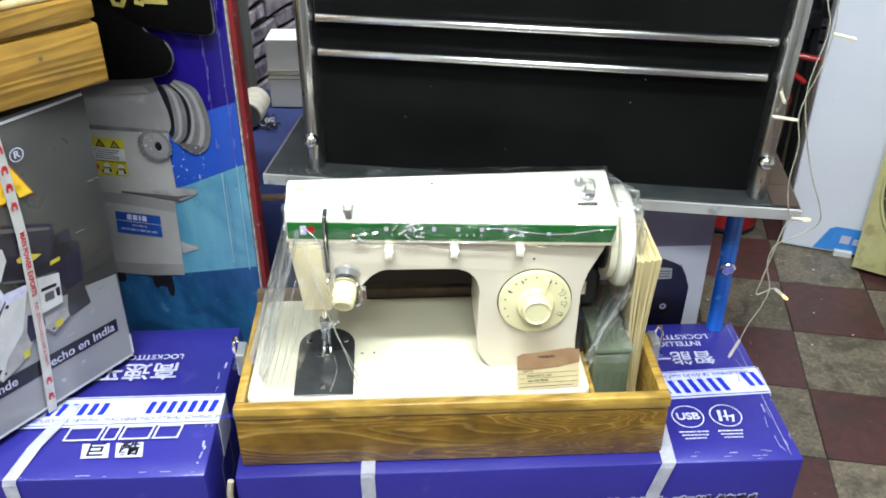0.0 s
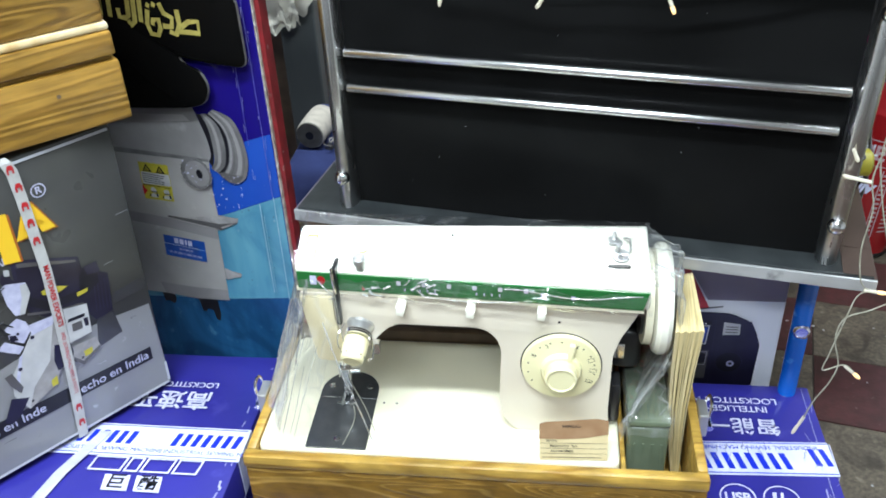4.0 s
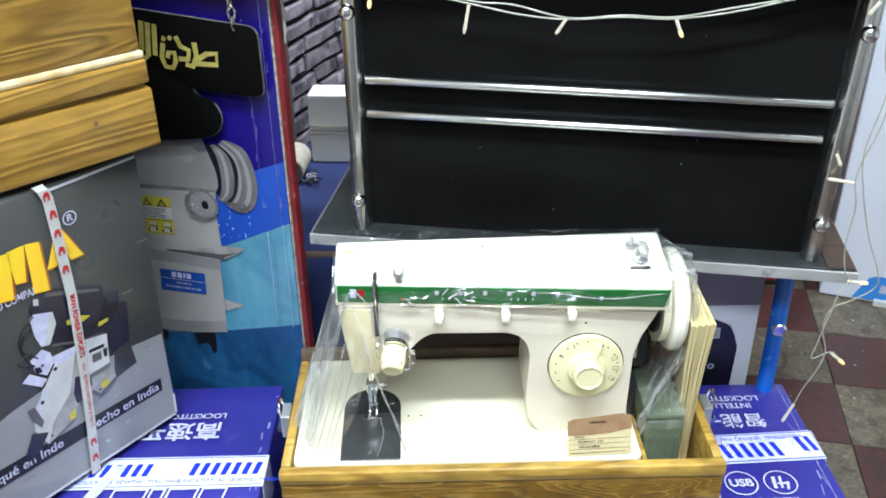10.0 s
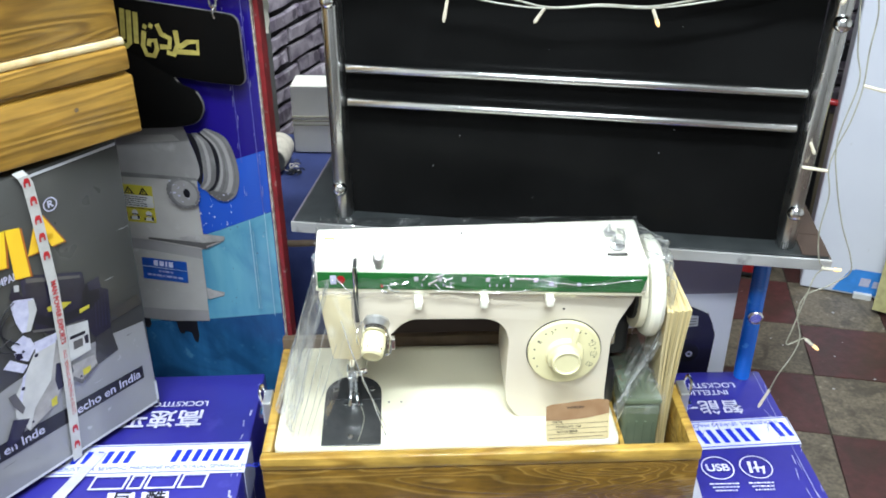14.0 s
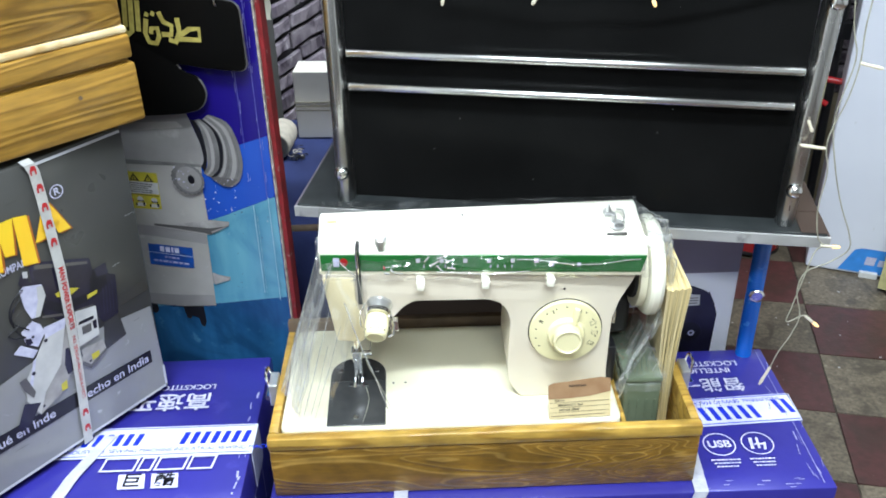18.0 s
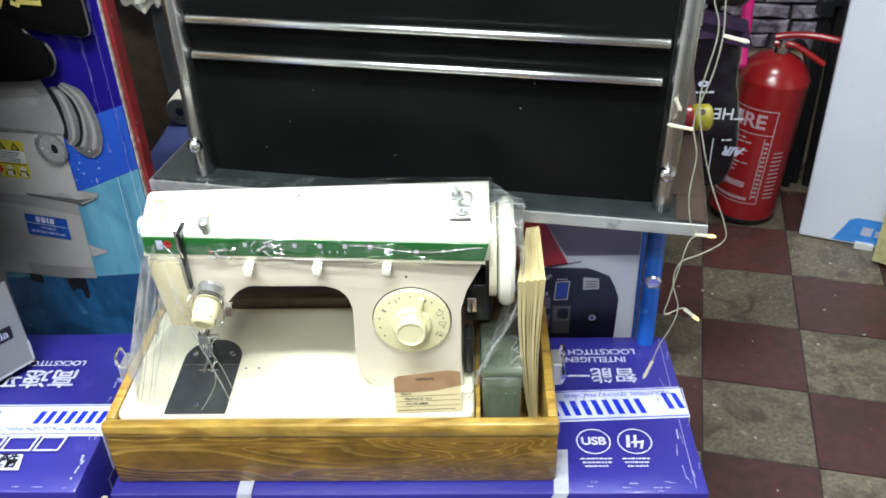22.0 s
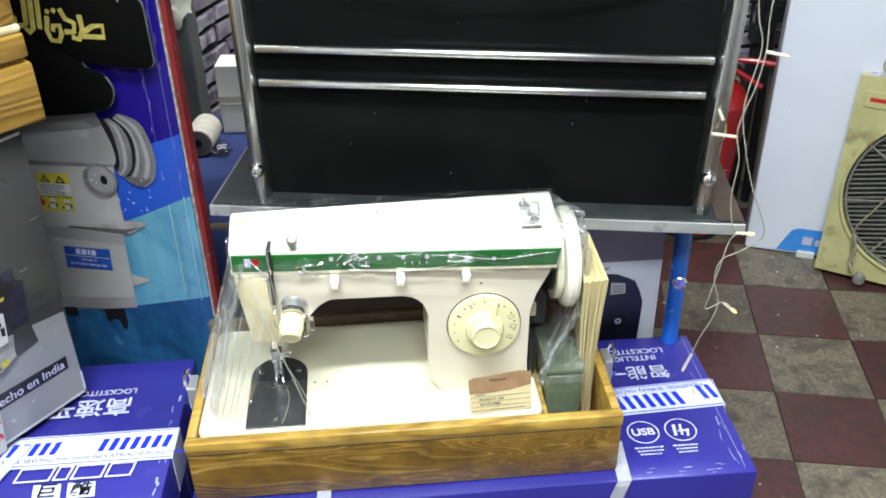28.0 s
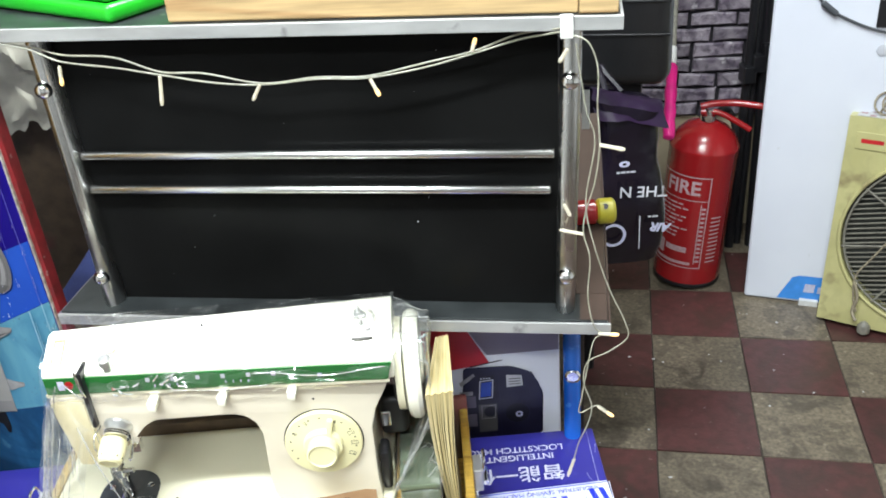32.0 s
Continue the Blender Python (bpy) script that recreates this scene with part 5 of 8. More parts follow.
# worn lines; the one nearest the edge also paints a bright gloss
part("fold_line", joined(bar(-0.0125, 0.888, 0.0008, 0.60, PB, 0.0054, 0.001), bar(-0.0330, 0.950, 0.0006, 0.16, PB, 0.0054, 0.001)), WORN_GLOSS_LINE, poster, "worn fold lines and a painted gloss line down the poster")
part("fold_line", joined(bar(-0.0128, 0.742, 0.0010, 0.146, PB, 0.0054, 0.001), bar(-0.0335, 0.750, 0.0014, 0.125, PB, 0.0054, 0.001), bar(-0.0300, 0.750, 0.0005, 0.110, PB, 0.0054, 0.001)), PALE_LINE, poster)
pieces("crease", ([bar(random.choice((-0.034, -0.031, -0.012, -0.0085)) + random.uniform(-0.0012, 0.0012), random.uniform(0.90, 1.13), random.uniform(0.0002, 0.0005), random.uniform(0.002, 0.014), PB, 0.0070, 0.0006) for _ in range(22)]), SCUFF, poster, "scratched creases down the poster")
pieces("pit", [disc(random.uniform(-0.09, -0.008), random.uniform(0.75, 0.87), random.uniform(0.0004, 0.0009), PB, 0.0070, 7) for _ in range(12)], NAVY_PRINT, poster)

# ---- hanging black key-shaped sign with chain ----
sign = thing("hanging_sign", "black key-shaped acrylic sign with gold lettering, hung from a chain", "sign", (-0.24, 0.98, 1.05))


def rounded(points, r, n=5):
    """A polygon with rounded corners."""
    out = []
    k = len(points)
    for i in range(k):
        p0, p1, p2 = Vector(points[i - 1]), Vector(points[i]), Vector(points[(i + 1) % k])
        a, b = (p0 - p1), (p2 - p1)
        rr = min(r, a.length * 0.45, b.length * 0.45)
        s, e = p1 + a.normalized() * rr, p1 + b.normalized() * rr
        for j in range(n + 1):
            t = j / n
            out.append(tuple((1 - t) ** 2 * s + 2 * t * (1 - t) * p1 + t * t * e))
    return out


SG = PB @ pose(0, 0, 0.010)
plate = [(-0.30, 1.146), (-0.013, 1.122), (-0.012, 1.046), (-0.055, 1.0465), (-0.100, 1.050), (-0.092, 1.041), (-0.074, 1.036), (-0.0655, 1.017), (-0.075, 0.998), (-0.100, 0.990), (-0.30, 0.965)]
part("sign_edge", prism([(x + 0.0005 * (1 if x > -0.1 else 0.6), y + (0.0004 if y > 1.1 else -0.0005)) for x, y in rounded(plate, 0.012)], 0.003, SG, 0, 1, -0.0002), DULL_EDGE, sign, "dull cut edge")
auto_smooth(part("sign_plate", prism(rounded(plate, 0.012), 0.004, SG, 0.0008), SIGN_BLACK, sign))
part("sign_plate", prism(rounded([(-0.30, 1.245), (-0.006, 1.235), (-0.004, 1.158), (-0.055, 1.150), (-0.30, 1.172)], 0.012), 0.004, SG, 0.0008), SIGN_BLACK, sign)
def stroke(pts, w):
    """A broad square pen stroke on the sign, through the points given."""
    ps = [Vector(p) for p in pts]
    side = []
    for k, p in enumerate(ps):
        d = (ps[min(k + 1, len(ps) - 1)] - ps[max(k - 1, 0)]).normalized()
        side.append(Vector((-d.y, d.x)) * w / 2)
    bm = bmesh.new()
    rows = [[bm.verts.new((p.x + q.x, p.y + q.y, 0.0046)), bm.verts.new((p.x - q.x, p.y - q.y, 0.0046))] for p, q in zip(ps, side)]
    for a, b in zip(rows, rows[1:]):
        bm.faces.new((a[0], a[1], b[1], b[0]))
    bm.transform(SG)
    return bm


letters = (
    [stroke([(-0.0885, 1.0788), (-0.0630, 1.0790), (-0.0622, 1.0915), (-0.0741, 1.0903), (-0.0850, 1.0835)], 0.0056), stroke([(-0.0868, 1.1020), (-0.0862, 1.0859), (-0.0925, 1.0752), (-0.1005, 1.0778)], 0.0060)],
    [stroke([(-0.1080, 1.1075), (-0.1040, 1.0968), (-0.0945, 1.0930), (-0.0965, 1.0832), (-0.1080, 1.0828)], 0.0058)],
    [stroke([(-0.1245, 1.0990), (-0.1285, 1.0830), (-0.1255, 1.0728), (-0.1165, 1.0722), (-0.1120, 1.0800), (-0.1125, 1.0895), (-0.1200, 1.0886), (-0.1215, 1.0825)], 0.0056), stroke([(-0.1250, 1.1050), (-0.1210, 1.1028)], 0.0050), stroke([(-0.1175, 1.1062), (-0.1135, 1.1040)], 0.0050)],
    [stroke([(-0.1318, 1.1190), (-0.1362, 1.0845)], 0.0058)],
    [stroke([(-0.1395, 1.1205), (-0.1445, 1.0845), (-0.1500, 1.0800), (-0.1530, 1.0850)], 0.0062)],
    [stroke([(-0.1470, 1.1220), (-0.1515, 1.0900), (-0.1560, 1.0872), (-0.1640, 1.0880), (-0.1640, 1.0975)], 0.0060)],
    [stroke([(-0.1730, 1.1245), (-0.1745, 1.1090), (-0.1765, 1.0870)], 0.0060), stroke([(-0.1860, 1.1260), (-0.1890, 1.0880)], 0.0060)],
)
for strokes in letters:
    part("sign_letter", joined(*strokes), GOLD_PRINT, sign, "gold letter")
for k in range(4):
    mm = SG @ pose(-0.040 + 0.0008 * k, 1.158 - 0.011 * k, 0.0045, 0, 90 if k % 2 else 25, 0)
    pts = [mm @ Vector((0.0035 * math.cos(a), 0.0075 * math.sin(a), 0)) for a in [i * math.pi / 5 for i in range(11)]]
    part("chain_link", tube(pts, 0.0012, 6), CHROME, sign)

# ---- display stand with black panel ----
SP = face_pose((0.402, 0.852, 0), (0.986, -0.167, 0), (0, 0, 1))   # x along the stand, y up, z towards the front
stand = thing("display_stand", "display stand with black panel, chrome posts, grey shelves and blue legs", "stand", (0.2, 1.1, 0))
SPL = SP @ pose(0, 0.895, 0) @ pose(0, 0, 0, 0, 0, -0.65) @ pose(0, -0.895, 0)   # the shelves sag a little to one side
lower = part("lower_shelf", box(-0.543, 0.8815, -0.54, 0.040, 0.8945, 0.0205, SPL, 0.001), GREY_LAM, stand, "worn dark grey laminate shelf")
part("brown_top", box(-0.45, 0.8949, -0.54, 0.0395, 0.8958, -0.028, SPL), BROWN_LAM, stand, "brown laminate shelf top behind the panel")
part("shelf_edge", box(-0.546, 0.8795, 0.0207, 0.043, 0.8925, 0.0237, SPL, 0.0008), ALU, lower, "worn aluminium edge strip")
part("shelf_edge", box(0.0402, 0.8795, -0.54, 0.043, 0.8925, 0.0205, SPL, 0.0008), BROWN_LAM, lower)
part("brown_corner", box(0.0125, 0.8949, -0.0278, 0.0395, 0.8956, 0.0200, SPL), BROWN_LAM, stand)
part("shelf_edge", box(-0.546, 0.8795, -0.54, -0.5432, 0.8925, 0.0205, SPL, 0.0008), MAUVE_CARD, lower, "dull grey edge strip")
SPU = SP @ pose(0, 1.190, 0) @ pose(0, 0, 0, 0, 0, -1.1) @ pose(0, -1.190, 0)
upper = part("upper_shelf", box(-0.62, 1.1865, -0.24, 0.046, 1.1965, 0.0205, SPU, 0.001), GREY_LAM, stand)
part("shelf_edge", box(-0.623, 1.1862, 0.0207, 0.049, 1.1985, 0.0237, SPU, 0.0008), ALU, upper, "worn aluminium edge strip")
part("shelf_edge", box(0.0462, 1.1862, -0.24, 0.049, 1.1985, 0.0205, SPU, 0.0008), ALU, upper)
part("back_panel", prism([(-0.486, 0.8998), (-0.006, 0.8944), (-0.006, 1.1868), (-0.486, 1.1957)], 0.012, SP, 0.0006, 2, -0.022), BLACK_LAM, stand, "glossy black laminate panel")
for px, lean, z1 in ((-0.490, 0.0, 1.1945), (-0.0022, 1.62, 1.186)):
    pc = [(-0.0097, -0.012), (0.0097, -0.012), (0.0097, 0.000), (0.0061, 0.0080), (0, 0.0105), (-0.0061, 0.0080), (-0.0097, 0.000)]
    tilt = SP @ pose(px, 0.8945, 0) @ pose(0, 0, 0, 0, 0, -lean)
    m = tilt @ Matrix(((1, 0, 0, 0), (0, 0, 1, 0), (0, 1, 0, 0), (0, 0, 0, 1)))
    post = auto_smooth(part("post", prism(pc, z1 - 0.8945, m, 0.0012, 2, 0.0), POST_CHROME, stand, "worn chrome-plated half-round post"), 50)
    for bz in (0.9395 if lean else 0.9375, 1.1388 if lean else 1.1455):
        dome = [(0.0084, 0.0), (0.0082, 0.003), (0.0071, 0.0060), (0.0047, 0.0082), (0.0014, 0.0090)]
        auto_smooth(part("bolt_cap", lathe(dome, tilt @ pose(0, bz - 0.8945, 0.0092), 24), CHROME, post, "domed chrome bolt cap"), 60)
pieces("panel_speck", [disc(random.uniform(-0.47, -0.03), random.uniform(0.91, 1.17), random.uniform(0.0003, 0.0006), SP, -0.0094, 6) for _ in range(10)], LIGHT_GREY_CARD, stand, "pale speck on the black panel")
for bz in (1.070, 1.033):
    b = part("rail", rod(SP @ Vector((-0.4775, bz + 0.003, 0.0000)), SP @ Vector((-0.0105 - (0.004 if bz < 1.05 else 0), bz - 0.004, 0.0000)), 0.0046, 20, 0.001), SATIN, stand, "thin chrome rail across the panel")
    auto_smooth(b, 50)
    for cx in (-0.473, -0.018):
        cz = bz + 0.003 - 0.007 * (cx + 0.4775) / 0.467
        part("rail_clip", rod(SP @ Vector((cx, cz, -0.0098)), SP @ Vector((cx, cz, -0.003)), 0.0028, 12), CHROME, b)
for lx, lzz in ((0.003, -0.088), (-0.50, -0.088), (0.003, -0.50), (-0.50, -0.50)):
    leg = auto_smooth(part("leg", rod(SP @ Vector((lx, 0.0, lzz)), SP @ Vector((lx, 0.884, lzz)), 0.0102, 24, 0.001), BLUE_STEEL, stand, "blue painted tubular steel leg"), 50)
    part("leg_bolt", lathe([(0.0092, 0), (0.0092, 0.002), (0.0072, 0.0035), (0.0066, 0.0022), (0.001, 0.0022)], SP @ pose(lx + 0.001, 0.749, lzz + 0.0098), 24), CHROME, leg, "chrome screw cap")

# ---- things on the upper shelf ----
green_case = thing("plastic_case", "bright green plastic case with stepped lid on the upper shelf", "case", SP @ Vector((-0.48, 1.197, -0.06)))
gc = SPU @ pose(-0.40, 0, 0, 0, -24, 0)
auto_smooth(part("tray", box(-0.24, 1.1968, -0.20, 0.0, 1.214, 0.012, gc, 0.006, 3), GREEN_PLASTIC, green_case))
auto_smooth(part("lid", box(-0.236, 1.2145, -0.196, -0.004, 1.226, 0.008, gc, 0.006, 3), GREEN_PLASTIC, green_case))
for k in range(3):
    auto_smooth(part("lid_step", box(-0.230 + 0.01 * k, 1.2262 + 0.003 * k, -0.19 + 0.01 * k, -0.012 - 0.01 * k, 1.2290 + 0.003 * k, 0.001 - 0.01 * k, gc, 0.0012), GREEN_PLASTIC, green_case))
tray = thing("wooden_tray", "shallow wooden board with a dark top on the upper shelf", "board", SP @ Vector((-0.2, 1.197, -0.1)))
part("panel", box(-0.352, 1.1968, -0.23, 0.012, 1.222, 0.008, SPU, 0.002), PLY, tray)
part("dark_top", box(-0.345, 1.2222, -0.22, 0.006, 1.225, -0.004, SPU, 0.001), BLACK_LAM, tray)
board2 = thing("wooden_board", "bare pale wooden board lying on the upper shelf", "board", SP @ Vector((0.02, 1.197, -0.1)))
part("plank", box(0.0125, 1.1968, -0.23, 0.045, 1.216, 0.010, SPU, 0.001), PLY, board2)

# ---- string lights ----
lights = thing("string_lights", "string of small led lights on a pale cable round the stand", "lights", (0.40, 0.83, 1.17))


def sp(u, h, d=0.016):
    return SP @ Vector((u, h, d))


part("cable", tube([sp(-0.545, 1.206, 0.03), sp(-0.5144, 1.1963, 0.024), sp(-0.4831, 1.1882), sp(-0.4563, 1.1802), sp(-0.4084, 1.1763), sp(-0.3655, 1.161), sp(-0.3252, 1.1585), sp(-0.271, 1.1471), sp(-0.2201, 1.1512), sp(-0.1735, 1.1507), sp(-0.1217, 1.1607), sp(-0.0764, 1.1701), sp(-0.0371, 1.1833), sp(0.003, 1.190, 0.027)], 0.0009), CABLE, lights)
part("cable", tube([sp(-0.5144, 1.1963, 0.024), sp(-0.488, 1.188, 0.019), sp(-0.4594, 1.1739), sp(-0.411, 1.1668), sp(-0.3662, 1.1583), sp(-0.3164, 1.1491), sp(-0.2712, 1.146), sp(-0.2203, 1.1497), sp(-0.1737, 1.1491), sp(-0.122, 1.1567), sp(-0.0765, 1.1681), sp(-0.0373, 1.1785), sp(0.003, 1.1876, 0.027)], 0.0009), CABLE, lights)


def bulb(p, q):
    """One led: clear cap on a sleeve, from p to the tip q."""
    p, q = Vector(p), Vector(q)
    mid = p + (q - p) * 0.62
    s = part("bulb", rod(p, mid, 0.0017, 10, 0.0005), LED, lights, "clear led cap")
    part("bulb_tip", lathe([(0.0018, 0), (0.0020, (q - mid).length * 0.6), (0.0012, (q - mid).length)], along(mid, q)[0], 10), LED_TIP if (round(p.x * 1000) % 3 == 0) else LED, s)


for a, b in (((-0.4629, 1.1705), (-0.4657, 1.1516)), ((-0.3671, 1.1576), (-0.3718, 1.1293)), ((-0.2735, 1.1465), (-0.2827, 1.1317)), ((-0.171, 1.1484), (-0.1641, 1.1323)), ((-0.0788, 1.1695), (-0.0750, 1.1815))):
    bulb(sp(*a, 0.017), sp(*b, 0.017))
part("tape_tab", box(-0.003, 1.181, 0.0245, 0.008, 1.201, 0.0285, SP @ pose(0, 0, 0, 0, 0, 0), 0.001), WHITE_PLASTIC, lights, "white tape holding the cable")
drop_cable = [sp(0.005, 1.184, 0.027), sp(0.020, 1.178, 0.03), sp(0.028, 1.155, 0.03), sp(0.028, 1.12, 0.03), sp(0.030, 1.085, 0.03), sp(0.026, 1.05, 0.03), sp(0.018, 1.02, 0.03), sp(0.016, 0.998, 0.03), sp(0.022, 0.97, 0.03), sp(0.020, 0.93, 0.032), sp(0.026, 0.897, 0.034), sp(0.036, 0.888, 0.034)]
loop_cable = [sp(0.010, 1.176, 0.026), sp(0.018, 1.12, 0.028), sp(0.026, 1.088, 0.028), sp(0.018, 1.03, 0.03), sp(0.026, 0.985, 0.032), sp(0.040, 0.94, 0.034), sp(0.055, 0.905, 0.036), sp(0.058, 0.885, 0.036), sp(0.040, 0.868, 0.036), sp(0.020, 0.855, 0.036), sp(0.016, 0.83, 0.036), sp(0.024, 0.800, 0.036), sp(0.020, 0.775, 0.036), sp(0.010, 0.745, 0.034), sp(0.004, 0.71, 0.03)]
end_cable = [sp(0.036, 0.888, 0.034), sp(0.026, 0.880, 0.034), sp(0.020, 0.850, 0.036), sp(0.014, 0.81, 0.036), sp(0.012, 0.790, 0.036), sp(0.030, 0.800, 0.036), sp(0.044, 0.787, 0.036)]
for pts in (drop_cable, loop_cable, end_cable):
    part("cable", tube(pts, 0.00072), CABLE, lights)
bulb(sp(0.030, 1.086, 0.03), sp(0.052, 1.081, 0.03)), bulb(sp(0.016, 0.997, 0.03), sp(-0.006, 0.994, 0.016))
bulb(sp(0.030, 0.888, 0.034), sp(0.050, 0.887, 0.034)), bulb(sp(0.030, 0.799, 0.036), sp(0.046, 0.786, 0.036)), bulb(sp(0.006, 0.722, 0.031), sp(-0.001, 0.693, 0.027))
bulb(sp(0.003, 1.172, 0.026), sp(-0.004, 1.160, 0.024))
bulb(sp(-0.002, 1.020, 0.014), sp(0.004, 1.008, 0.014))
part("white_strip", box(0.015, 1.048, -0.1015, 0.023, 1.090, -0.1005, SP, 0.0002), WHITE_PLASTIC, lights, "narrow white strip behind the post")

# ---- red and yellow roll on the shelf ----
roll = thing("tape_roll", "small red cylinder with a yellow cap lying on the shelf", "roll", SP @ Vector((0.05, 0.895, -0.18)))
ra, rb = SP @ Vector((-0.012, 0.9115, -0.175)), SP @ Vector((0.050, 0.9110, -0.185))
rdir = (rb - ra).normalized()
auto_smooth(part("body", rod(ra, ra + rdir * 0.044, 0.0152, 28, 0.002), RED_ENAMEL, roll, "red barrel"))
auto_smooth(part("cap", rod(ra + rdir * 0.0443, ra + rdir * 0.066, 0.0152, 28, 0.003), YELLOW_PRINT, roll, "yellow cap with black print"))
part("cap_print", disc(0.0, 0.0, 0.0035, along(ra + rdir * 0.056, ra + rdir * 0.056 + Vector((-0.2, -0.7, 0.75)))[0], 0.0157, 12), BLACK_PRINT, roll)

# ---- sewing machine in its wooden base ----
base = thing("carrying_case", "open dark varnished pine carrying case, metal clasps, on blue carton", "case", (0.065, 0.81, 0.652))
BX0, BX1, BY0, BY1, BZ0, BZ1 = -0.162, 0.293, 0.714, 0.916, 0.6525, 0.734
auto_smooth(part("front_board", box(BX0, BY0, BZ0, BX1, BY0 + 0.011, BZ1 - 0.0165, bevel=0.0025), WOOD_BASE, base))
auto_smooth(part("front_rim", box(BX0 - 0.001, BY0 - 0.0015, BZ1 - 0.016, BX1 + 0.001, BY0 + 0.011, BZ1, bevel=0.003), WOOD_EDGE, base, "rounded golden rim"))
auto_smooth(part("side_board", box(BX0, BY0 + 0.0113, BZ0, BX0 + 0.010, BY1 - 0.0103, BZ1, bevel=0.002), WOOD_EDGE, base))
auto_smooth(part("side_board", box(BX1 - 0.010, BY0 + 0.0113, BZ0, BX1, BY1 - 0.0103, BZ1, bevel=0.002), WOOD_EDGE, base))
# darker than the other boards: shade of the inside face is in the colour
auto_smooth(part("back_board", box(BX0, BY1 - 0.010, BZ0, BX1, BY1, BZ1 + 0.013, bevel=0.002), BROWN_BOARD, base, "back board, its shade put into a grey-brown colour"))
part("bottom_board", box(BX0 + 0.0103, BY0 + 0.0113, BZ0, BX1 - 0.0103, BY1 - 0.0103, BZ0 + 0.006), WOOD_EDGE, base)
auto_smooth(part("divider", box(0.2115, BY0 + 0.0115, BZ0 + 0.0062, 0.2165, BY1 - 0.0105, BZ1 - 0.006, bevel=0.001), WOOD_EDGE, base))
for cx, sgn in ((BX0, -1), (BX1, 1)):
    cl = part("clasp", box(cx + sgn * 0.0002, 0.798, 0.708, cx + sgn * 0.010, 0.824, 0.737, bevel=0.0015), NICKEL, base, "chrome toggle clasp")
    part("clasp_hook", tube([(cx + sgn * 0.010, 0.801, 0.733), (cx + sgn * 0.012, 0.804, 0.747), (cx + sgn * 0.012, 0.819, 0.747), (cx + sgn * 0.010, 0.822, 0.733)], 0.0016, 6), CHROME, cl)
    part("clasp_plate", box(cx + sgn * 0.0002, 0.798, 0.690, cx + sgn * 0.004, 0.824, 0.7075, bevel=0.0008), CHROME, cl)
    part("clasp_roll", rod((cx + sgn * 0.0125, 0.800, 0.718), (cx + sgn * 0.0125, 0.822, 0.718), 0.0034, 10), CHROME, cl)

machine = thing("sewing_machine", "cream domestic sewing machine with green band, wrapped in clear film", "sewing machine", (0.04, 0.81, 0.6585))
BED_Z = 0.737
bedp = rounded([(-0.150, 0.7255), (0.2105, 0.7255), (0.2105, 0.903), (-0.150, 0.903)], 0.010)
auto_smooth(part("bed", prism(bedp, BED_Z - 0.662, None, 0.004, 3, 0.662), CREAM, machine, "cream enamelled flat bed"))
# front outline of arm, head and pillar, in x and z
body = [(-0.096, 0.900), (-0.094, 0.880), (-0.086, 0.820), (-0.058, 0.818), (-0.054, 0.832), (-0.034, 0.838), (-0.024, 0.850), (-0.015, 0.860), (-0.004, 0.866), (0.070, 0.865), (0.082, 0.861), (0.090, 0.852), (0.094, 0.838), (0.092, 0.780), (0.094, 0.758), (0.102, 0.744), (0.108, BED_Z), (0.200, BED_Z), (0.198, 0.770), (0.199, 0.835), (0.205, 0.858), (0.218, 0.884), (0.222, 0.900)]
XZ = Matrix(((1, 0, 0, 0), (0, 0, 1, 0), (0, 1, 0, 0), (0, 0, 0, 1)))
auto_smooth(part("arm_body", prism(rounded(body, 0.004, 3), 0.082, XZ, 0.005, 3, 0.766), BEIGE, machine, "beige enamelled arm and pillar"), 40)


def loft(sections):
    """A solid through cross-sections of equal point count."""
    bm = bmesh.new()
    rows = [[bm.verts.new(p) for p in sec] for sec in sections]
    k = len(rows[0])
    for a, b in zip(rows, rows[1:]):
        for i in range(k):
            bm.faces.new((a[i], a[(i + 1) % k], b[(i + 1) % k], b[i]))
    bm.faces.new(rows[0])
    bm.faces.new(rows[-1])
    bmesh.ops.recalc_face_normals(bm, faces=bm.faces)
    return bm


def cover_section(x, f, zb, zt, back, zk):
    return [(x, f + 0.0015, zb), (x, f, zt), (x, f + 0.0055, zt + 0.0045), (x, back - 0.010, zk), (x, back, zk - 0.001), (x, back + 0.010, zk - 0.010), (x, back + 0.012, zb)]


auto_smooth(part("top_cover", bevelled(loft([cover_section(-0.0975, 0.7700, 0.9010, 0.9245, 0.816, 0.9445), cover_section(0.2275, 0.7585, 0.8960, 0.9190, 0.836, 0.9395)]), 0.002, 2), CREAM_WHITE, machine, "ivory top cover"), 40)
FRONT = face_pose((0.065, 0.7626, 0), (1, -0.0354, 0), (0, 0, 1))
part("band", prism([(-0.1605, 0.9045), (0.1565, 0.8985), (0.1612, 0.9170), (-0.1605, 0.9225)], 0.0014, FRONT, 0, 2, -0.0004), GREEN_BAND, machine, "green trim band")
auto_smooth(part("band_lip", loft([[(x, f, zb), (x, f, zb + 0.0030), (x, f + 0.008, zb + 0.0034), (x, f + 0.008, zb)] for x, f, zb in ((-0.0975, 0.7680, 0.9008), (0.2225, 0.7565, 0.8948))]), CREAM, machine))
MFACE = FRONT @ pose(-0.0777, 0.002, 0.0012, 0, 0, -0.8)
mk = part("band_mark", joined(*[bar(-0.001 + 0.0233 * k, 0.9112, 0.0038, 0.0046, MFACE, 0.0005) for k in range(6)]), LIGHT_GREY_CARD, machine, "pale maker's mark on the green band")
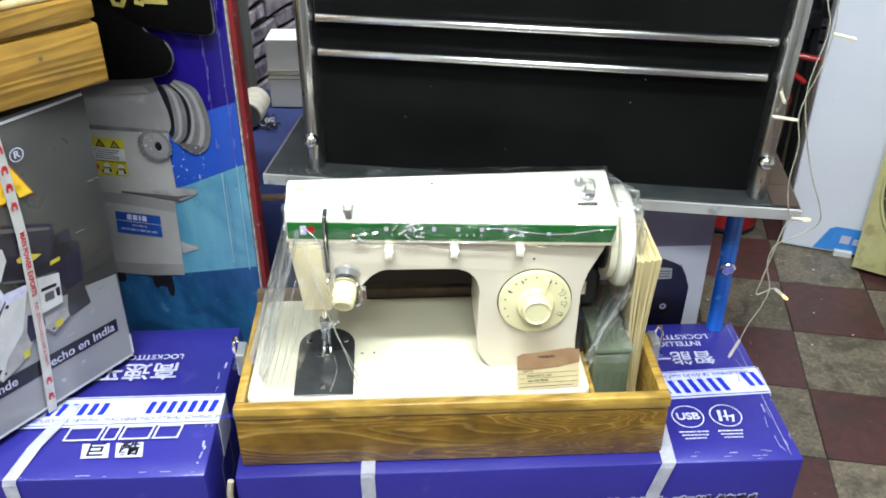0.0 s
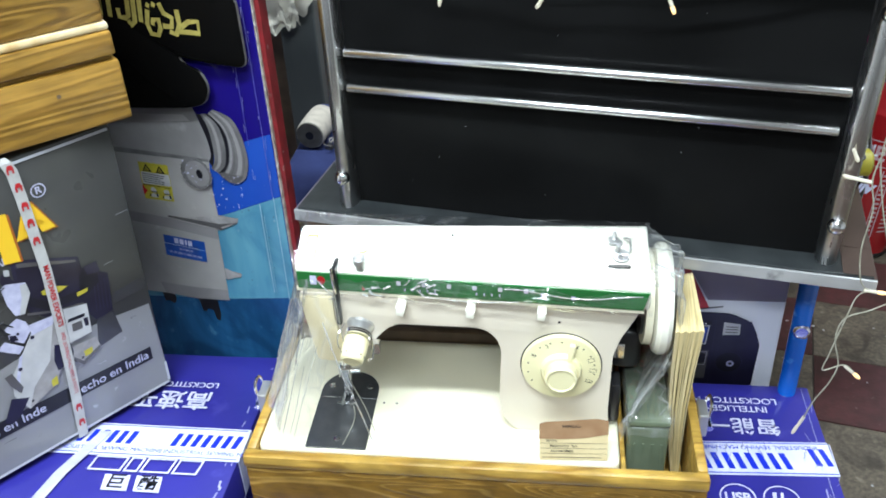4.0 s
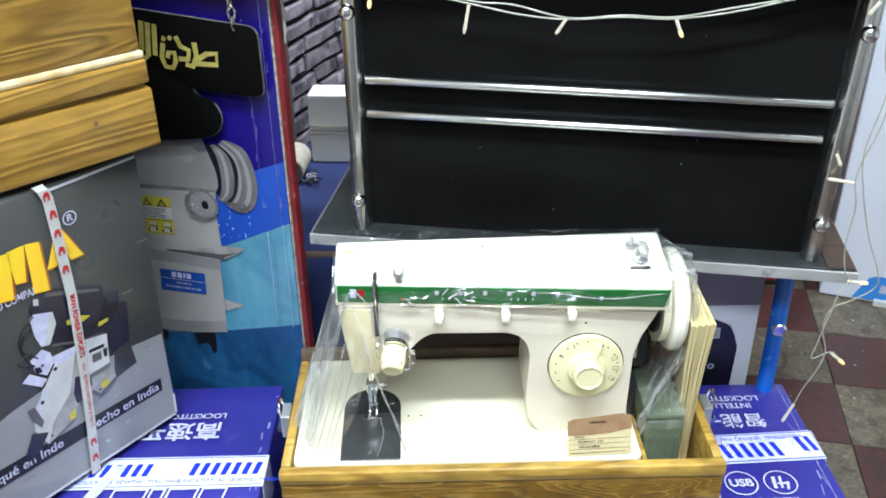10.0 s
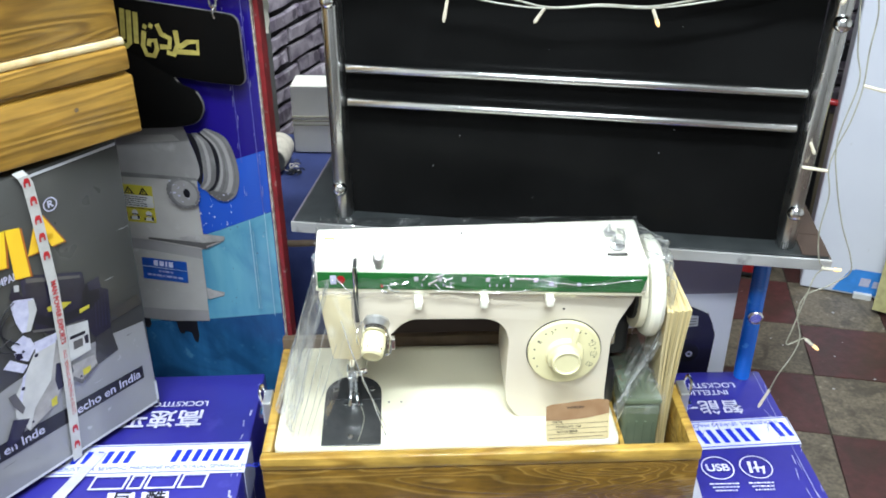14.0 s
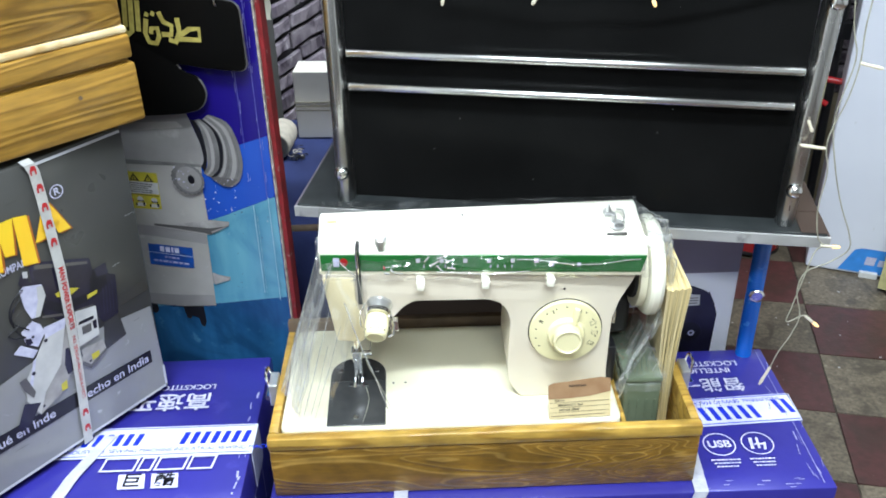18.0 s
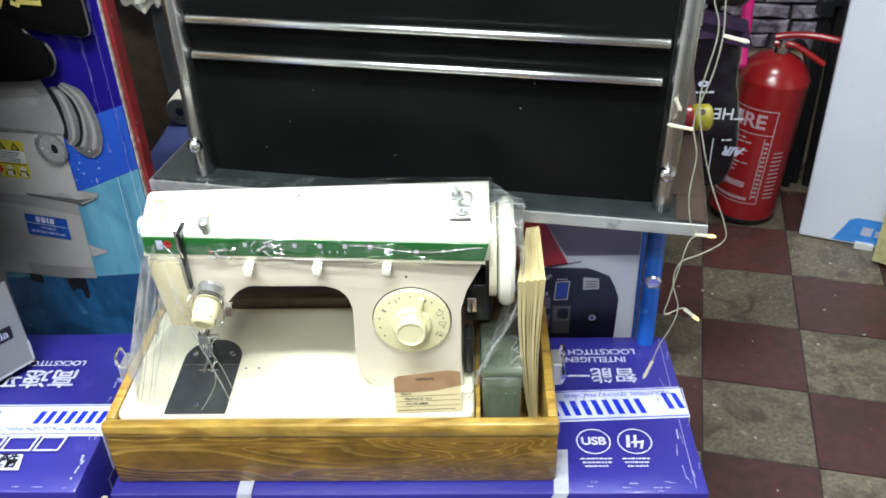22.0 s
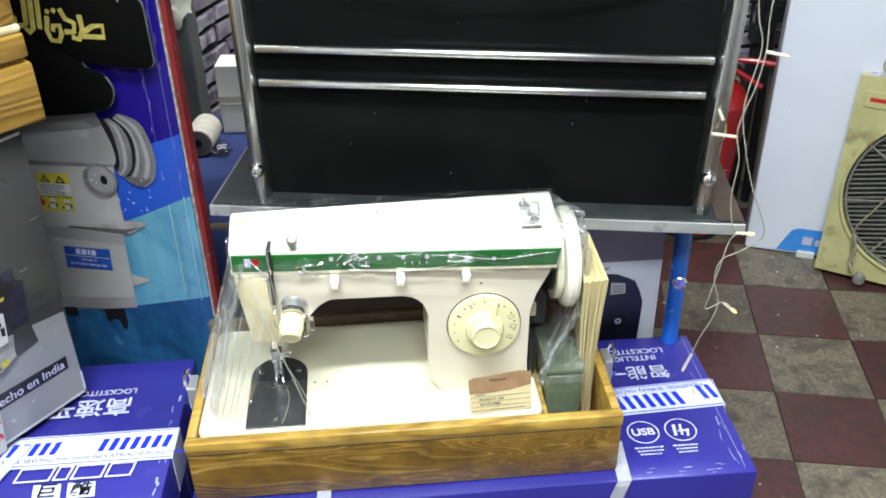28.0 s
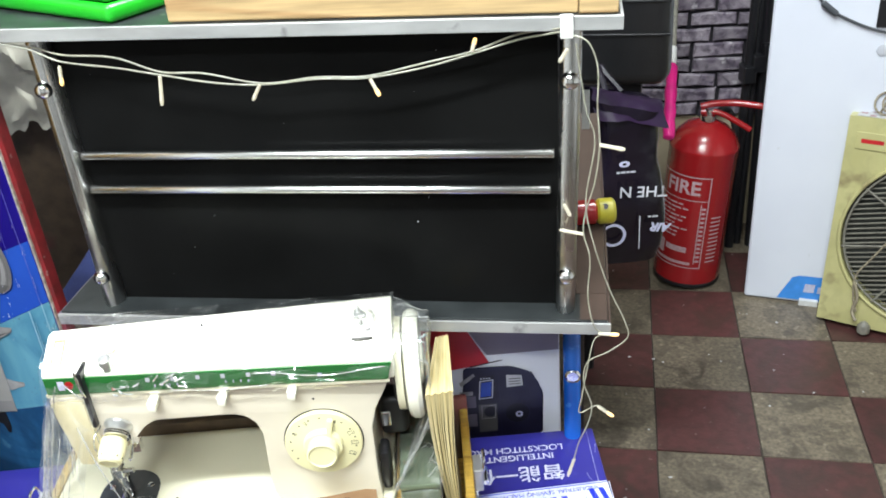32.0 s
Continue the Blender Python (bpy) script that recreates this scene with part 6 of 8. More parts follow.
part("band_marks", joined(*[bar(0.006 + 0.007 * k, 0.9055, 0.0011, 0.0026, MFACE, 0.0005) for k in range(5)], *[bar(0.072 + 0.007 * k, 0.9055, 0.0012, 0.0030, MFACE, 0.0005) for k in range(4)], bar(0.131, 0.9070, 0.004, 0.004, MFACE, 0.0005), bar(0.158, 0.9070, 0.0035, 0.004, MFACE, 0.0005)), WHITE_PRINT, machine)
part("band_badge", joined(bar(-0.083, 0.9065, 0.006, 0.010, MFACE, 0.0005)), WHITE_PRINT, machine)
part("band_badge", disc(-0.0725, 0.9118, 0.0040, MFACE, 0.0006, 14, ry=0.0046), RED_ENAMEL, machine, "red badge")
part("red_tick", flat([(-0.034, 0.9035), (-0.031, 0.9035), (-0.0335, 0.908)], MFACE, 0.0005), RED_PRINT, machine)
part("slot", prism([(-0.0605, 0.868), (-0.0565, 0.868), (-0.0565, 0.925), (-0.0605, 0.925)], 0.012, XZ, 0, 2, 0.7600), BLACK_PLASTIC, machine, "black take-up lever slot")
part("slot_top", box(-0.0605, 0.7600, 0.925, -0.0565, 0.782, 0.9300), BLACK_PLASTIC, machine)
auto_smooth(part("take_up_lever", tube([(-0.0585, 0.770, 0.88), (-0.0585, 0.757, 0.915), (-0.0585, 0.754, 0.936)], 0.0012, 6), CHROME, machine), 60)
for lx in (0.0025, 0.067, 0.1315):
    auto_smooth(part("stitch_lever", prism([(lx - 0.0042, 0.8885), (lx + 0.0030, 0.8870), (lx + 0.0046, 0.8960), (lx - 0.0036, 0.8975)], 0.016, XZ, 0.001, 2, 0.7500), CREAM_WHITE, machine, "ivory stitch lever"))
DIAL = face_pose((0.151, 0.766, 0.8245), (1, 0, 0), (0, 0, 1))
dial = auto_smooth(part("dial", lathe([(0.0375, 0), (0.0378, 0.003), (0.0368, 0.0052), (0.0180, 0.0068), (0.001, 0.0068)], DIAL, 48), YELLOWED, machine, "yellowed stitch dial"))
part("dial_ring", disc(0, 0, 0.0388, DIAL, 0.0003, 48, 0.0374), BLACK_PRINT, dial)
auto_smooth(part("dial_collar", lathe([(0.0196, 0.0068), (0.0192, 0.0105), (0.0180, 0.0120), (0.001, 0.0120)], DIAL, 40), YELLOWED, dial))
auto_smooth(part("dial_knob", lathe([(0.0148, 0.0121), (0.0151, 0.0225), (0.0138, 0.0242), (0.0128, 0.0242), (0.0118, 0.0230), (0.001, 0.0228)], DIAL, 40), YELLOWED, dial))
auto_smooth(part("dial_pointer", box(0.003, 0.012, 0.007, 0.0085, 0.033, 0.0125, DIAL @ pose(0, 0, 0, 0, 0, -8), 0.001), YELLOWED, dial))
ticks = []
for k, a in enumerate(range(-30, 215, 20)):
    r = 0.0315
    ticks.append(disc(r * math.cos(radians(a)), r * math.sin(radians(a)), 0.0009, DIAL, 0.0058, 8))
part("dial_dots", joined(*ticks), BLACK_PRINT, dial)
for s, a in (("4", 62), ("3", 118), ("8", 150)):
    part("dial_number", words(s, 0.0062, DIAL @ pose(0.0295 * math.cos(radians(a)), 0.0295 * math.sin(radians(a)), 0, 0, 0, a - 90), 0.0061), BLACK_PRINT, dial)
for k, a in enumerate((22, -2, -28)):
    part("dial_sign", outline([(0.027, -0.002), (0.033, -0.0015), (0.033, 0.002), (0.027, 0.0022)], 0.0004, DIAL @ pose(0, 0, 0, 0, 0, a), 0.0061), BLACK_PRINT, dial)
part("screw", disc(0.148, 0.8755, 0.0012, face_pose((0, 0.766, 0), (1, 0, 0), (0, 0, 1)), 0.0006, 10), BLACK_PRINT, machine)
# tension dial on its chrome seat
ta, tb = Vector((-0.0405, 0.766, 0.861)), Vector((-0.0440, 0.7355, 0.8460))
td = (tb - ta).normalized()
auto_smooth(part("tension_seat", lathe([(0.0138, -0.002), (0.0138, 0.0008), (0.0120, 0.003), (0.010, 0.006)], along(ta - td * 0.002, tb)[0], 32), NICKEL, machine, "chrome tension seat"))
for k in range(3):
    auto_smooth(part("tension_disc", lathe([(0.0122, 0), (0.0126, 0.0008), (0.0100, 0.0018)], along(ta + td * (0.005 + 0.0022 * k), tb)[0], 28), CHROME, machine))
tk = auto_smooth(part("tension_knob", lathe([(0.0105, 0), (0.0122, 0.002), (0.0122, 0.014), (0.0108, 0.0225), (0.0088, 0.0245), (0.0076, 0.0235), (0.001, 0.0235)], along(ta + td * 0.012, tb)[0], 32), YELLOWED, machine, "yellowed tension knob"))
for k in range(10):
    a = 2 * math.pi * k / 10
    mm = along(ta + td * 0.012, tb)[0]
    part("knob_mark", box(-0.0008, -0.0007, -0.0002, 0.0008, 0.0007, 0.0002, mm @ Matrix.Rotation(a, 4, "Z") @ pose(0.01165, 0, 0.0185, 0, 83, 0)), BLACK_PRINT, tk)
part("thread_guide", tube([(-0.030, 0.765, 0.853), (-0.026, 0.752, 0.850), (-0.027, 0.745, 0.842), (-0.031, 0.748, 0.836)], 0.0015, 6), CHROME, machine)
part("guide_plate", box(-0.030, 0.757, 0.836, -0.0215, 0.766, 0.848, bevel=0.001), CHROME, machine)
part("check_spring", tube([(-0.054, 0.762, 0.868), (-0.059, 0.752, 0.862), (-0.058, 0.746, 0.852), (-0.053, 0.748, 0.848)], 0.0007, 6), CHROME, machine)
auto_smooth(part("face_plate", prism(rounded([(-0.0945, 0.8975), (-0.0930, 0.880), (-0.0852, 0.8215), (-0.0590, 0.8195), (-0.0560, 0.834), (-0.0630, 0.868), (-0.0635, 0.8970)], 0.003, 3), 0.004, XZ, 0.001, 2, 0.7632), CREAM_YELLOW, machine, "yellowed face plate"), 40)
# bobbin winder and spool pins on the cover
auto_smooth(part("bobbin_winder", lathe([(0.0045, 0), (0.0045, 0.007), (0.0062, 0.008), (0.0062, 0.014), (0.0045, 0.0155), (0.001, 0.0155)], pose(-0.035, 0.772, 0.9250, 12), 20), NICKEL, machine, "chrome bobbin winder"))
part("cover_screw", lathe([(0.0050, 0), (0.0045, 0.0012), (0.001, 0.0014)], pose(-0.036, 0.790, 0.9352, 23), 16), YELLOWED, machine)
part("cover_hole", lathe([(0.0015, 0), (0.0013, 0.0006), (0.0005, 0.0006)], pose(0.047, 0.8095, 0.9400, 20), 12), FAN_DARK, machine)
part("cover_slot", joined(*[box(x, 0.777, 0.0, x + 0.0013, 0.800, 0.0010, Matrix.Translation((0, 0, 0.5353)) @ Matrix(((1, 0, 0, 0), (0, 1, 0, 0), (0, 0.508, 1, 0), (0, 0, 0, 1)))) for x in (-0.0895, -0.0805)], box(-0.0895, 0.7993, 0, -0.0792, 0.8007, 0.0010, Matrix.Translation((0, 0, 0.5353)) @ Matrix(((1, 0, 0, 0), (0, 1, 0, 0), (0, 0.508, 1, 0), (0, 0, 0, 1))))), OCHRE, machine)
for k, (sx, sy) in enumerate(((0.196, 0.812), (0.199, 0.797))):
    auto_smooth(part("spool_pin", lathe([(0.0050, 0), (0.0048, 0.0015), (0.0022, 0.002), (0.0020, 0.010), (0.001, 0.011)], pose(sx, sy, 0.9241 + 0.27 * (sy - 0.7652), 12), 16), NICKEL, machine))
part("spool_cap", box(0.1915, 0.8045, 0.9350, 0.2035, 0.8105, 0.9385, bevel=0.0008), NICKEL, machine)
part("spool_base", lathe([(0.0085, 0), (0.0080, 0.0016), (0.001, 0.0018)], pose(0.202, 0.793, 0.9317, 14), 20), NICKEL, machine)
part("cover_catch", box(0.190, 0.7785, 0.9275, 0.210, 0.7815, 0.9305, bevel=0.0006), GUNMETAL, machine)
# flat dark disc painted as the shade by the winder hook
part("winder_shade_disc", disc(0.002, -0.0028, 0.0052, pose(0.202, 0.793, 0.9317, 14), 0.0023, 20, 0, ry=0.0032), GUNMETAL, machine)
part("pin_wire", tube([(0.205, 0.812, 0.940), (0.210, 0.807, 0.941), (0.2105, 0.798, 0.938), (0.208, 0.792, 0.936)], 0.001, 6), NICKEL, machine)
# handwheel on the right-hand end
WX = Matrix(((0, 0, 1, 0), (1, 0, 0, 0), (0, 1, 0, 0), (0, 0, 0, 1)))
auto_smooth(part("belt_groove", lathe([(0.034, 0.0), (0.034, 0.010)], Matrix.Translation((0.2235, 0.812, 0.872)) @ WX, 40), RUBBER, machine, "black belt groove"))
auto_smooth(part("handwheel", lathe([(0.044, 0.0), (0.051, 0.002), (0.0540, 0.006), (0.0540, 0.012), (0.051, 0.0160), (0.042, 0.0165), (0.034, 0.014), (0.022, 0.014), (0.020, 0.018), (0.016, 0.0190), (0.001, 0.0190)], Matrix.Translation((0.2345, 0.815, 0.871)) @ WX, 56), CREAM_WHITE, machine, "ivory handwheel"))
auto_smooth(part("wheel_cover", lathe([(0.046, 0.0), (0.0465, 0.0070)], Matrix.Translation((0.2265, 0.815, 0.873)) @ WX, 48), CREAM, machine))
auto_smooth(part("motor", box(0.2015, 0.812, 0.782, 0.231, 0.868, 0.832, bevel=0.008, segments=3), BLACK_PLASTIC, machine, "black motor behind the pillar"))
part("motor_plate", box(0.204, 0.8075, 0.800, 0.214, 0.8115, 0.818, bevel=0.001), CHROME, machine)
auto_smooth(part("switch_box", box(0.2005, 0.776, 0.744, 0.210, 0.800, 0.792, bevel=0.003), BLACK_PLASTIC, machine))
# needle plate, slide, feed and presser
np_pts = [(-0.101, 0.7265), (-0.039, 0.7265), (-0.0405, 0.812)] + [(-0.0715 + 0.031 * math.cos(a), 0.812 + 0.031 * math.sin(a)) for a in [math.pi * i / 14 for i in range(1, 14)]] + [(-0.1025, 0.812)]
plate_ob = auto_smooth(part("needle_plate", prism(np_pts, 0.0012, None, 0.0003, 1, BED_Z + 0.0004), STEEL_DARK, machine, "dark polished steel needle plate"))
part("plate_joint", box(-0.1015, 0.7995, BED_Z + 0.0018, -0.0410, 0.8003, BED_Z + 0.0021), CHROME, plate_ob)
part("plate_tab", box(-0.081, 0.7895, BED_Z + 0.0019, -0.060, 0.7920, BED_Z + 0.0032, bevel=0.0004), CHROME, plate_ob)
for sx, sy in ((-0.092, 0.818), (-0.051, 0.818), (-0.071, 0.739)):
    part("plate_screw", lathe([(0.0034, 0), (0.0030, 0.0009), (0.001, 0.0010)], pose(sx, sy, BED_Z + 0.0018), 14), CHROME, plate_ob)
part("bed_hole", joined(*[lathe([(0.0013, 0), (0.0010, 0.0003)], pose(x, 0.796, BED_Z + 0.0003), 10) for x in (-0.032, -0.0185)]), BLACK_PLASTIC, machine)
auto_smooth(part("presser_bar", rod((-0.070, 0.806, 0.768), (-0.070, 0.806, 0.822), 0.0032, 14), CHROME, machine))
auto_smooth(part("needle_bar", rod((-0.070, 0.797, 0.776), (-0.070, 0.797, 0.824), 0.0030, 14), CHROME, machine))
part("needle_clamp", box(-0.0755, 0.791, 0.774, -0.0640, 0.803, 0.785, bevel=0.001), CHROME, machine)
part("clamp_screw", rod((-0.064, 0.797, 0.7795), (-0.054, 0.797, 0.7795), 0.0026, 12), CHROME, machine)
part("needle", rod((-0.070, 0.797, 0.741), (-0.070, 0.797, 0.774), 0.0006, 8), CHROME, machine)
for dx in (-0.0042, 0.0042):
    part("presser_toe", prism([(0.786, 0.7405), (0.806, 0.7395), (0.806, 0.744), (0.793, 0.743)], 0.003, Matrix(((0, 0, 1, 0), (1, 0, 0, 0), (0, 1, 0, 0), (0, 0, 0, 1))), 0.0004, 1, -0.0715 + dx), CHROME, machine)
part("presser_shank", box(-0.0755, 0.8015, 0.744, -0.0655, 0.810, 0.768, bevel=0.001), CHROME, machine)
part("thread", tube([(-0.0585, 0.756, 0.905), (-0.054, 0.748, 0.868), (-0.050, 0.745, 0.83), (-0.058, 0.770, 0.79), (-0.045, 0.765, 0.76), (-0.034, 0.752, BED_Z + 0.002)], 0.0004, 5), CABLE, machine)
part("thread", tube([(-0.062, 0.785, BED_Z + 0.004), (-0.058, 0.768, BED_Z + 0.003), (-0.060, 0.745, BED_Z + 0.003), (-0.063, 0.730, BED_Z + 0.003)], 0.0004, 5), CABLE, machine)

# inspection card leaning on the pillar
card = thing("inspection_card", "small torn inspection card in aged paper, leaning on machine pillar", "card", (0.165, 0.728, BED_Z))
CP = face_pose((0.133, 0.7262, BED_Z + 0.0008), (1, 0.03, 0.02), (0, 0.32, 1)) @ Matrix.Diagonal((0.95, 0.78, 1, 1))
part("sheet", prism([(0, 0), (0.068, 0), (0.069, 0.036), (0.0, 0.036)], 0.0005, CP), PAPER, card)
part("header", prism([(-0.0005, 0.0290), (0.020, 0.0285), (0.045, 0.0300), (0.069, 0.0355), (0.069, 0.0535), (0.058, 0.0560), (0.040, 0.0545), (0.022, 0.0525), (0.006, 0.0515), (0.0, 0.0485)], 0.0005, CP, start=0.0006), PAPER_BROWN, card, "browned torn header strip")
part("card_lettering", words("INSPEÇÃO", 0.0040, at2(CP, 0.032, 0.0460), 0.0016, bold=0.0001), BLACK_PRINT, card)
for k, s in enumerate(("DATA", "PRODUTO  2x3", "NO DE SÉRIE")):
    bmw = words(s, 0.0040, at2(CP, 0.0060 + 0.0015 * len(s), 0.0262 - 0.0070 * k), 0.0010, bold=0.0001)
    part("card_lettering", bmw, BLACK_PRINT, card)
for k in range(3):
    part("card_rule", bar(0.001, 0.0228 - 0.0070 * k, 0.066, 0.0005, CP, 0.0010), BLACK_PRINT, card)
part("card_rule", bar(0.002, 0.0035, 0.060, 0.0008, CP, 0.0010), BLACK_PRINT, card)


# things standing in the base's side compartment
tin = thing("accessory_box", "olive green plastic accessory box standing in the base", "box", (0.240, 0.82, 0.6585))
auto_smooth(part("body", box(0.2185, 0.757, 0.6590, 0.2585, 0.880, 0.756, bevel=0.004, segments=3), GREEN_TIN, tin))
auto_smooth(part("lid", box(0.2178, 0.7563, 0.7562, 0.2592, 0.8807, 0.764, bevel=0.003, segments=2), GREEN_TIN, tin))
for k in range(4):
    part("rib", box(0.224 + 0.009 * k, 0.7560, 0.672, 0.226 + 0.009 * k, 0.7568, 0.735), GREEN_TIN, tin)
booklet = thing("booklet", "yellowed instruction booklet with fanned pages standing in the base", "booklet", (0.275, 0.83, 0.6587))


def leaf(f, thick, bend=0.0):
    """One page of the fan: upright at the foot, spread out at the top."""
    bm = bmesh.new()
    layers = []
    for side in (0, 1):
        grid = []
        for i in range(5):
            v = i / 4
            row = []
            for j in range(4):
                u = j / 3
                foot = Vector((0.2705 + 0.0075 * f, 0.790 + 0.082 * u, 0.6595))
                head = Vector((0.2530 + 0.0255 * f + (0.0125 - 0.013 * f) * u, 0.7640 + 0.004 * f + 0.088 * u, 0.8690 + 0.004 * u + 0.001 * math.sin(f * 23)))
                p = foot.lerp(head, v)
                p.x += bend * math.sin(math.pi * v) * (1 - u) - 0.004 * math.sin(math.pi * v)
                p.x += thick * side * (0.62 + 0.85 * v)
                row.append(bm.verts.new(p))
            grid.append(row)
        layers.append(grid)
    a, b = layers
    for i in range(4):
        for j in range(3):
            bm.faces.new((a[i][j], a[i][j + 1], a[i + 1][j + 1], a[i + 1][j]))
            bm.faces.new((b[i][j], b[i + 1][j], b[i + 1][j + 1], b[i][j + 1]))
    ring = lambda g: [g[0][j] for j in range(4)] + [g[i][3] for i in range(1, 5)] + [g[4][j] for j in (2, 1, 0)] + [g[i][0] for i in (3, 2, 1)]
    ra_, rb_ = ring(a), ring(b)
    for i in range(len(ra_)):
        k = (i + 1) % len(ra_)
        bm.faces.new((ra_[i], ra_[k], rb_[k], rb_[i]))
    return bm


for k in range(24):
    auto_smooth(part("leaf", leaf(k / 23, 0.0008 + 0.0003 * (k % 4 == 0), 0.0010 * math.sin(k * 1.7)), PAGES if k not in (0, 1, 23) else PAPER, booklet, "soft cream cover" if k == 0 else ""), 40)

# ---- clear film over the machine ----
film = thing("plastic_cover", "clear crinkled plastic film draped over the sewing machine", "plastic cover", (0.05, 0.80, 0.80))


def sheet(f, nu, nv):
    bm = bmesh.new()
    g = [[bm.verts.new(f(i / nu, j / nv)) for j in range(nv + 1)] for i in range(nu + 1)]
    for i in range(nu):
        for j in range(nv):
            bm.faces.new((g[i][j], g[i + 1][j], g[i + 1][j + 1], g[i][j + 1]))
    return bm


def crinkle(p, k, s):
    return p + noise.noise_vector(p * s) * k + noise.noise_vector(p * s * 2.7) * (k * 0.4)


def pleat(u, k):
    return math.sin(u * 12 + k) * 0.62 + math.sin(u * 29 + 2 * k) * 0.28 + math.sin(u * 61 + k) * 0.10


def left_fold(u, v):
    a = Vector((-0.084 - 0.016 * math.sin(math.pi * min(1, u * 1.1)), 0.760 + 0.085 * u, 0.915 - 0.004 * u))
    b = Vector((-0.116 - 0.032 * math.sin(math.pi * min(1, 0.20 + u * 0.7)), 0.7335 + 0.15 * u, BED_Z + 0.004))
    p = a.lerp(b, v)
    fold = pleat(u, 0.4) * 0.0062 * (0.25 + v)
    return crinkle(p + Vector((fold, fold * 0.6, 0)), 0.0012 + 0.0012 * v, 30)


def right_fold(u, v):
    a = Vector((0.227, 0.762 + 0.075 * u, 0.9235 + 0.014 * u))
    m1 = Vector((0.258 + 0.004 * u, 0.764 + 0.09 * u, 0.905 + 0.018 * math.sin(math.pi * u)))
    b = Vector((0.257, 0.775 + 0.08 * u, 0.83))
    c = Vector((0.205 + 0.03 * u, 0.735 + 0.12 * u, BED_Z + 0.010))
    p = a.lerp(m1, v * 3) if v < 1 / 3 else (m1.lerp(b, v * 3 - 1) if v < 2 / 3 else b.lerp(c, v * 3 - 2))
    p.x = min(p.x, 0.2640)
    fold = math.sin(u * 22 + v * 5) * 0.003 * v
    return crinkle(p + Vector((fold, fold, 0)), 0.0026, 40)


def over_top(u, v):
    x = -0.100 + 0.33 * u
    dz = 0.004 * (1 - u)
    wv = 0.0035 * math.sin(x * 21 + 0.6) + 0.0016 * math.sin(x * 67)
    prof = [(0.840, 0.9400 + dz), (0.80, 0.9355 + dz), (0.7660, 0.9270 + dz), (0.7560, 0.9150 + wv), (0.7525, 0.9050 + wv), (0.7545, 0.893)]
    k = v * (len(prof) - 1)
    i = min(int(k), len(prof) - 2)
    y, z = [prof[i][q] + (prof[i + 1][q] - prof[i][q]) * (k - i) for q in (0, 1)]
    wave = 0.0012 * math.sin(x * 60 + v * 4) + 0.0008 * math.sin(x * 170)
    return Vector((x, y + 0.0115 * (1 - u) * (1 if v > 0.3 else v / 0.3) - abs(wave), z + abs(wave) * 0.6))


def front_fold(u, v):
    a = Vector((-0.099 + 0.050 * u, 0.7655 - 0.004 * u, 0.902 - 0.002 * u))
    b = Vector((-0.142 + 0.042 * u, 0.7330 + 0.004 * u, BED_Z + 0.004))
    p = a.lerp(b, v)
    p.y -= 0.014 * math.sin(math.pi * min(1.0, v * 1.1)) * (0.3 + 0.7 * u)
    fold = pleat(u, 1.9) * 0.0034 * v
    return crinkle(p + Vector((fold * 0.4, fold, 0)), 0.0010 + 0.0010 * v, 30)


auto_smooth(part("front_film", sheet(front_fold, 30, 34), FILM_LIGHT, film), 45)
auto_smooth(part("side_film", sheet(left_fold, 40, 36), FILM, film), 50)
auto_smooth(part("wheel_film", sheet(right_fold, 32, 44), FILM, film), 50)
auto_smooth(part("top_film", sheet(over_top, 60, 20), FILM_BAND, film), 70)


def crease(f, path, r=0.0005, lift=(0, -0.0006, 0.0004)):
    """A whitish tube along a fold of a film sheet, drawn for its bright glint."""
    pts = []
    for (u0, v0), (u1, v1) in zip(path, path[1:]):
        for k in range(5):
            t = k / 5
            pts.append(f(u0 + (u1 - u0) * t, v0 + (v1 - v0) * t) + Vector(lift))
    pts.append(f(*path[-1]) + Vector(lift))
    auto_smooth(part("crease_glint", tube(pts, r, 5), CREASE_GLINT, film), 60)


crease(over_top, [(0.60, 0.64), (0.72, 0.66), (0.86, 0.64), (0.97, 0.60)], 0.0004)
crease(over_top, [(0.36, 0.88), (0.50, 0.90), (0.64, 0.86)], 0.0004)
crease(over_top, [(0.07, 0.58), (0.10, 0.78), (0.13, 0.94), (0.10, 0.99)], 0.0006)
for k in range(16):   # whitish tubes drawn as crumpled glints near the lever
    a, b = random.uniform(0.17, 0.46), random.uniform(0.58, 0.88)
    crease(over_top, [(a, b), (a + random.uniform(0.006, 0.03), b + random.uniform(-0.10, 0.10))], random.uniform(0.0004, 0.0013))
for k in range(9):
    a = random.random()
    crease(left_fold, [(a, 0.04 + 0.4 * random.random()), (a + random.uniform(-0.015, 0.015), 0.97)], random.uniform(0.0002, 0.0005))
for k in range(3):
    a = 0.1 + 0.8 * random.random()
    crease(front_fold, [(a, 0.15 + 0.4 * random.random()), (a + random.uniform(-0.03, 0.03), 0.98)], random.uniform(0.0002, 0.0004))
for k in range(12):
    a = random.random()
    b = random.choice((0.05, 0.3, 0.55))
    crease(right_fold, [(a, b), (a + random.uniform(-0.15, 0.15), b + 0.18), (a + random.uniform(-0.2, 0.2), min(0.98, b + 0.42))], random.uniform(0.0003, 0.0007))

# whitish tube for the bright streak on a taut fold
auto_smooth(part("crease_glint", tube([(-0.074, 0.757, 0.872), (-0.062, 0.748, 0.830), (-0.048, 0.742, 0.790), (-0.034, 0.738, BED_Z + 0.003)], 0.0007, 5), CREASE_GLINT, film), 60)


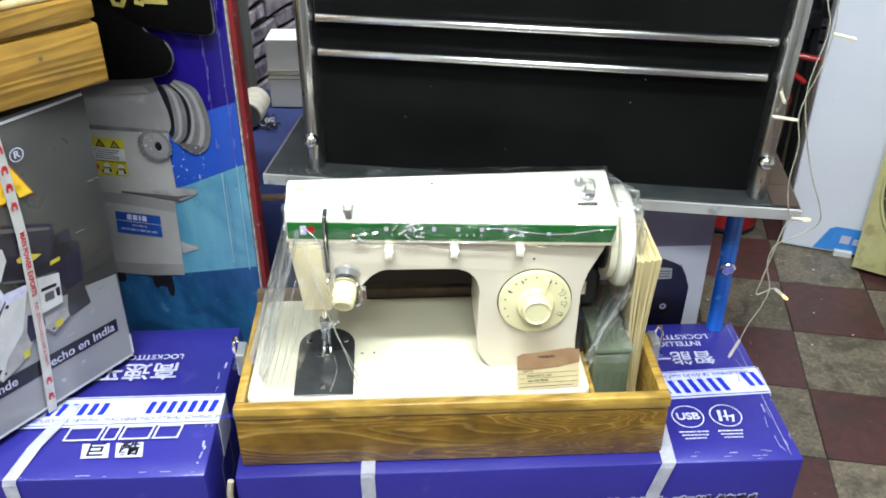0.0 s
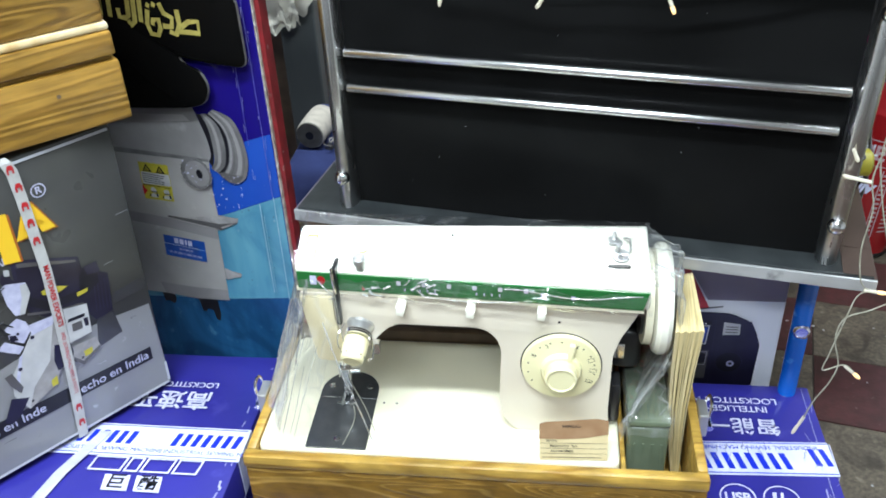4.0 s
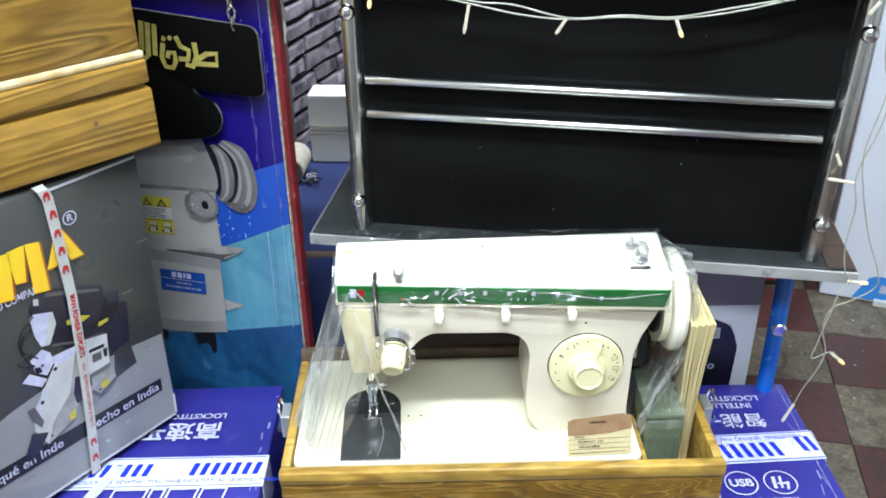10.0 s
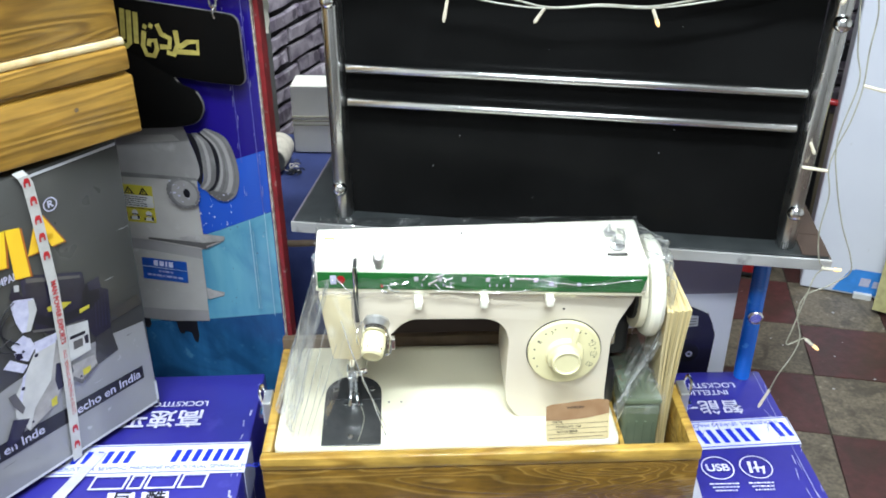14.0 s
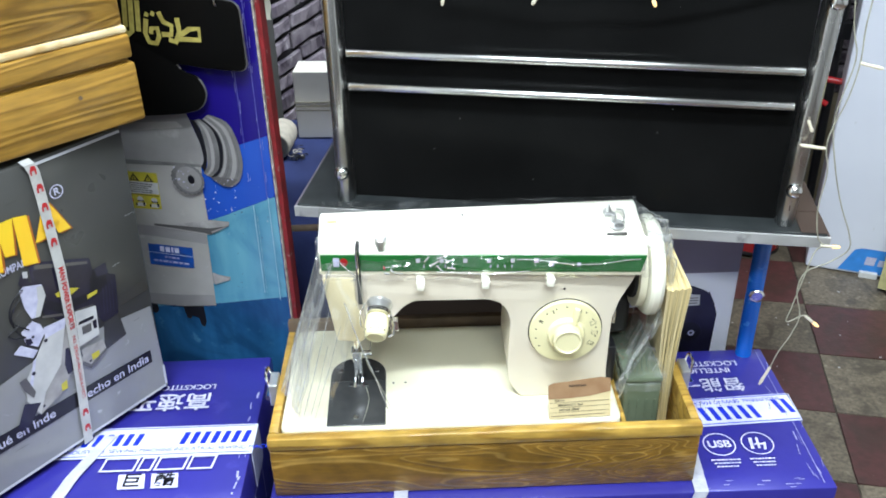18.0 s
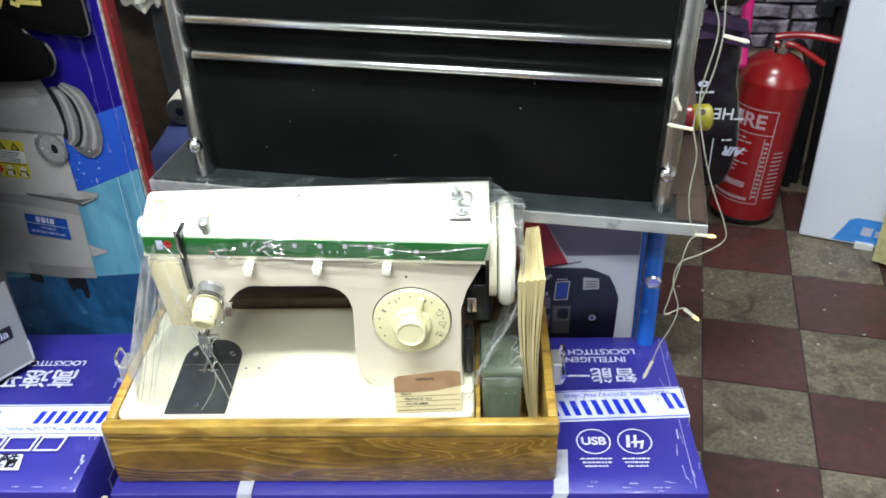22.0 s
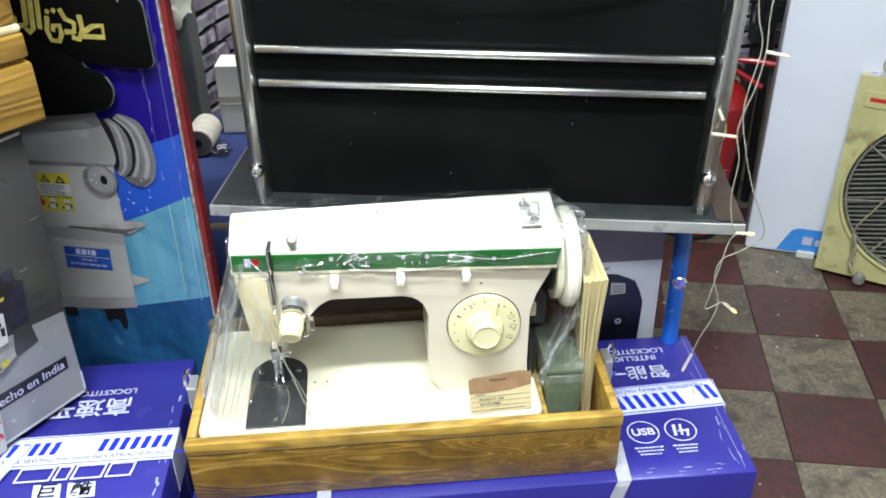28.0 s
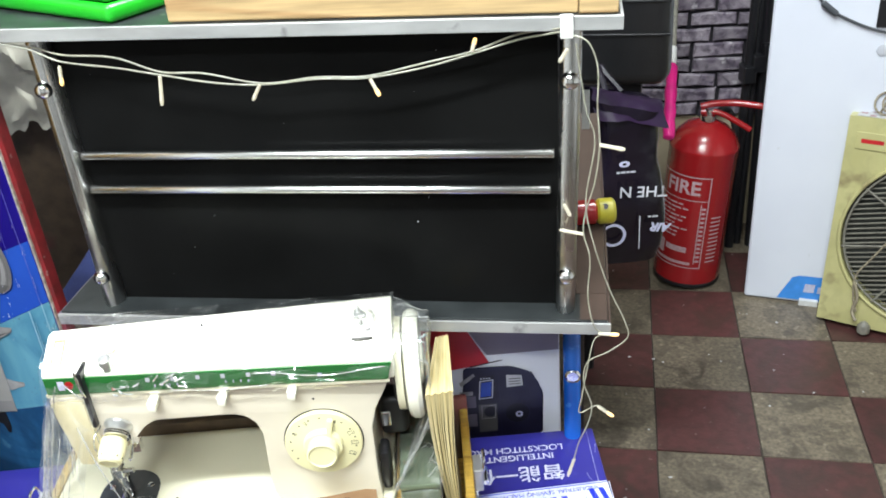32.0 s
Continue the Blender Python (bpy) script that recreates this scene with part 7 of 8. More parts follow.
def tin_film(u, v):
    x, y = 0.2160 + 0.0450 * u, 0.7535 + 0.095 * v
    return crinkle(Vector((x, y, 0.7672 + 0.001 * math.sin(u * 9) - (0.02 * (0.06 - v) / 0.06 if v < 0.06 else 0))), 0.0022, 45)


auto_smooth(part("tin_film", sheet(tin_film, 24, 36), FILM_LIGHT, film), 40)
# painted glints on the film over the box
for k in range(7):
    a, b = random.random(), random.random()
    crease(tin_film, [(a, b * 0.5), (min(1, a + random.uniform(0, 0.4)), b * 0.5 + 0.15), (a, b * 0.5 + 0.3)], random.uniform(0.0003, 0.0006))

# ---- printed carton under the stand's shelf ----
back_carton = thing("printed_carton", "white, grey and red printed carton with a black machine picture", "carton", (0.15, 1.07, 0))
part("box", box(0.20, 0.9725, 0.0, 0.4105, 1.16, 0.855, bevel=0.003), PALE_CARD, back_carton)
BC = face_pose((0.41, 0.9722, 0.65), (1, 0, 0), (0, 0, 1))
part("grey_field", flat([(-0.109, 0.200), (-0.001, 0.200), (-0.001, 0.108), (-0.088, 0.108), (-0.113, 0.152)], BC), MAUVE_FIELD, back_carton)
part("red_field", flat([(-0.208, 0.20), (-0.1095, 0.20), (-0.1135, 0.153), (-0.085, 0.096), (-0.208, 0.08)], BC), RED_PRINT, back_carton, "red printed field")
bp = part("machine_picture", flat(rounded([(-0.125, -0.02), (-0.023, -0.02), (-0.021, 0.045), (-0.026, 0.058), (-0.036, 0.079), (-0.060, 0.090), (-0.118, 0.092)], 0.006), BC, 0.0016), NAVY_PRINT, back_carton, "printed picture of a black motor unit with display")
part("picture_display", flat([(-0.102, 0.040), (-0.083, 0.041), (-0.080, 0.078), (-0.099, 0.077)], BC, 0.0022), BLACK_PRINT, bp)
part("display_glass", flat([(-0.099, 0.046), (-0.086, 0.047), (-0.084, 0.069), (-0.097, 0.068)], BC, 0.0026), BLUE_LCD, bp)
part("picture_plate", flat([(-0.066, 0.058), (-0.046, 0.059), (-0.047, 0.075), (-0.066, 0.077)], BC, 0.0022), OFFWHITE_PRINT, bp)
part("plate_print", joined(*[bar(-0.063, 0.062 + 0.004 * k, 0.014, 0.0014, BC, 0.0026) for k in range(3)]), PRINT_GREY_D, bp)
part("picture_boss", disc(-0.054, 0.017, 0.015, BC, 0.0022, 24), BLACK_PRINT, bp)
part("picture_screw", disc(-0.052, 0.015, 0.0045, BC, 0.0026, 16, 0.0022), WHITE_PRINT, bp)
part("display_frame", outline([(-0.1005, 0.0435), (-0.0845, 0.0445), (-0.0825, 0.0715), (-0.0985, 0.0705)], 0.0014, BC, 0.0027), LIGHT_GREY_CARD, bp)
part("display_keys", joined(*blocks(-0.098, 0.0735, 0.002, (0.002, 0.002, 0.002, 0.002), BC, 0.0026, 0, 0.0014)), LIGHT_GREY_CARD, bp)
part("picture_edge", joined(flat([(-0.0365, 0.079), (-0.0265, 0.0585), (-0.0255, 0.0590), (-0.0355, 0.0800)], BC, 0.0022), bar(-0.0755, -0.02, 0.0008, 0.100, BC, 0.0021)), MAUVE_NAVY, bp)
part("picture_bracket", joined(flat([(-0.124, 0.070), (-0.106, 0.083), (-0.104, 0.079), (-0.122, 0.064)], BC, 0.0024), flat([(-0.124, 0.048), (-0.108, 0.050), (-0.108, 0.056), (-0.124, 0.056)], BC, 0.0024)), PRINT_GREY_L, bp)
part("picture_port", joined(outline([(-0.099, 0.012), (-0.082, 0.012), (-0.081, 0.032), (-0.098, 0.032)], 0.0008, BC, 0.0025)), PRINT_GREY_L, bp)
part("picture_ring", disc(-0.054, 0.017, 0.0160, BC, 0.0023, 28, 0.0150), MAUVE_NAVY, bp)
part("picture_knob", disc(-0.088, 0.022, 0.008, BC, 0.0024, 20), BLACK_PRINT, bp)
part("picture_panel", flat([(-0.103, -0.01), (-0.080, -0.01), (-0.079, 0.034), (-0.102, 0.034)], BC, 0.0020), PRINT_GREY_D, bp)
part("picture_stripe", joined(bar(-0.125, 0.03, 0.02, 0.018, BC, 0.0020), bar(-0.125, 0.0, 0.02, 0.02, BC, 0.0020)), MAUVE_CARD, bp)
part("picture_wire", joined(flat([(-0.110, 0.092), (-0.070, 0.099), (-0.070, 0.1005), (-0.110, 0.094)], BC, 0.0020)), BLACK_PRINT, bp)

# ---- dark board added between the stand's legs to darken the gap behind the base ----
gap_board = thing("gap_board", "dark board added to darken the gap behind the carrying case", "board", (0.05, 0.961, 0))
part("plank", box(-0.085, 0.9515, 0.0, 0.196, 0.9635, 0.85, bevel=0.002), GAP_BROWN, gap_board)

# ---- cloth-covered table behind, with yarn and boxes ----
top_z = 0.800
table = thing("cloth_table", "low table covered with a plain navy blue cloth", "table", (-0.15, 1.22, 0))
quad = [(-0.243, 1.062), (-0.108, 1.062), (-0.060, 1.440), (-0.243, 1.440)]
part("table_core", prism(quad, top_z - 0.006, None, 0.004, 2, 0.0), BROWN_BOARD, table)
cx, cy = -0.15, 1.22


def cloth(u, v):
    """Top, rounded rim and hanging sides of the cloth."""
    k = u * 4
    i = min(int(k), 3)
    a, b = Vector(quad[i]), Vector(quad[(i + 1) % 4])
    p = a.lerp(b, k - i)
    c = Vector((cx, cy))
    if v < 0.4:
        q = c.lerp(p, v / 0.4)
        return Vector((q.x, q.y, top_z + 0.0006 * math.sin(q.x * 70) * math.sin(q.y * 50)))
    d = (p - c).normalized()
    h = (v - 0.4) / 0.6
    w = 0.004 + 0.004 * math.sin(u * 70) * h
    return Vector((p.x + d.x * w, p.y + d.y * w, top_z - 0.003 - 0.55 * h))


auto_smooth(part("cloth", sheet(cloth, 96, 24), CLOTH_NAVY, table, "navy blue cotton cloth"), 60)
yarn = thing("yarn_cone", "ecru yarn cone lying on the navy cloth", "yarn", (-0.22, 1.25, top_z))
ya, yb = Vector((-0.214, 1.260, top_z + 0.0235)), Vector((-0.208, 1.326, top_z + 0.0235))
ym, yl = along(ya, yb)
auto_smooth(part("winding", lathe([(0.008, 0.0), (0.0205, 0.001), (0.0215, 0.004), (0.0225, yl * 0.5), (0.0215, yl - 0.004), (0.018, yl), (0.007, yl)], ym, 32), YARN, yarn))
part("cone_end", lathe([(0.0062, -0.0006), (0.0195, -0.0006), (0.0203, 0.0012)], ym, 32), CONE_END, yarn, "dull grey-brown end of the cone")
part("cone_hole", lathe([(0.0062, -0.0012), (0.0058, 0.002)], ym, 16), BLACK_PLASTIC, yarn)
for k in range(12):   # a small heap of twisted dark and pale thread
    a, r = k * 2.4, 0.004 + 0.0016 * k
    cx, cy2 = -0.183 + 0.6 * r * math.cos(a), 1.268 + r * math.sin(a)
    part("loose_thread", tube([(cx + 0.006 * math.cos(a + 0.9 * i), cy2 + 0.006 * math.sin(a + 0.9 * i), top_z + 0.002 + 0.0025 * (k % 4) + 0.0012 * math.sin(i * 2)) for i in range(6)], 0.0009, 5), YARN if k % 3 == 0 else BLACK_PRINT, yarn)
for k in range(2):
    wb = thing("small_white_box", "small plain white card box held by a rubber band", "box", (-0.157, 1.366, top_z + 0.055 * k), group="white boxes on the table")
    wm = pose(-0.157, 1.368, top_z + 0.0015 + 0.0555 * k, 0, 0, -4)
    part("box", box(-0.031, -0.026, 0.0, 0.031, 0.026, 0.055, wm, 0.002), BRIGHT_CARD, wb)
    pieces("rubber_band", [box(-0.0318, -0.0268, z, 0.0318, 0.0268, z + 0.0016, wm) for z in ((0.046, 0.0525) if k == 0 else (0.004,))], BAND_TAN, wb)
brown = thing("brown_board", "stained brown wooden board standing behind the poster", "board", (-0.5, 1.56, 0))
part("plank", box(-0.85, 1.500, 0, -0.303, 1.523, 1.30, bevel=0.002), BROWN_BOARD, brown)
post = thing("grey_post", "plain dark grey upright post beside the bricks", "post", (-0.272, 1.505, 0))
part("shaft", box(-0.302, 1.465, 0, -0.2425, 1.545, 1.6, bevel=0.003), POST_GREY, post)
crumple = thing("crumpled_paper", "crumpled torn cream paper hanging before the board", "paper", (-0.36, 1.45, 1.0))


def sack(u, v):
    x = -0.56 + 0.33 * u
    w = max(0.0, (u - 0.82) / 0.18)
    low = 0.920 + 0.006 * math.sin(u * 23) + 0.006 * math.sin(u * 71 + 1) + 0.050 * w * w
    p = Vector((x, 1.448, low + (1.35 - low) * v))
    return crinkle(p, 0.009, 21) + noise.noise_vector(p * 70) * 0.004


auto_smooth(part("sheet", sheet(sack, 60, 50), FOIL, crumple), 25)
part("torn_lining", sheet(lambda u, v: crinkle(Vector((-0.315 + 0.055 * u, 1.441, 0.915 + 0.010 * math.sin(u * 17) + 0.028 * v + 0.02 * u)), 0.004, 60), 24, 8), FOIL, crumple, "torn lower edge")

# ---- white carton with blue logo ----
WC = face_pose((1.098, 2.176, 0), (0.925, -0.380, 0), (0, 0, 1))
wc = thing("white_carton", "tall white carton with a blue printed corner, standing on the floor", "carton", (1.36, 2.12, 0))
part("box", box(0, 0.004, -0.14, 0.512, 1.25, 0, WC, 0.006), WHITE_CARD, wc)
lg = part("logo_patch", flat([(0.085, 0.012), (0.30, 0.012), (0.30, 0.088), (0.135, 0.088), (0.118, 0.080)], WC), SKY_LOGO, wc, "blue printed logo patch")
part("logo_mark", joined(bar(0.150, 0.038, 0.026, 0.026, WC, 0.0016, 0.003), bar(0.184, 0.038, 0.016, 0.020, WC, 0.0016, 0.002)), WHITE_PRINT, lg)
part("foot", box(0.142, 0.0, -0.05, 0.19, 0.018, 0.012, WC, 0.002), WHITE_PLASTIC, wc)
for u in (0.247, 0.449):
    auto_smooth(part("rivet", lathe([(0.013, 0), (0.0125, 0.003), (0.006, 0.0042), (0.001, 0.0042)], WC @ pose(u, 0.712, 0.0005), 24), LIGHT_GREY_CARD, wc, "grey plastic carton rivet"))
part("hand_slot", box(0.225, 0.765, 0.0008, 0.46, 0.83, 0.006, WC, 0.004), BLACK_PLASTIC, wc, "black hand slot")
part("cable", tube([WC @ Vector(p) for p in ((0.075, 0.86, 0.006), (0.115, 0.812, 0.006), (0.150, 0.790, 0.006), (0.22, 0.762, 0.006), (0.30, 0.752, 0.010), (0.38, 0.757, 0.010), (0.48, 0.80, 0.008), (0.53, 0.83, 0.006))], 0.003), CABLE_DARK, wc, "thin grey cable")
auto_smooth(part("cable_plug", rod(WC @ Vector((0.105, 0.822, 0.009)), WC @ Vector((0.140, 0.794, 0.009)), 0.0075, 16, 0.003), CABLE_DARK, wc))

# ---- pale yellow box fan leaning on the carton ----
FU = Vector((0.82, -0.572, 0))
FB = Vector((0.572, 0.82, 0))
FANP = face_pose(Vector((1.240, 2.030, 0.016)), FU, FB * 0.09 + Vector((0, 0, 0.996)))
fan = thing("box_fan", "pale yellow plastic box fan with round grille, leaning on white carton", "fan", (1.46, 1.9, 0))
FW, FH, FD = 0.49, 0.548, 0.056
fc = Vector((0.240, 0.254))
FR = 0.218
bm = bmesh.new()
n = 64
for z in (0.0, -FD):
    inner = [bm.verts.new((fc.x + FR * math.cos(2 * math.pi * i / n), fc.y + FR * math.sin(2 * math.pi * i / n), z)) for i in range(n)]
    outer = []
    for i in range(n):
        dx, dy = math.cos(2 * math.pi * i / n), math.sin(2 * math.pi * i / n)
        k = min(((FW - fc.x) if dx > 0 else fc.x) / max(abs(dx), 1e-6), ((FH - fc.y) if dy > 0 else fc.y) / max(abs(dy), 1e-6))
        outer.append(bm.verts.new((fc.x + dx * k, fc.y + dy * k, z)))
    for i in range(n):
        bm.faces.new((inner[i], inner[(i + 1) % n], outer[(i + 1) % n], outer[i]))
bm.verts.ensure_lookup_table()
vs = bm.verts[:]
for ring in (0, 1):
    f0, b0 = ring * n, 2 * n + ring * n
    for i in range(n):
        bm.faces.new((vs[f0 + i], vs[f0 + (i + 1) % n], vs[b0 + (i + 1) % n], vs[b0 + i]))
bm.transform(FANP)
part("casing", bm, FAN_CASE, fan, "pale yellow scuffed casing")
pieces("corner_post", [box(x0, y0, -FD, x1, y1, -0.0003, FANP) for x0, y0, x1, y1 in ((0, 0, 0.03, 0.03), (FW - 0.03, 0, FW, 0.03), (0, FH - 0.03, 0.03, FH), (FW - 0.03, FH - 0.03, FW, FH))], FAN_CASE, fan)
part("back_plate", box(0.02, 0.02, -FD + 0.001, FW - 0.02, FH - 0.02, -FD + 0.006, FANP), FAN_DARK, fan)
ringp = [FANP @ Vector((fc.x + (FR + 0.002) * math.cos(a), fc.y + (FR + 0.002) * math.sin(a), 0.002)) for a in [2 * math.pi * i / 40 for i in range(41)]]
auto_smooth(part("grille_ring", tube(ringp, 0.005, 10), FAN_CASE, fan), 60)
part("grille_ring", tube([FANP @ Vector((fc.x + (FR - 0.010) * math.cos(a), fc.y + (FR - 0.010) * math.sin(a), -0.002)) for a in [2 * math.pi * i / 40 for i in range(41)]], 0.003, 8), FAN_GRILLE, fan)
for k in range(-16, 17):
    y = k * 0.0128
    half = math.sqrt(max(0, (FR - 0.008) ** 2 - y * y))
    part("slat", box(fc.x - half, fc.y + y - 0.0010, -0.016, fc.x + half, fc.y + y + 0.0010, -0.009, FANP @ Matrix.Translation((fc.x, fc.y, 0)) @ Matrix.Rotation(radians(14), 4, "Z") @ Matrix.Translation((-fc.x, -fc.y, 0))), FAN_GRILLE, fan)
for k in range(8):
    a = 2 * math.pi * (k + 0.25) / 8
    part("spoke", rod(FANP @ Vector((fc.x + 0.055 * math.cos(a), fc.y + 0.055 * math.sin(a), -0.002)), FANP @ Vector((fc.x + (FR - 0.004) * math.cos(a), fc.y + (FR - 0.004) * math.sin(a), -0.002)), 0.0026, 8), FAN_GRILLE, fan)
auto_smooth(part("hub_ring", lathe([(0.064, -0.008), (0.064, 0.006), (0.058, 0.010), (0.050, 0.010)], FANP @ pose(fc.x, fc.y, 0), 40), FAN_GRILLE, fan))
auto_smooth(part("hub", lathe([(0.050, 0.0), (0.050, 0.012), (0.044, 0.016), (0.001, 0.017)], FANP @ pose(fc.x, fc.y, 0), 40), FAN_HUB, fan, "off-white hub cap"))
for k in range(5):
    a = 2 * math.pi * k / 5
    part("blade", prism([(0.04, -0.03), (0.19, -0.06), (0.205, 0.03), (0.04, 0.035)], 0.002, FANP @ pose(fc.x, fc.y, -0.040) @ Matrix.Rotation(a, 4, "Z") @ Matrix.Rotation(0.12, 4, "X")), FAN_DARK, fan)
bd = part("badge", box(0.022, FH - 0.078, 0.0005, 0.098, FH - 0.036, 0.003, FANP, 0.001), FAN_CASE, fan, "small moulded badge")
part("badge_mark", bar(0.034, FH - 0.062, 0.05, 0.010, FANP, 0.0036), RED_PRINT, bd)
strip_ob = part("top_strip", box(0.015, FH + 0.0006, -0.056, FW - 0.015, FH + 0.002, -0.004, FANP), OFFWHITE_PRINT, fan, "faded plaid strip on the top")
plaid = [box(0.02 + 0.022 * k, FH + 0.0022, -0.053 + 0.018 * j, 0.034 + 0.022 * k, FH + 0.0026, -0.041 + 0.018 * j, FANP) for k in range(20) for j in range(3) if (k + j) % 2]
part("plaid_print", joined(*plaid), PLAID, strip_ob)
part("cord", tube([FANP @ Vector(p) for p in ((0.27, FH + 0.008, -0.02), (0.255, FH - 0.01, 0.006), (0.235, FH - 0.09, 0.012), (0.18, FH - 0.21, 0.014), (0.11, FH - 0.34, 0.014), (0.078, FH - 0.40, 0.016), (0.080, 0.09, 0.016), (0.092, 0.05, 0.018))], 0.0026), FAN_CORD, fan, "twisted pale mains cord")
for k in range(3):
    coil = [FANP @ Vector((0.085 + 0.012 * k + (0.040 - 0.006 * k) * math.cos(a), FH + 0.030 + 0.004 * k + (0.028 - 0.003 * k) * math.sin(a), -0.03 + 0.006 * k + 0.01 * math.sin(a * 2))) for a in [2 * math.pi * i / 14 for i in range(15)]]
    part("cord_coil", tube(coil, 0.0026), FAN_CORD, fan)
part("cord", tube([FANP @ Vector(p) for p in ((0.06, FH + 0.004, -0.03), (0.08, FH + 0.05, -0.03), (0.12, FH + 0.065, -0.03), (0.155, FH + 0.045, -0.03), (0.165, FH + 0.006, -0.03))], 0.0028), FAN_CORD, fan)
part("cord", tube([FANP @ Vector(p) for p in ((0.078, 0.13, 0.018), (0.090, 0.09, 0.02), (0.084, 0.05, 0.02), (0.097, 0.03, 0.03))], 0.0042), FAN_CORD, fan)
auto_smooth(part("plug", lathe([(0.008, 0), (0.015, 0.006), (0.016, 0.022), (0.010, 0.032), (0.005, 0.036)], pose(1.330, 1.955, 0.004), 20), FAN_GRILLE, fan, "dirty mains plug"))

# ---- fire extinguisher ----
ext = thing("fire_extinguisher", "red fire extinguisher with white printed label standing on the floor", "extinguisher", (0.988, 2.33, 0))
EX = pose(0.974, 2.318, 0.009, 0, 4, 0) @ Matrix.Scale(1.035, 4)
R = 0.0885
auto_smooth(part("cylinder", lathe([(0.074, 0.0), (R, 0.008), (R, 0.385), (R + 0.0015, 0.390), (R, 0.395), (0.074, 0.422), (0.055, 0.441), (0.030, 0.453), (0.022, 0.456)], EX, 48), RED_ENAMEL, ext), 40)
# dark band stands in for the shade round the foot
auto_smooth(part("foot_shade_ring", lathe([(R - 0.002, -0.001), (R + 0.0012, 0.003), (R + 0.0012, 0.010), (R + 0.0004, 0.012)], EX, 48), BLACK_PLASTIC, ext, "dark ring painted as the shade at the foot"))
auto_smooth(part("neck", lathe([(0.020, 0.454), (0.020, 0.470), (0.014, 0.474), (0.014, 0.488)], EX, 24), CHROME, ext))
auto_smooth(part("gauge", lathe([(0.010, 0), (0.010, 0.010), (0.001, 0.011)], EX @ pose(-0.006, -0.016, 0.468, 90), 20), CHROME, ext))
for nm, pts, w in (("carry_handle", ((-0.02, 0.0, 0.478), (0.02, -0.012, 0.480), (0.06, -0.030, 0.464), (0.098, -0.047, 0.444)), 0.008), ("squeeze_lever", ((-0.022, 0.0, 0.492), (0.01, -0.008, 0.502), (0.06, -0.030, 0.510), (0.120, -0.055, 0.509)), 0.009)):
    auto_smooth(part(nm, tube([EX @ Vector(p) for p in pts], w, 10), RED_ENAMEL, ext, "red painted steel"), 60)
auto_smooth(part("hose", tube([EX @ Vector(p) for p in ((0.02, 0.01, 0.470), (0.07, 0.05, 0.46), (0.10, 0.045, 0.38), (0.098, 0.03, 0.2), (0.096, 0.03, 0.08))], 0.009, 10), RUBBER, ext), 60)


def wrap(bm):
    """Lay a flat print (x round the girth, y up) on the cylinder."""
    long = [e for e in bm.edges if abs(e.verts[0].co.x - e.verts[1].co.x) > 0.012]
    if long:
        bmesh.ops.subdivide_edges(bm, edges=long, cuts=12, use_grid_fill=True)
    for v in bm.verts:
        a = radians(-131) + v.co.x / R
        v.co = EX @ Vector(((R + 0.0009) * math.cos(a), (R + 0.0009) * math.sin(a), v.co.y))
    return bm


I4 = Matrix.Identity(4)
def ring_line(x0, y0, x1, y1, w):
    return [bar(x0, y0, x1 - x0, w, I4, 0), bar(x0, y1 - w, x1 - x0, w, I4, 0), bar(x0, y0 + w, w, y1 - y0 - 2 * w, I4, 0), bar(x1 - w, y0 + w, w, y1 - y0 - 2 * w, I4, 0)]


lab = part("label_frame", wrap(joined(*ring_line(-0.082, 0.062, 0.068, 0.330, 0.0028), bar(-0.079, 0.262, 0.144, 0.0022, I4, 0), bar(0.048, 0.076, 0.0025, 0.178, I4, 0))), LABEL_PRINT, ext, "white printed instruction label")
part("label_lettering", wrap(words("FIRE", 0.053, at2(I4, -0.006, 0.296), 0, bold=0.0014)), LABEL_PRINT, lab)
for k in range(9):
    x0, tail = -0.072 + 0.004 * math.sin(k * 3.1), 0.078 + 0.026 * math.sin(k * 2.3)
    part("label_print", wrap(joined(*blocks(x0, 0.246 - 0.0118 * k, 0.0040, [tail * f for f in (0.22, 0.12, 0.30, 0.16)], I4, 0, 0, 0.004))), LABEL_PRINT, lab)
part("label_print", wrap(joined(bar(-0.070, 0.090, 0.030, 0.040, I4, 0), bar(-0.034, 0.108, 0.060, 0.016, I4, 0), bar(-0.070, 0.072, 0.110, 0.008, I4, 0))), LABEL_PRINT, lab)
part("label_print", wrap(joined(*[bar(0.052, 0.082 + 0.013 * k, 0.010, 0.006, I4, 0) for k in range(13)])), LABEL_PRINT, lab)
part("label_print", wrap(joined(*[bar(0.080, 0.080 + 0.012 * k, 0.030, 0.0035, I4, 0) for k in range(12)])), LABEL_PRINT, lab)

# ---- black chair, bag, broom and tripod ----
chair = thing("office_chair", "black padded leather chair behind the stand", "chair", (0.80, 1.95, 0))
CH = pose(0.80, 1.95, 0, 0, 0, -14)
auto_smooth(part("backrest", box(-0.34, -0.05, 0.73, 0.0, 0.05, 1.22, CH, 0.035, 4), LEATHER, chair), 50)
part("back_seam", box(-0.33, -0.053, 0.845, -0.005, -0.049, 0.850, CH, 0.001), LEATHER, chair)
part("back_seam", box(-0.33, -0.053, 0.915, -0.005, -0.049, 0.920, CH, 0.001), LEATHER, chair)
auto_smooth(part("seat", box(-0.33, -0.46, 0.43, -0.14, -0.055, 0.505, CH, 0.03, 3), LEATHER, chair), 50)
part("back_support", box(-0.12, 0.0, 0.40, -0.06, 0.03, 0.75, CH, 0.004), BLACK_PLASTIC, chair)
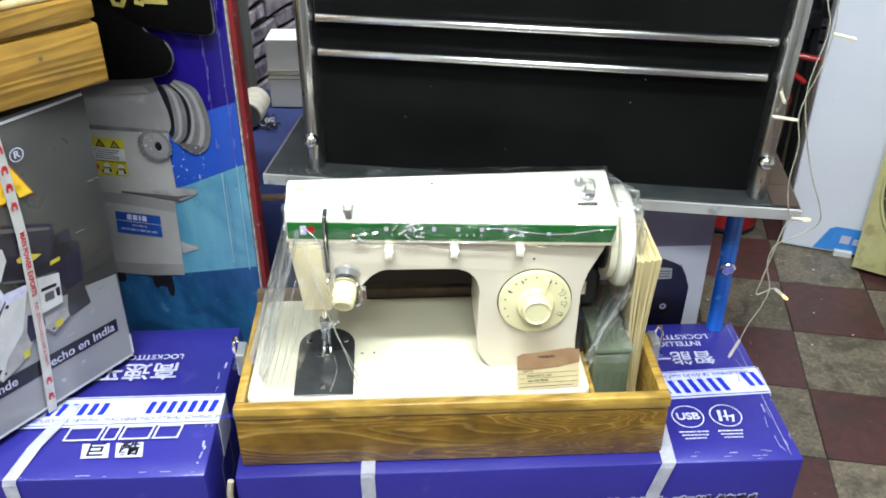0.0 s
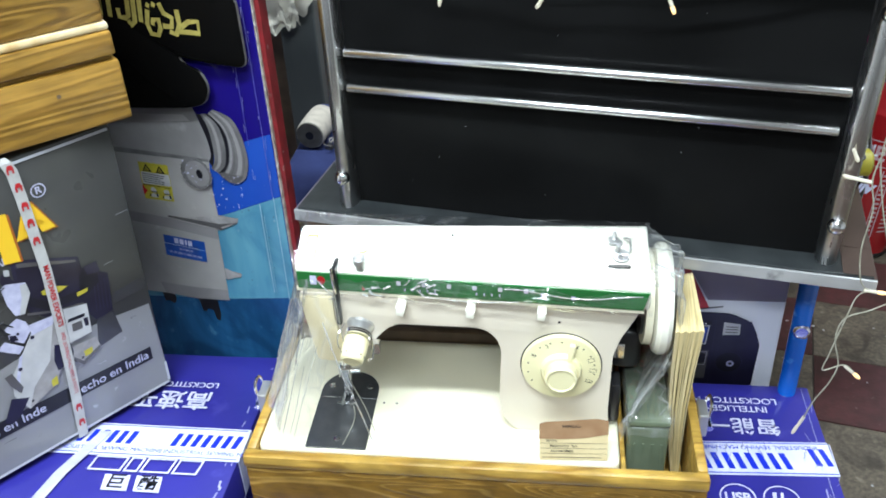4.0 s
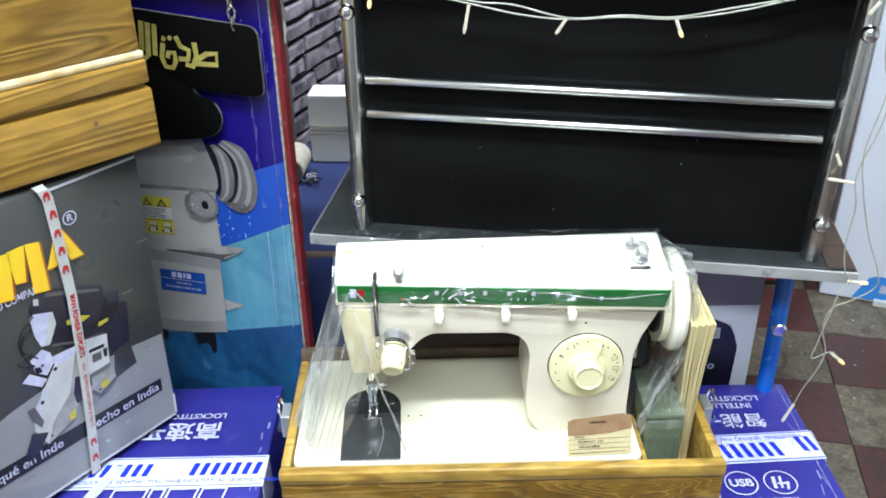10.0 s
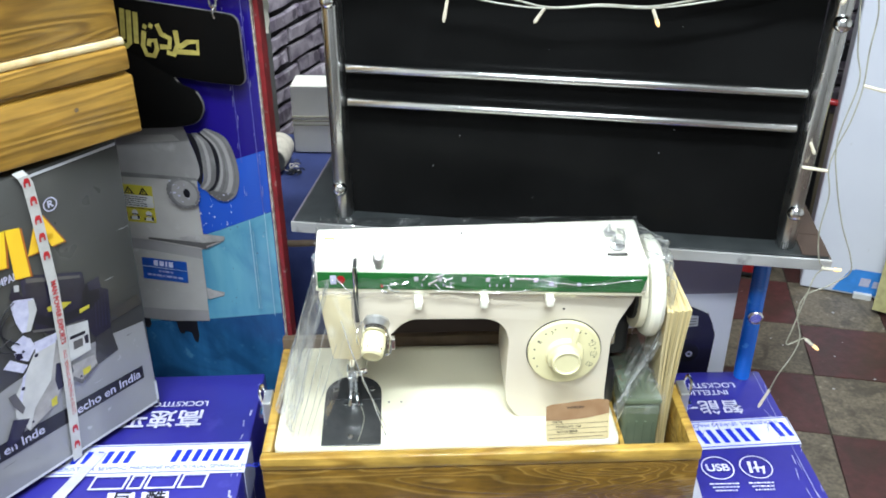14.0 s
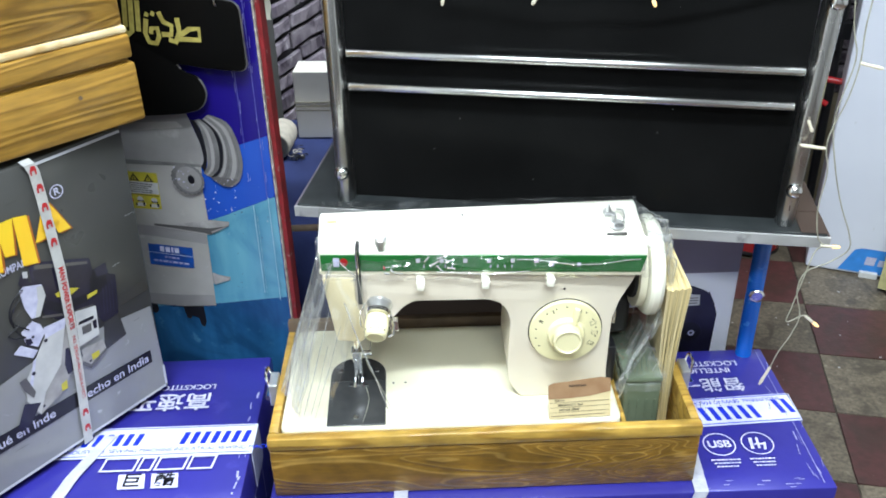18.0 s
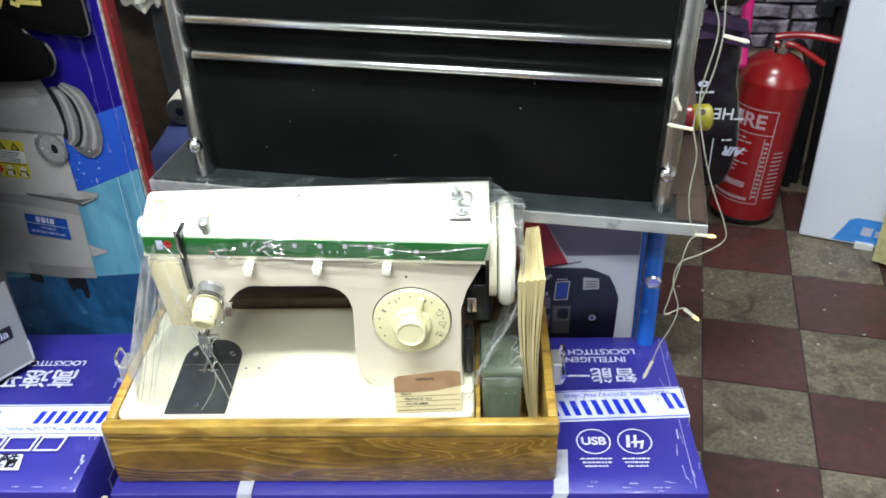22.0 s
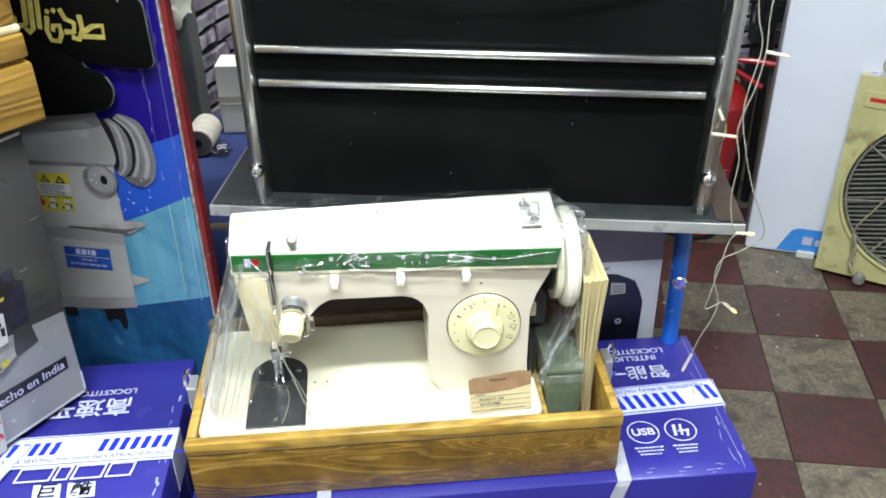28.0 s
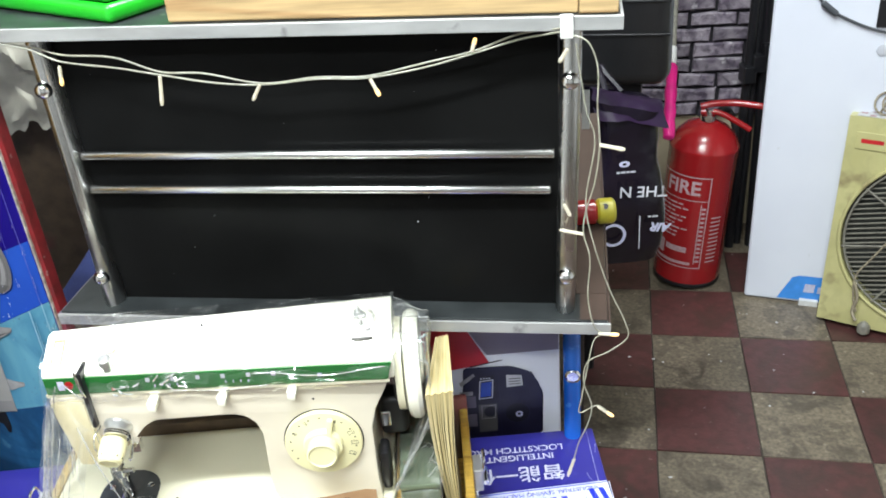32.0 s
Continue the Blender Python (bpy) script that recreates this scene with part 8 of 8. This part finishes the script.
for sx, sy in ((-0.30, -0.07), (-0.17, -0.07), (-0.30, -0.42), (-0.17, -0.42)):
    part("leg", rod(CH @ Vector((sx, sy, 0)), CH @ Vector((sx, sy, 0.43)), 0.014, 12), BLACK_PLASTIC, chair)
bag = thing("plastic_bag", "glossy black and purple plastic shopping bag with white lettering", "bag", (0.632, 1.63, 0.506))


def bag_skin(u, v):
    a = 2 * math.pi * u
    k = 0.80 + 0.20 * math.sin(math.pi * min(1, v * 1.25 + 0.12))
    sx, sy = 0.082 * k, 0.062 * k
    cx = math.copysign(abs(math.cos(a)) ** 0.6, math.cos(a))
    sy2 = math.copysign(abs(math.sin(a)) ** 0.6, math.sin(a))
    p = Vector((0.624 + sx * cx, 1.63 + sy * sy2, 0.506 + (0.315 - 0.02 * cx) * v))
    return crinkle(p, 0.006, 16) if v > 0.05 else p


bm = sheet(bag_skin, 48, 24)
auto_smooth(part("skin", bm, BAG, bag), 45)
auto_smooth(part("purple_top", sheet(lambda u, v: crinkle(Vector((0.568 + 0.126 * u, 1.575 + 0.115 * v, 0.812 + 0.030 * math.sin(math.pi * v) - 0.03 * u)), 0.010, 14), 24, 20), PURPLE_FILM, bag, "purple folded top"), 45)
part("bag_handle", tube([(0.60, 1.66, 0.825), (0.595, 1.69, 0.855), (0.60, 1.70, 0.86), (0.605, 1.69, 0.85), (0.63, 1.66, 0.822)], 0.006, 6), BAG, bag)
BGF = face_pose((0.632, 1.5625, 0.46), (1, 0, 0), (0, 0, 1))
part("bag_lettering", words("THE N", 0.031, at2(BGF, 0.020, 0.205, 177), 0.004, bold=0.0003), LIGHT_GREY_CARD, bag)
part("bag_lettering", words("AIR", 0.024, at2(BGF, 0.055, 0.128, 172), 0.004, bold=0.0012, shear=0.3), WHITE_PRINT, bag)
part("bag_mark", bar(0.014, 0.085, 0.0018, 0.07, BGF, 0.004), LIGHT_GREY_CARD, bag)
part("bag_emblem", disc(-0.034, 0.118, 0.024, BGF, 0.004, 28, 0.0185), WHITE_PRINT, bag)
part("bag_emblem", disc(-0.016, 0.262, 0.010, BGF, 0.004, 20, 0.004, ry=0.006), WHITE_PRINT, bag)
pieces("bag_print", blocks(-0.030, 0.244, 0.004, (0.006, 0.008, 0.005, 0.009), BGF, 0.004, 0, 0.002) + blocks(0.030, 0.150, 0.003, (0.006, 0.010), BGF, 0.004, 0, 0.002), LIGHT_GREY_CARD, bag)
broom = thing("broom_handle", "hot pink moulded grip on a pale metal broom stick", "broom", (0.85, 2.2, 0))
ga, gb = Vector((0.862, 2.165, 0.500)), Vector((0.905, 2.32, 0.640))
gm, gl = along(ga, gb)
auto_smooth(part("grip", lathe([(0.006, 0), (0.014, 0.004), (0.016, 0.03), (0.0135, 0.05), (0.016, 0.075), (0.0135, 0.10), (0.016, 0.13), (0.0135, 0.155), (0.015, gl - 0.01), (0.010, gl)], gm, 20), PINK, broom, "hot pink moulded grip"))
gd = (gb - ga).normalized()
part("sleeve", rod(gb, gb + gd * 0.05, 0.0105, 14), WHITE_PLASTIC, broom)
part("stick", rod(gb + gd * 0.05, gb + gd * 0.55, 0.0085, 14), FAN_GRILLE, broom)
tri = thing("tripod", "folded black metal tripod standing by the brick wall", "tripod", (1.18, 2.45, 0))
for k, dx in enumerate((-0.030, 0.0, 0.032)):
    part("leg", rod((1.175 + dx, 2.46 + 0.02 * (k % 2), 0), (1.19 + dx * 0.35, 2.49, 1.15), 0.013, 12), BLACK_PLASTIC, tri)
    part("clamp", box(1.165 + dx * 0.8, 2.445, 0.52 + 0.03 * k, 1.20 + dx * 0.8, 2.495, 0.57 + 0.03 * k, bevel=0.004), BLACK_PLASTIC, tri)
part("head", box(1.165, 2.46, 1.15, 1.215, 2.52, 1.24, bevel=0.006), BLACK_PLASTIC, tri)

# ---- pieces of the setting ----


def piece_mesh(name, bm, material):
    me = bpy.data.meshes.new(name)
    bmesh.ops.recalc_face_normals(bm, faces=bm.faces)
    bm.to_mesh(me)
    bm.free()
    me.materials.append(material)
    return me


def slab(w, h, t, b, wob=0.0):
    """A low bevelled block with a slightly uneven outline."""
    bm = bmesh.new()
    o = [(-w / 2, -h / 2), (0, -h / 2), (w / 2, -h / 2), (w / 2, h / 2), (0, h / 2), (-w / 2, h / 2)]
    o = [(x + random.uniform(-wob, wob), y + random.uniform(-wob, wob)) for x, y in o]
    lo = [bm.verts.new((x, y, 0)) for x, y in o]
    hi = [bm.verts.new((x * (1 - 2 * b / w), y * (1 - 2 * b / h), t + random.uniform(-wob, wob) * 0.3)) for x, y in o]
    md = [bm.verts.new((x, y, t - b)) for x, y in o]
    for i in range(6):
        j = (i + 1) % 6
        bm.faces.new((lo[i], lo[j], md[j], md[i]))
        bm.faces.new((md[i], md[j], hi[j], hi[i]))
    bm.faces.new(hi)
    return bm


def tile_slab(w, t):
    """A cement tile with a chipped, uneven edge."""
    bm = bmesh.new()
    seed = Vector((random.uniform(0, 50), random.uniform(0, 50), 0))
    n, pts = 9, []
    for k in range(4):
        a = Matrix.Rotation(k * math.pi / 2, 2)
        for i in range(n):
            p = a @ Vector((-w / 2 + w * i / n, -w / 2))
            q = Vector((p.x * 60, p.y * 60, 0)) + seed
            inset = 0.0010 + 0.0012 * noise.noise(q) + 0.0045 * max(0.0, noise.noise(q * 1.7 + seed) - 0.42)
            pts.append(p * (1 - 2 * max(0.0, inset) / w))
    lo = [bm.verts.new((p.x, p.y, 0)) for p in pts]
    hi = [bm.verts.new((p.x * 0.993, p.y * 0.993, t)) for p in pts]
    for i in range(len(pts)):
        j = (i + 1) % len(pts)
        bm.faces.new((lo[i], lo[j], hi[j], hi[i]))
    bm.faces.new(hi)
    return bm


TILE, TA = 0.2239, -12.13
TG = pose(0.979, 1.769, -0.0035, 0, 0, TA)
tile_meshes = {c: [piece_mesh("tile", tile_slab(TILE - 0.0005, 0.0035), TILE_RED if c else TILE_GREY) for _ in range(5)] for c in (0, 1)}
for i in range(-10, 7):
    for j in range(-14, 5):
        m = TG @ pose((i + 0.5) * TILE, (j + 0.5) * TILE, random.uniform(-0.0004, 0.0004), random.uniform(-0.15, 0.15), random.uniform(-0.15, 0.15), random.uniform(-0.3, 0.3) + 90 * random.randrange(4))
        p = m.translation
        q = ROOM.inverted() @ p
        if not (-1.5 < q.x < 2.6 and -1.85 < q.y < 2.80):
            continue
        red = (i + j) % 2 == 0
        ob = new("tile", random.choice(tile_meshes[1 if red else 0]))
        ob.parent = floor
        ob.matrix_basis = m


def brick_wall(parent, m, x0, x1, z0, z1, rows_h=0.045, length=0.13, joint=0.009, thick=0.014, loose=True):
    """Courses of uneven thin bricks on a face."""
    made = 0
    meshes = [piece_mesh("brick", slab(length * k - joint, rows_h - joint, thick, thick * 0.29, 0.0035), BRICK) for k in (0.7, 0.85, 1.0, 1.0, 1.15, 1.3)]
    lens = [length * k for k in (0.7, 0.85, 1.0, 1.0, 1.15, 1.3)]
    z = z0
    while z < z1:
        x = x0 - (random.random() * length if loose else 0.0)
        while x < x1:
            k = random.randrange(6)
            ob = new("brick", meshes[k])
            ob.parent = parent
            ob.matrix_basis = m @ pose(x + lens[k] / 2, z + rows_h / 2, random.uniform(-0.002, 0.003), random.uniform(-2, 2), random.uniform(-2, 2), random.uniform(-0.8, 0.8))
            x += lens[k]
            made += 1
        z += rows_h
    return made


NW = ROOM @ face_pose((0, 2.7775, 0), (1, 0, 0), (0, 0, 1))
shell("brick_backing", box(0.2, 0.37, -0.006, 1.6, 1.5, 0.0, NW), MORTAR, "dark joints behind the mauve bricks", "wall")
brick_wall(wall_north, NW @ pose(0, 0, 0.0005), 0.35, 1.25, 0.372, 1.0)
brick_wall(partition, PART @ pose(0, 0, -0.0115), -0.010, 0.56, 0.66, 1.24, 0.0335, 0.105, 0.0085, 0.008, False)

# ---- small litter on the tiles ----
litter = tagged(new("floor_litter"), "pale paint flecks and thread ends scattered on the tiles", "litter", kind="stuff")
flecks = []
for _ in range(150):
    q = ROOM @ Vector((random.uniform(-0.2, 1.5), random.uniform(0.9, 2.7), 0))
    a, r = random.uniform(0, 3.14), random.uniform(0.0012, 0.0042)
    flecks.append(prism([(q.x + r * random.uniform(0.5, 1.3) * math.cos(a + k * 1.2566), q.y + r * random.uniform(0.5, 1.0) * math.sin(a + k * 1.2566)) for k in range(5)], 0.0008, None, 0, 1, 0.0009))
part("fleck", joined(*flecks), OFFWHITE_PRINT, litter)
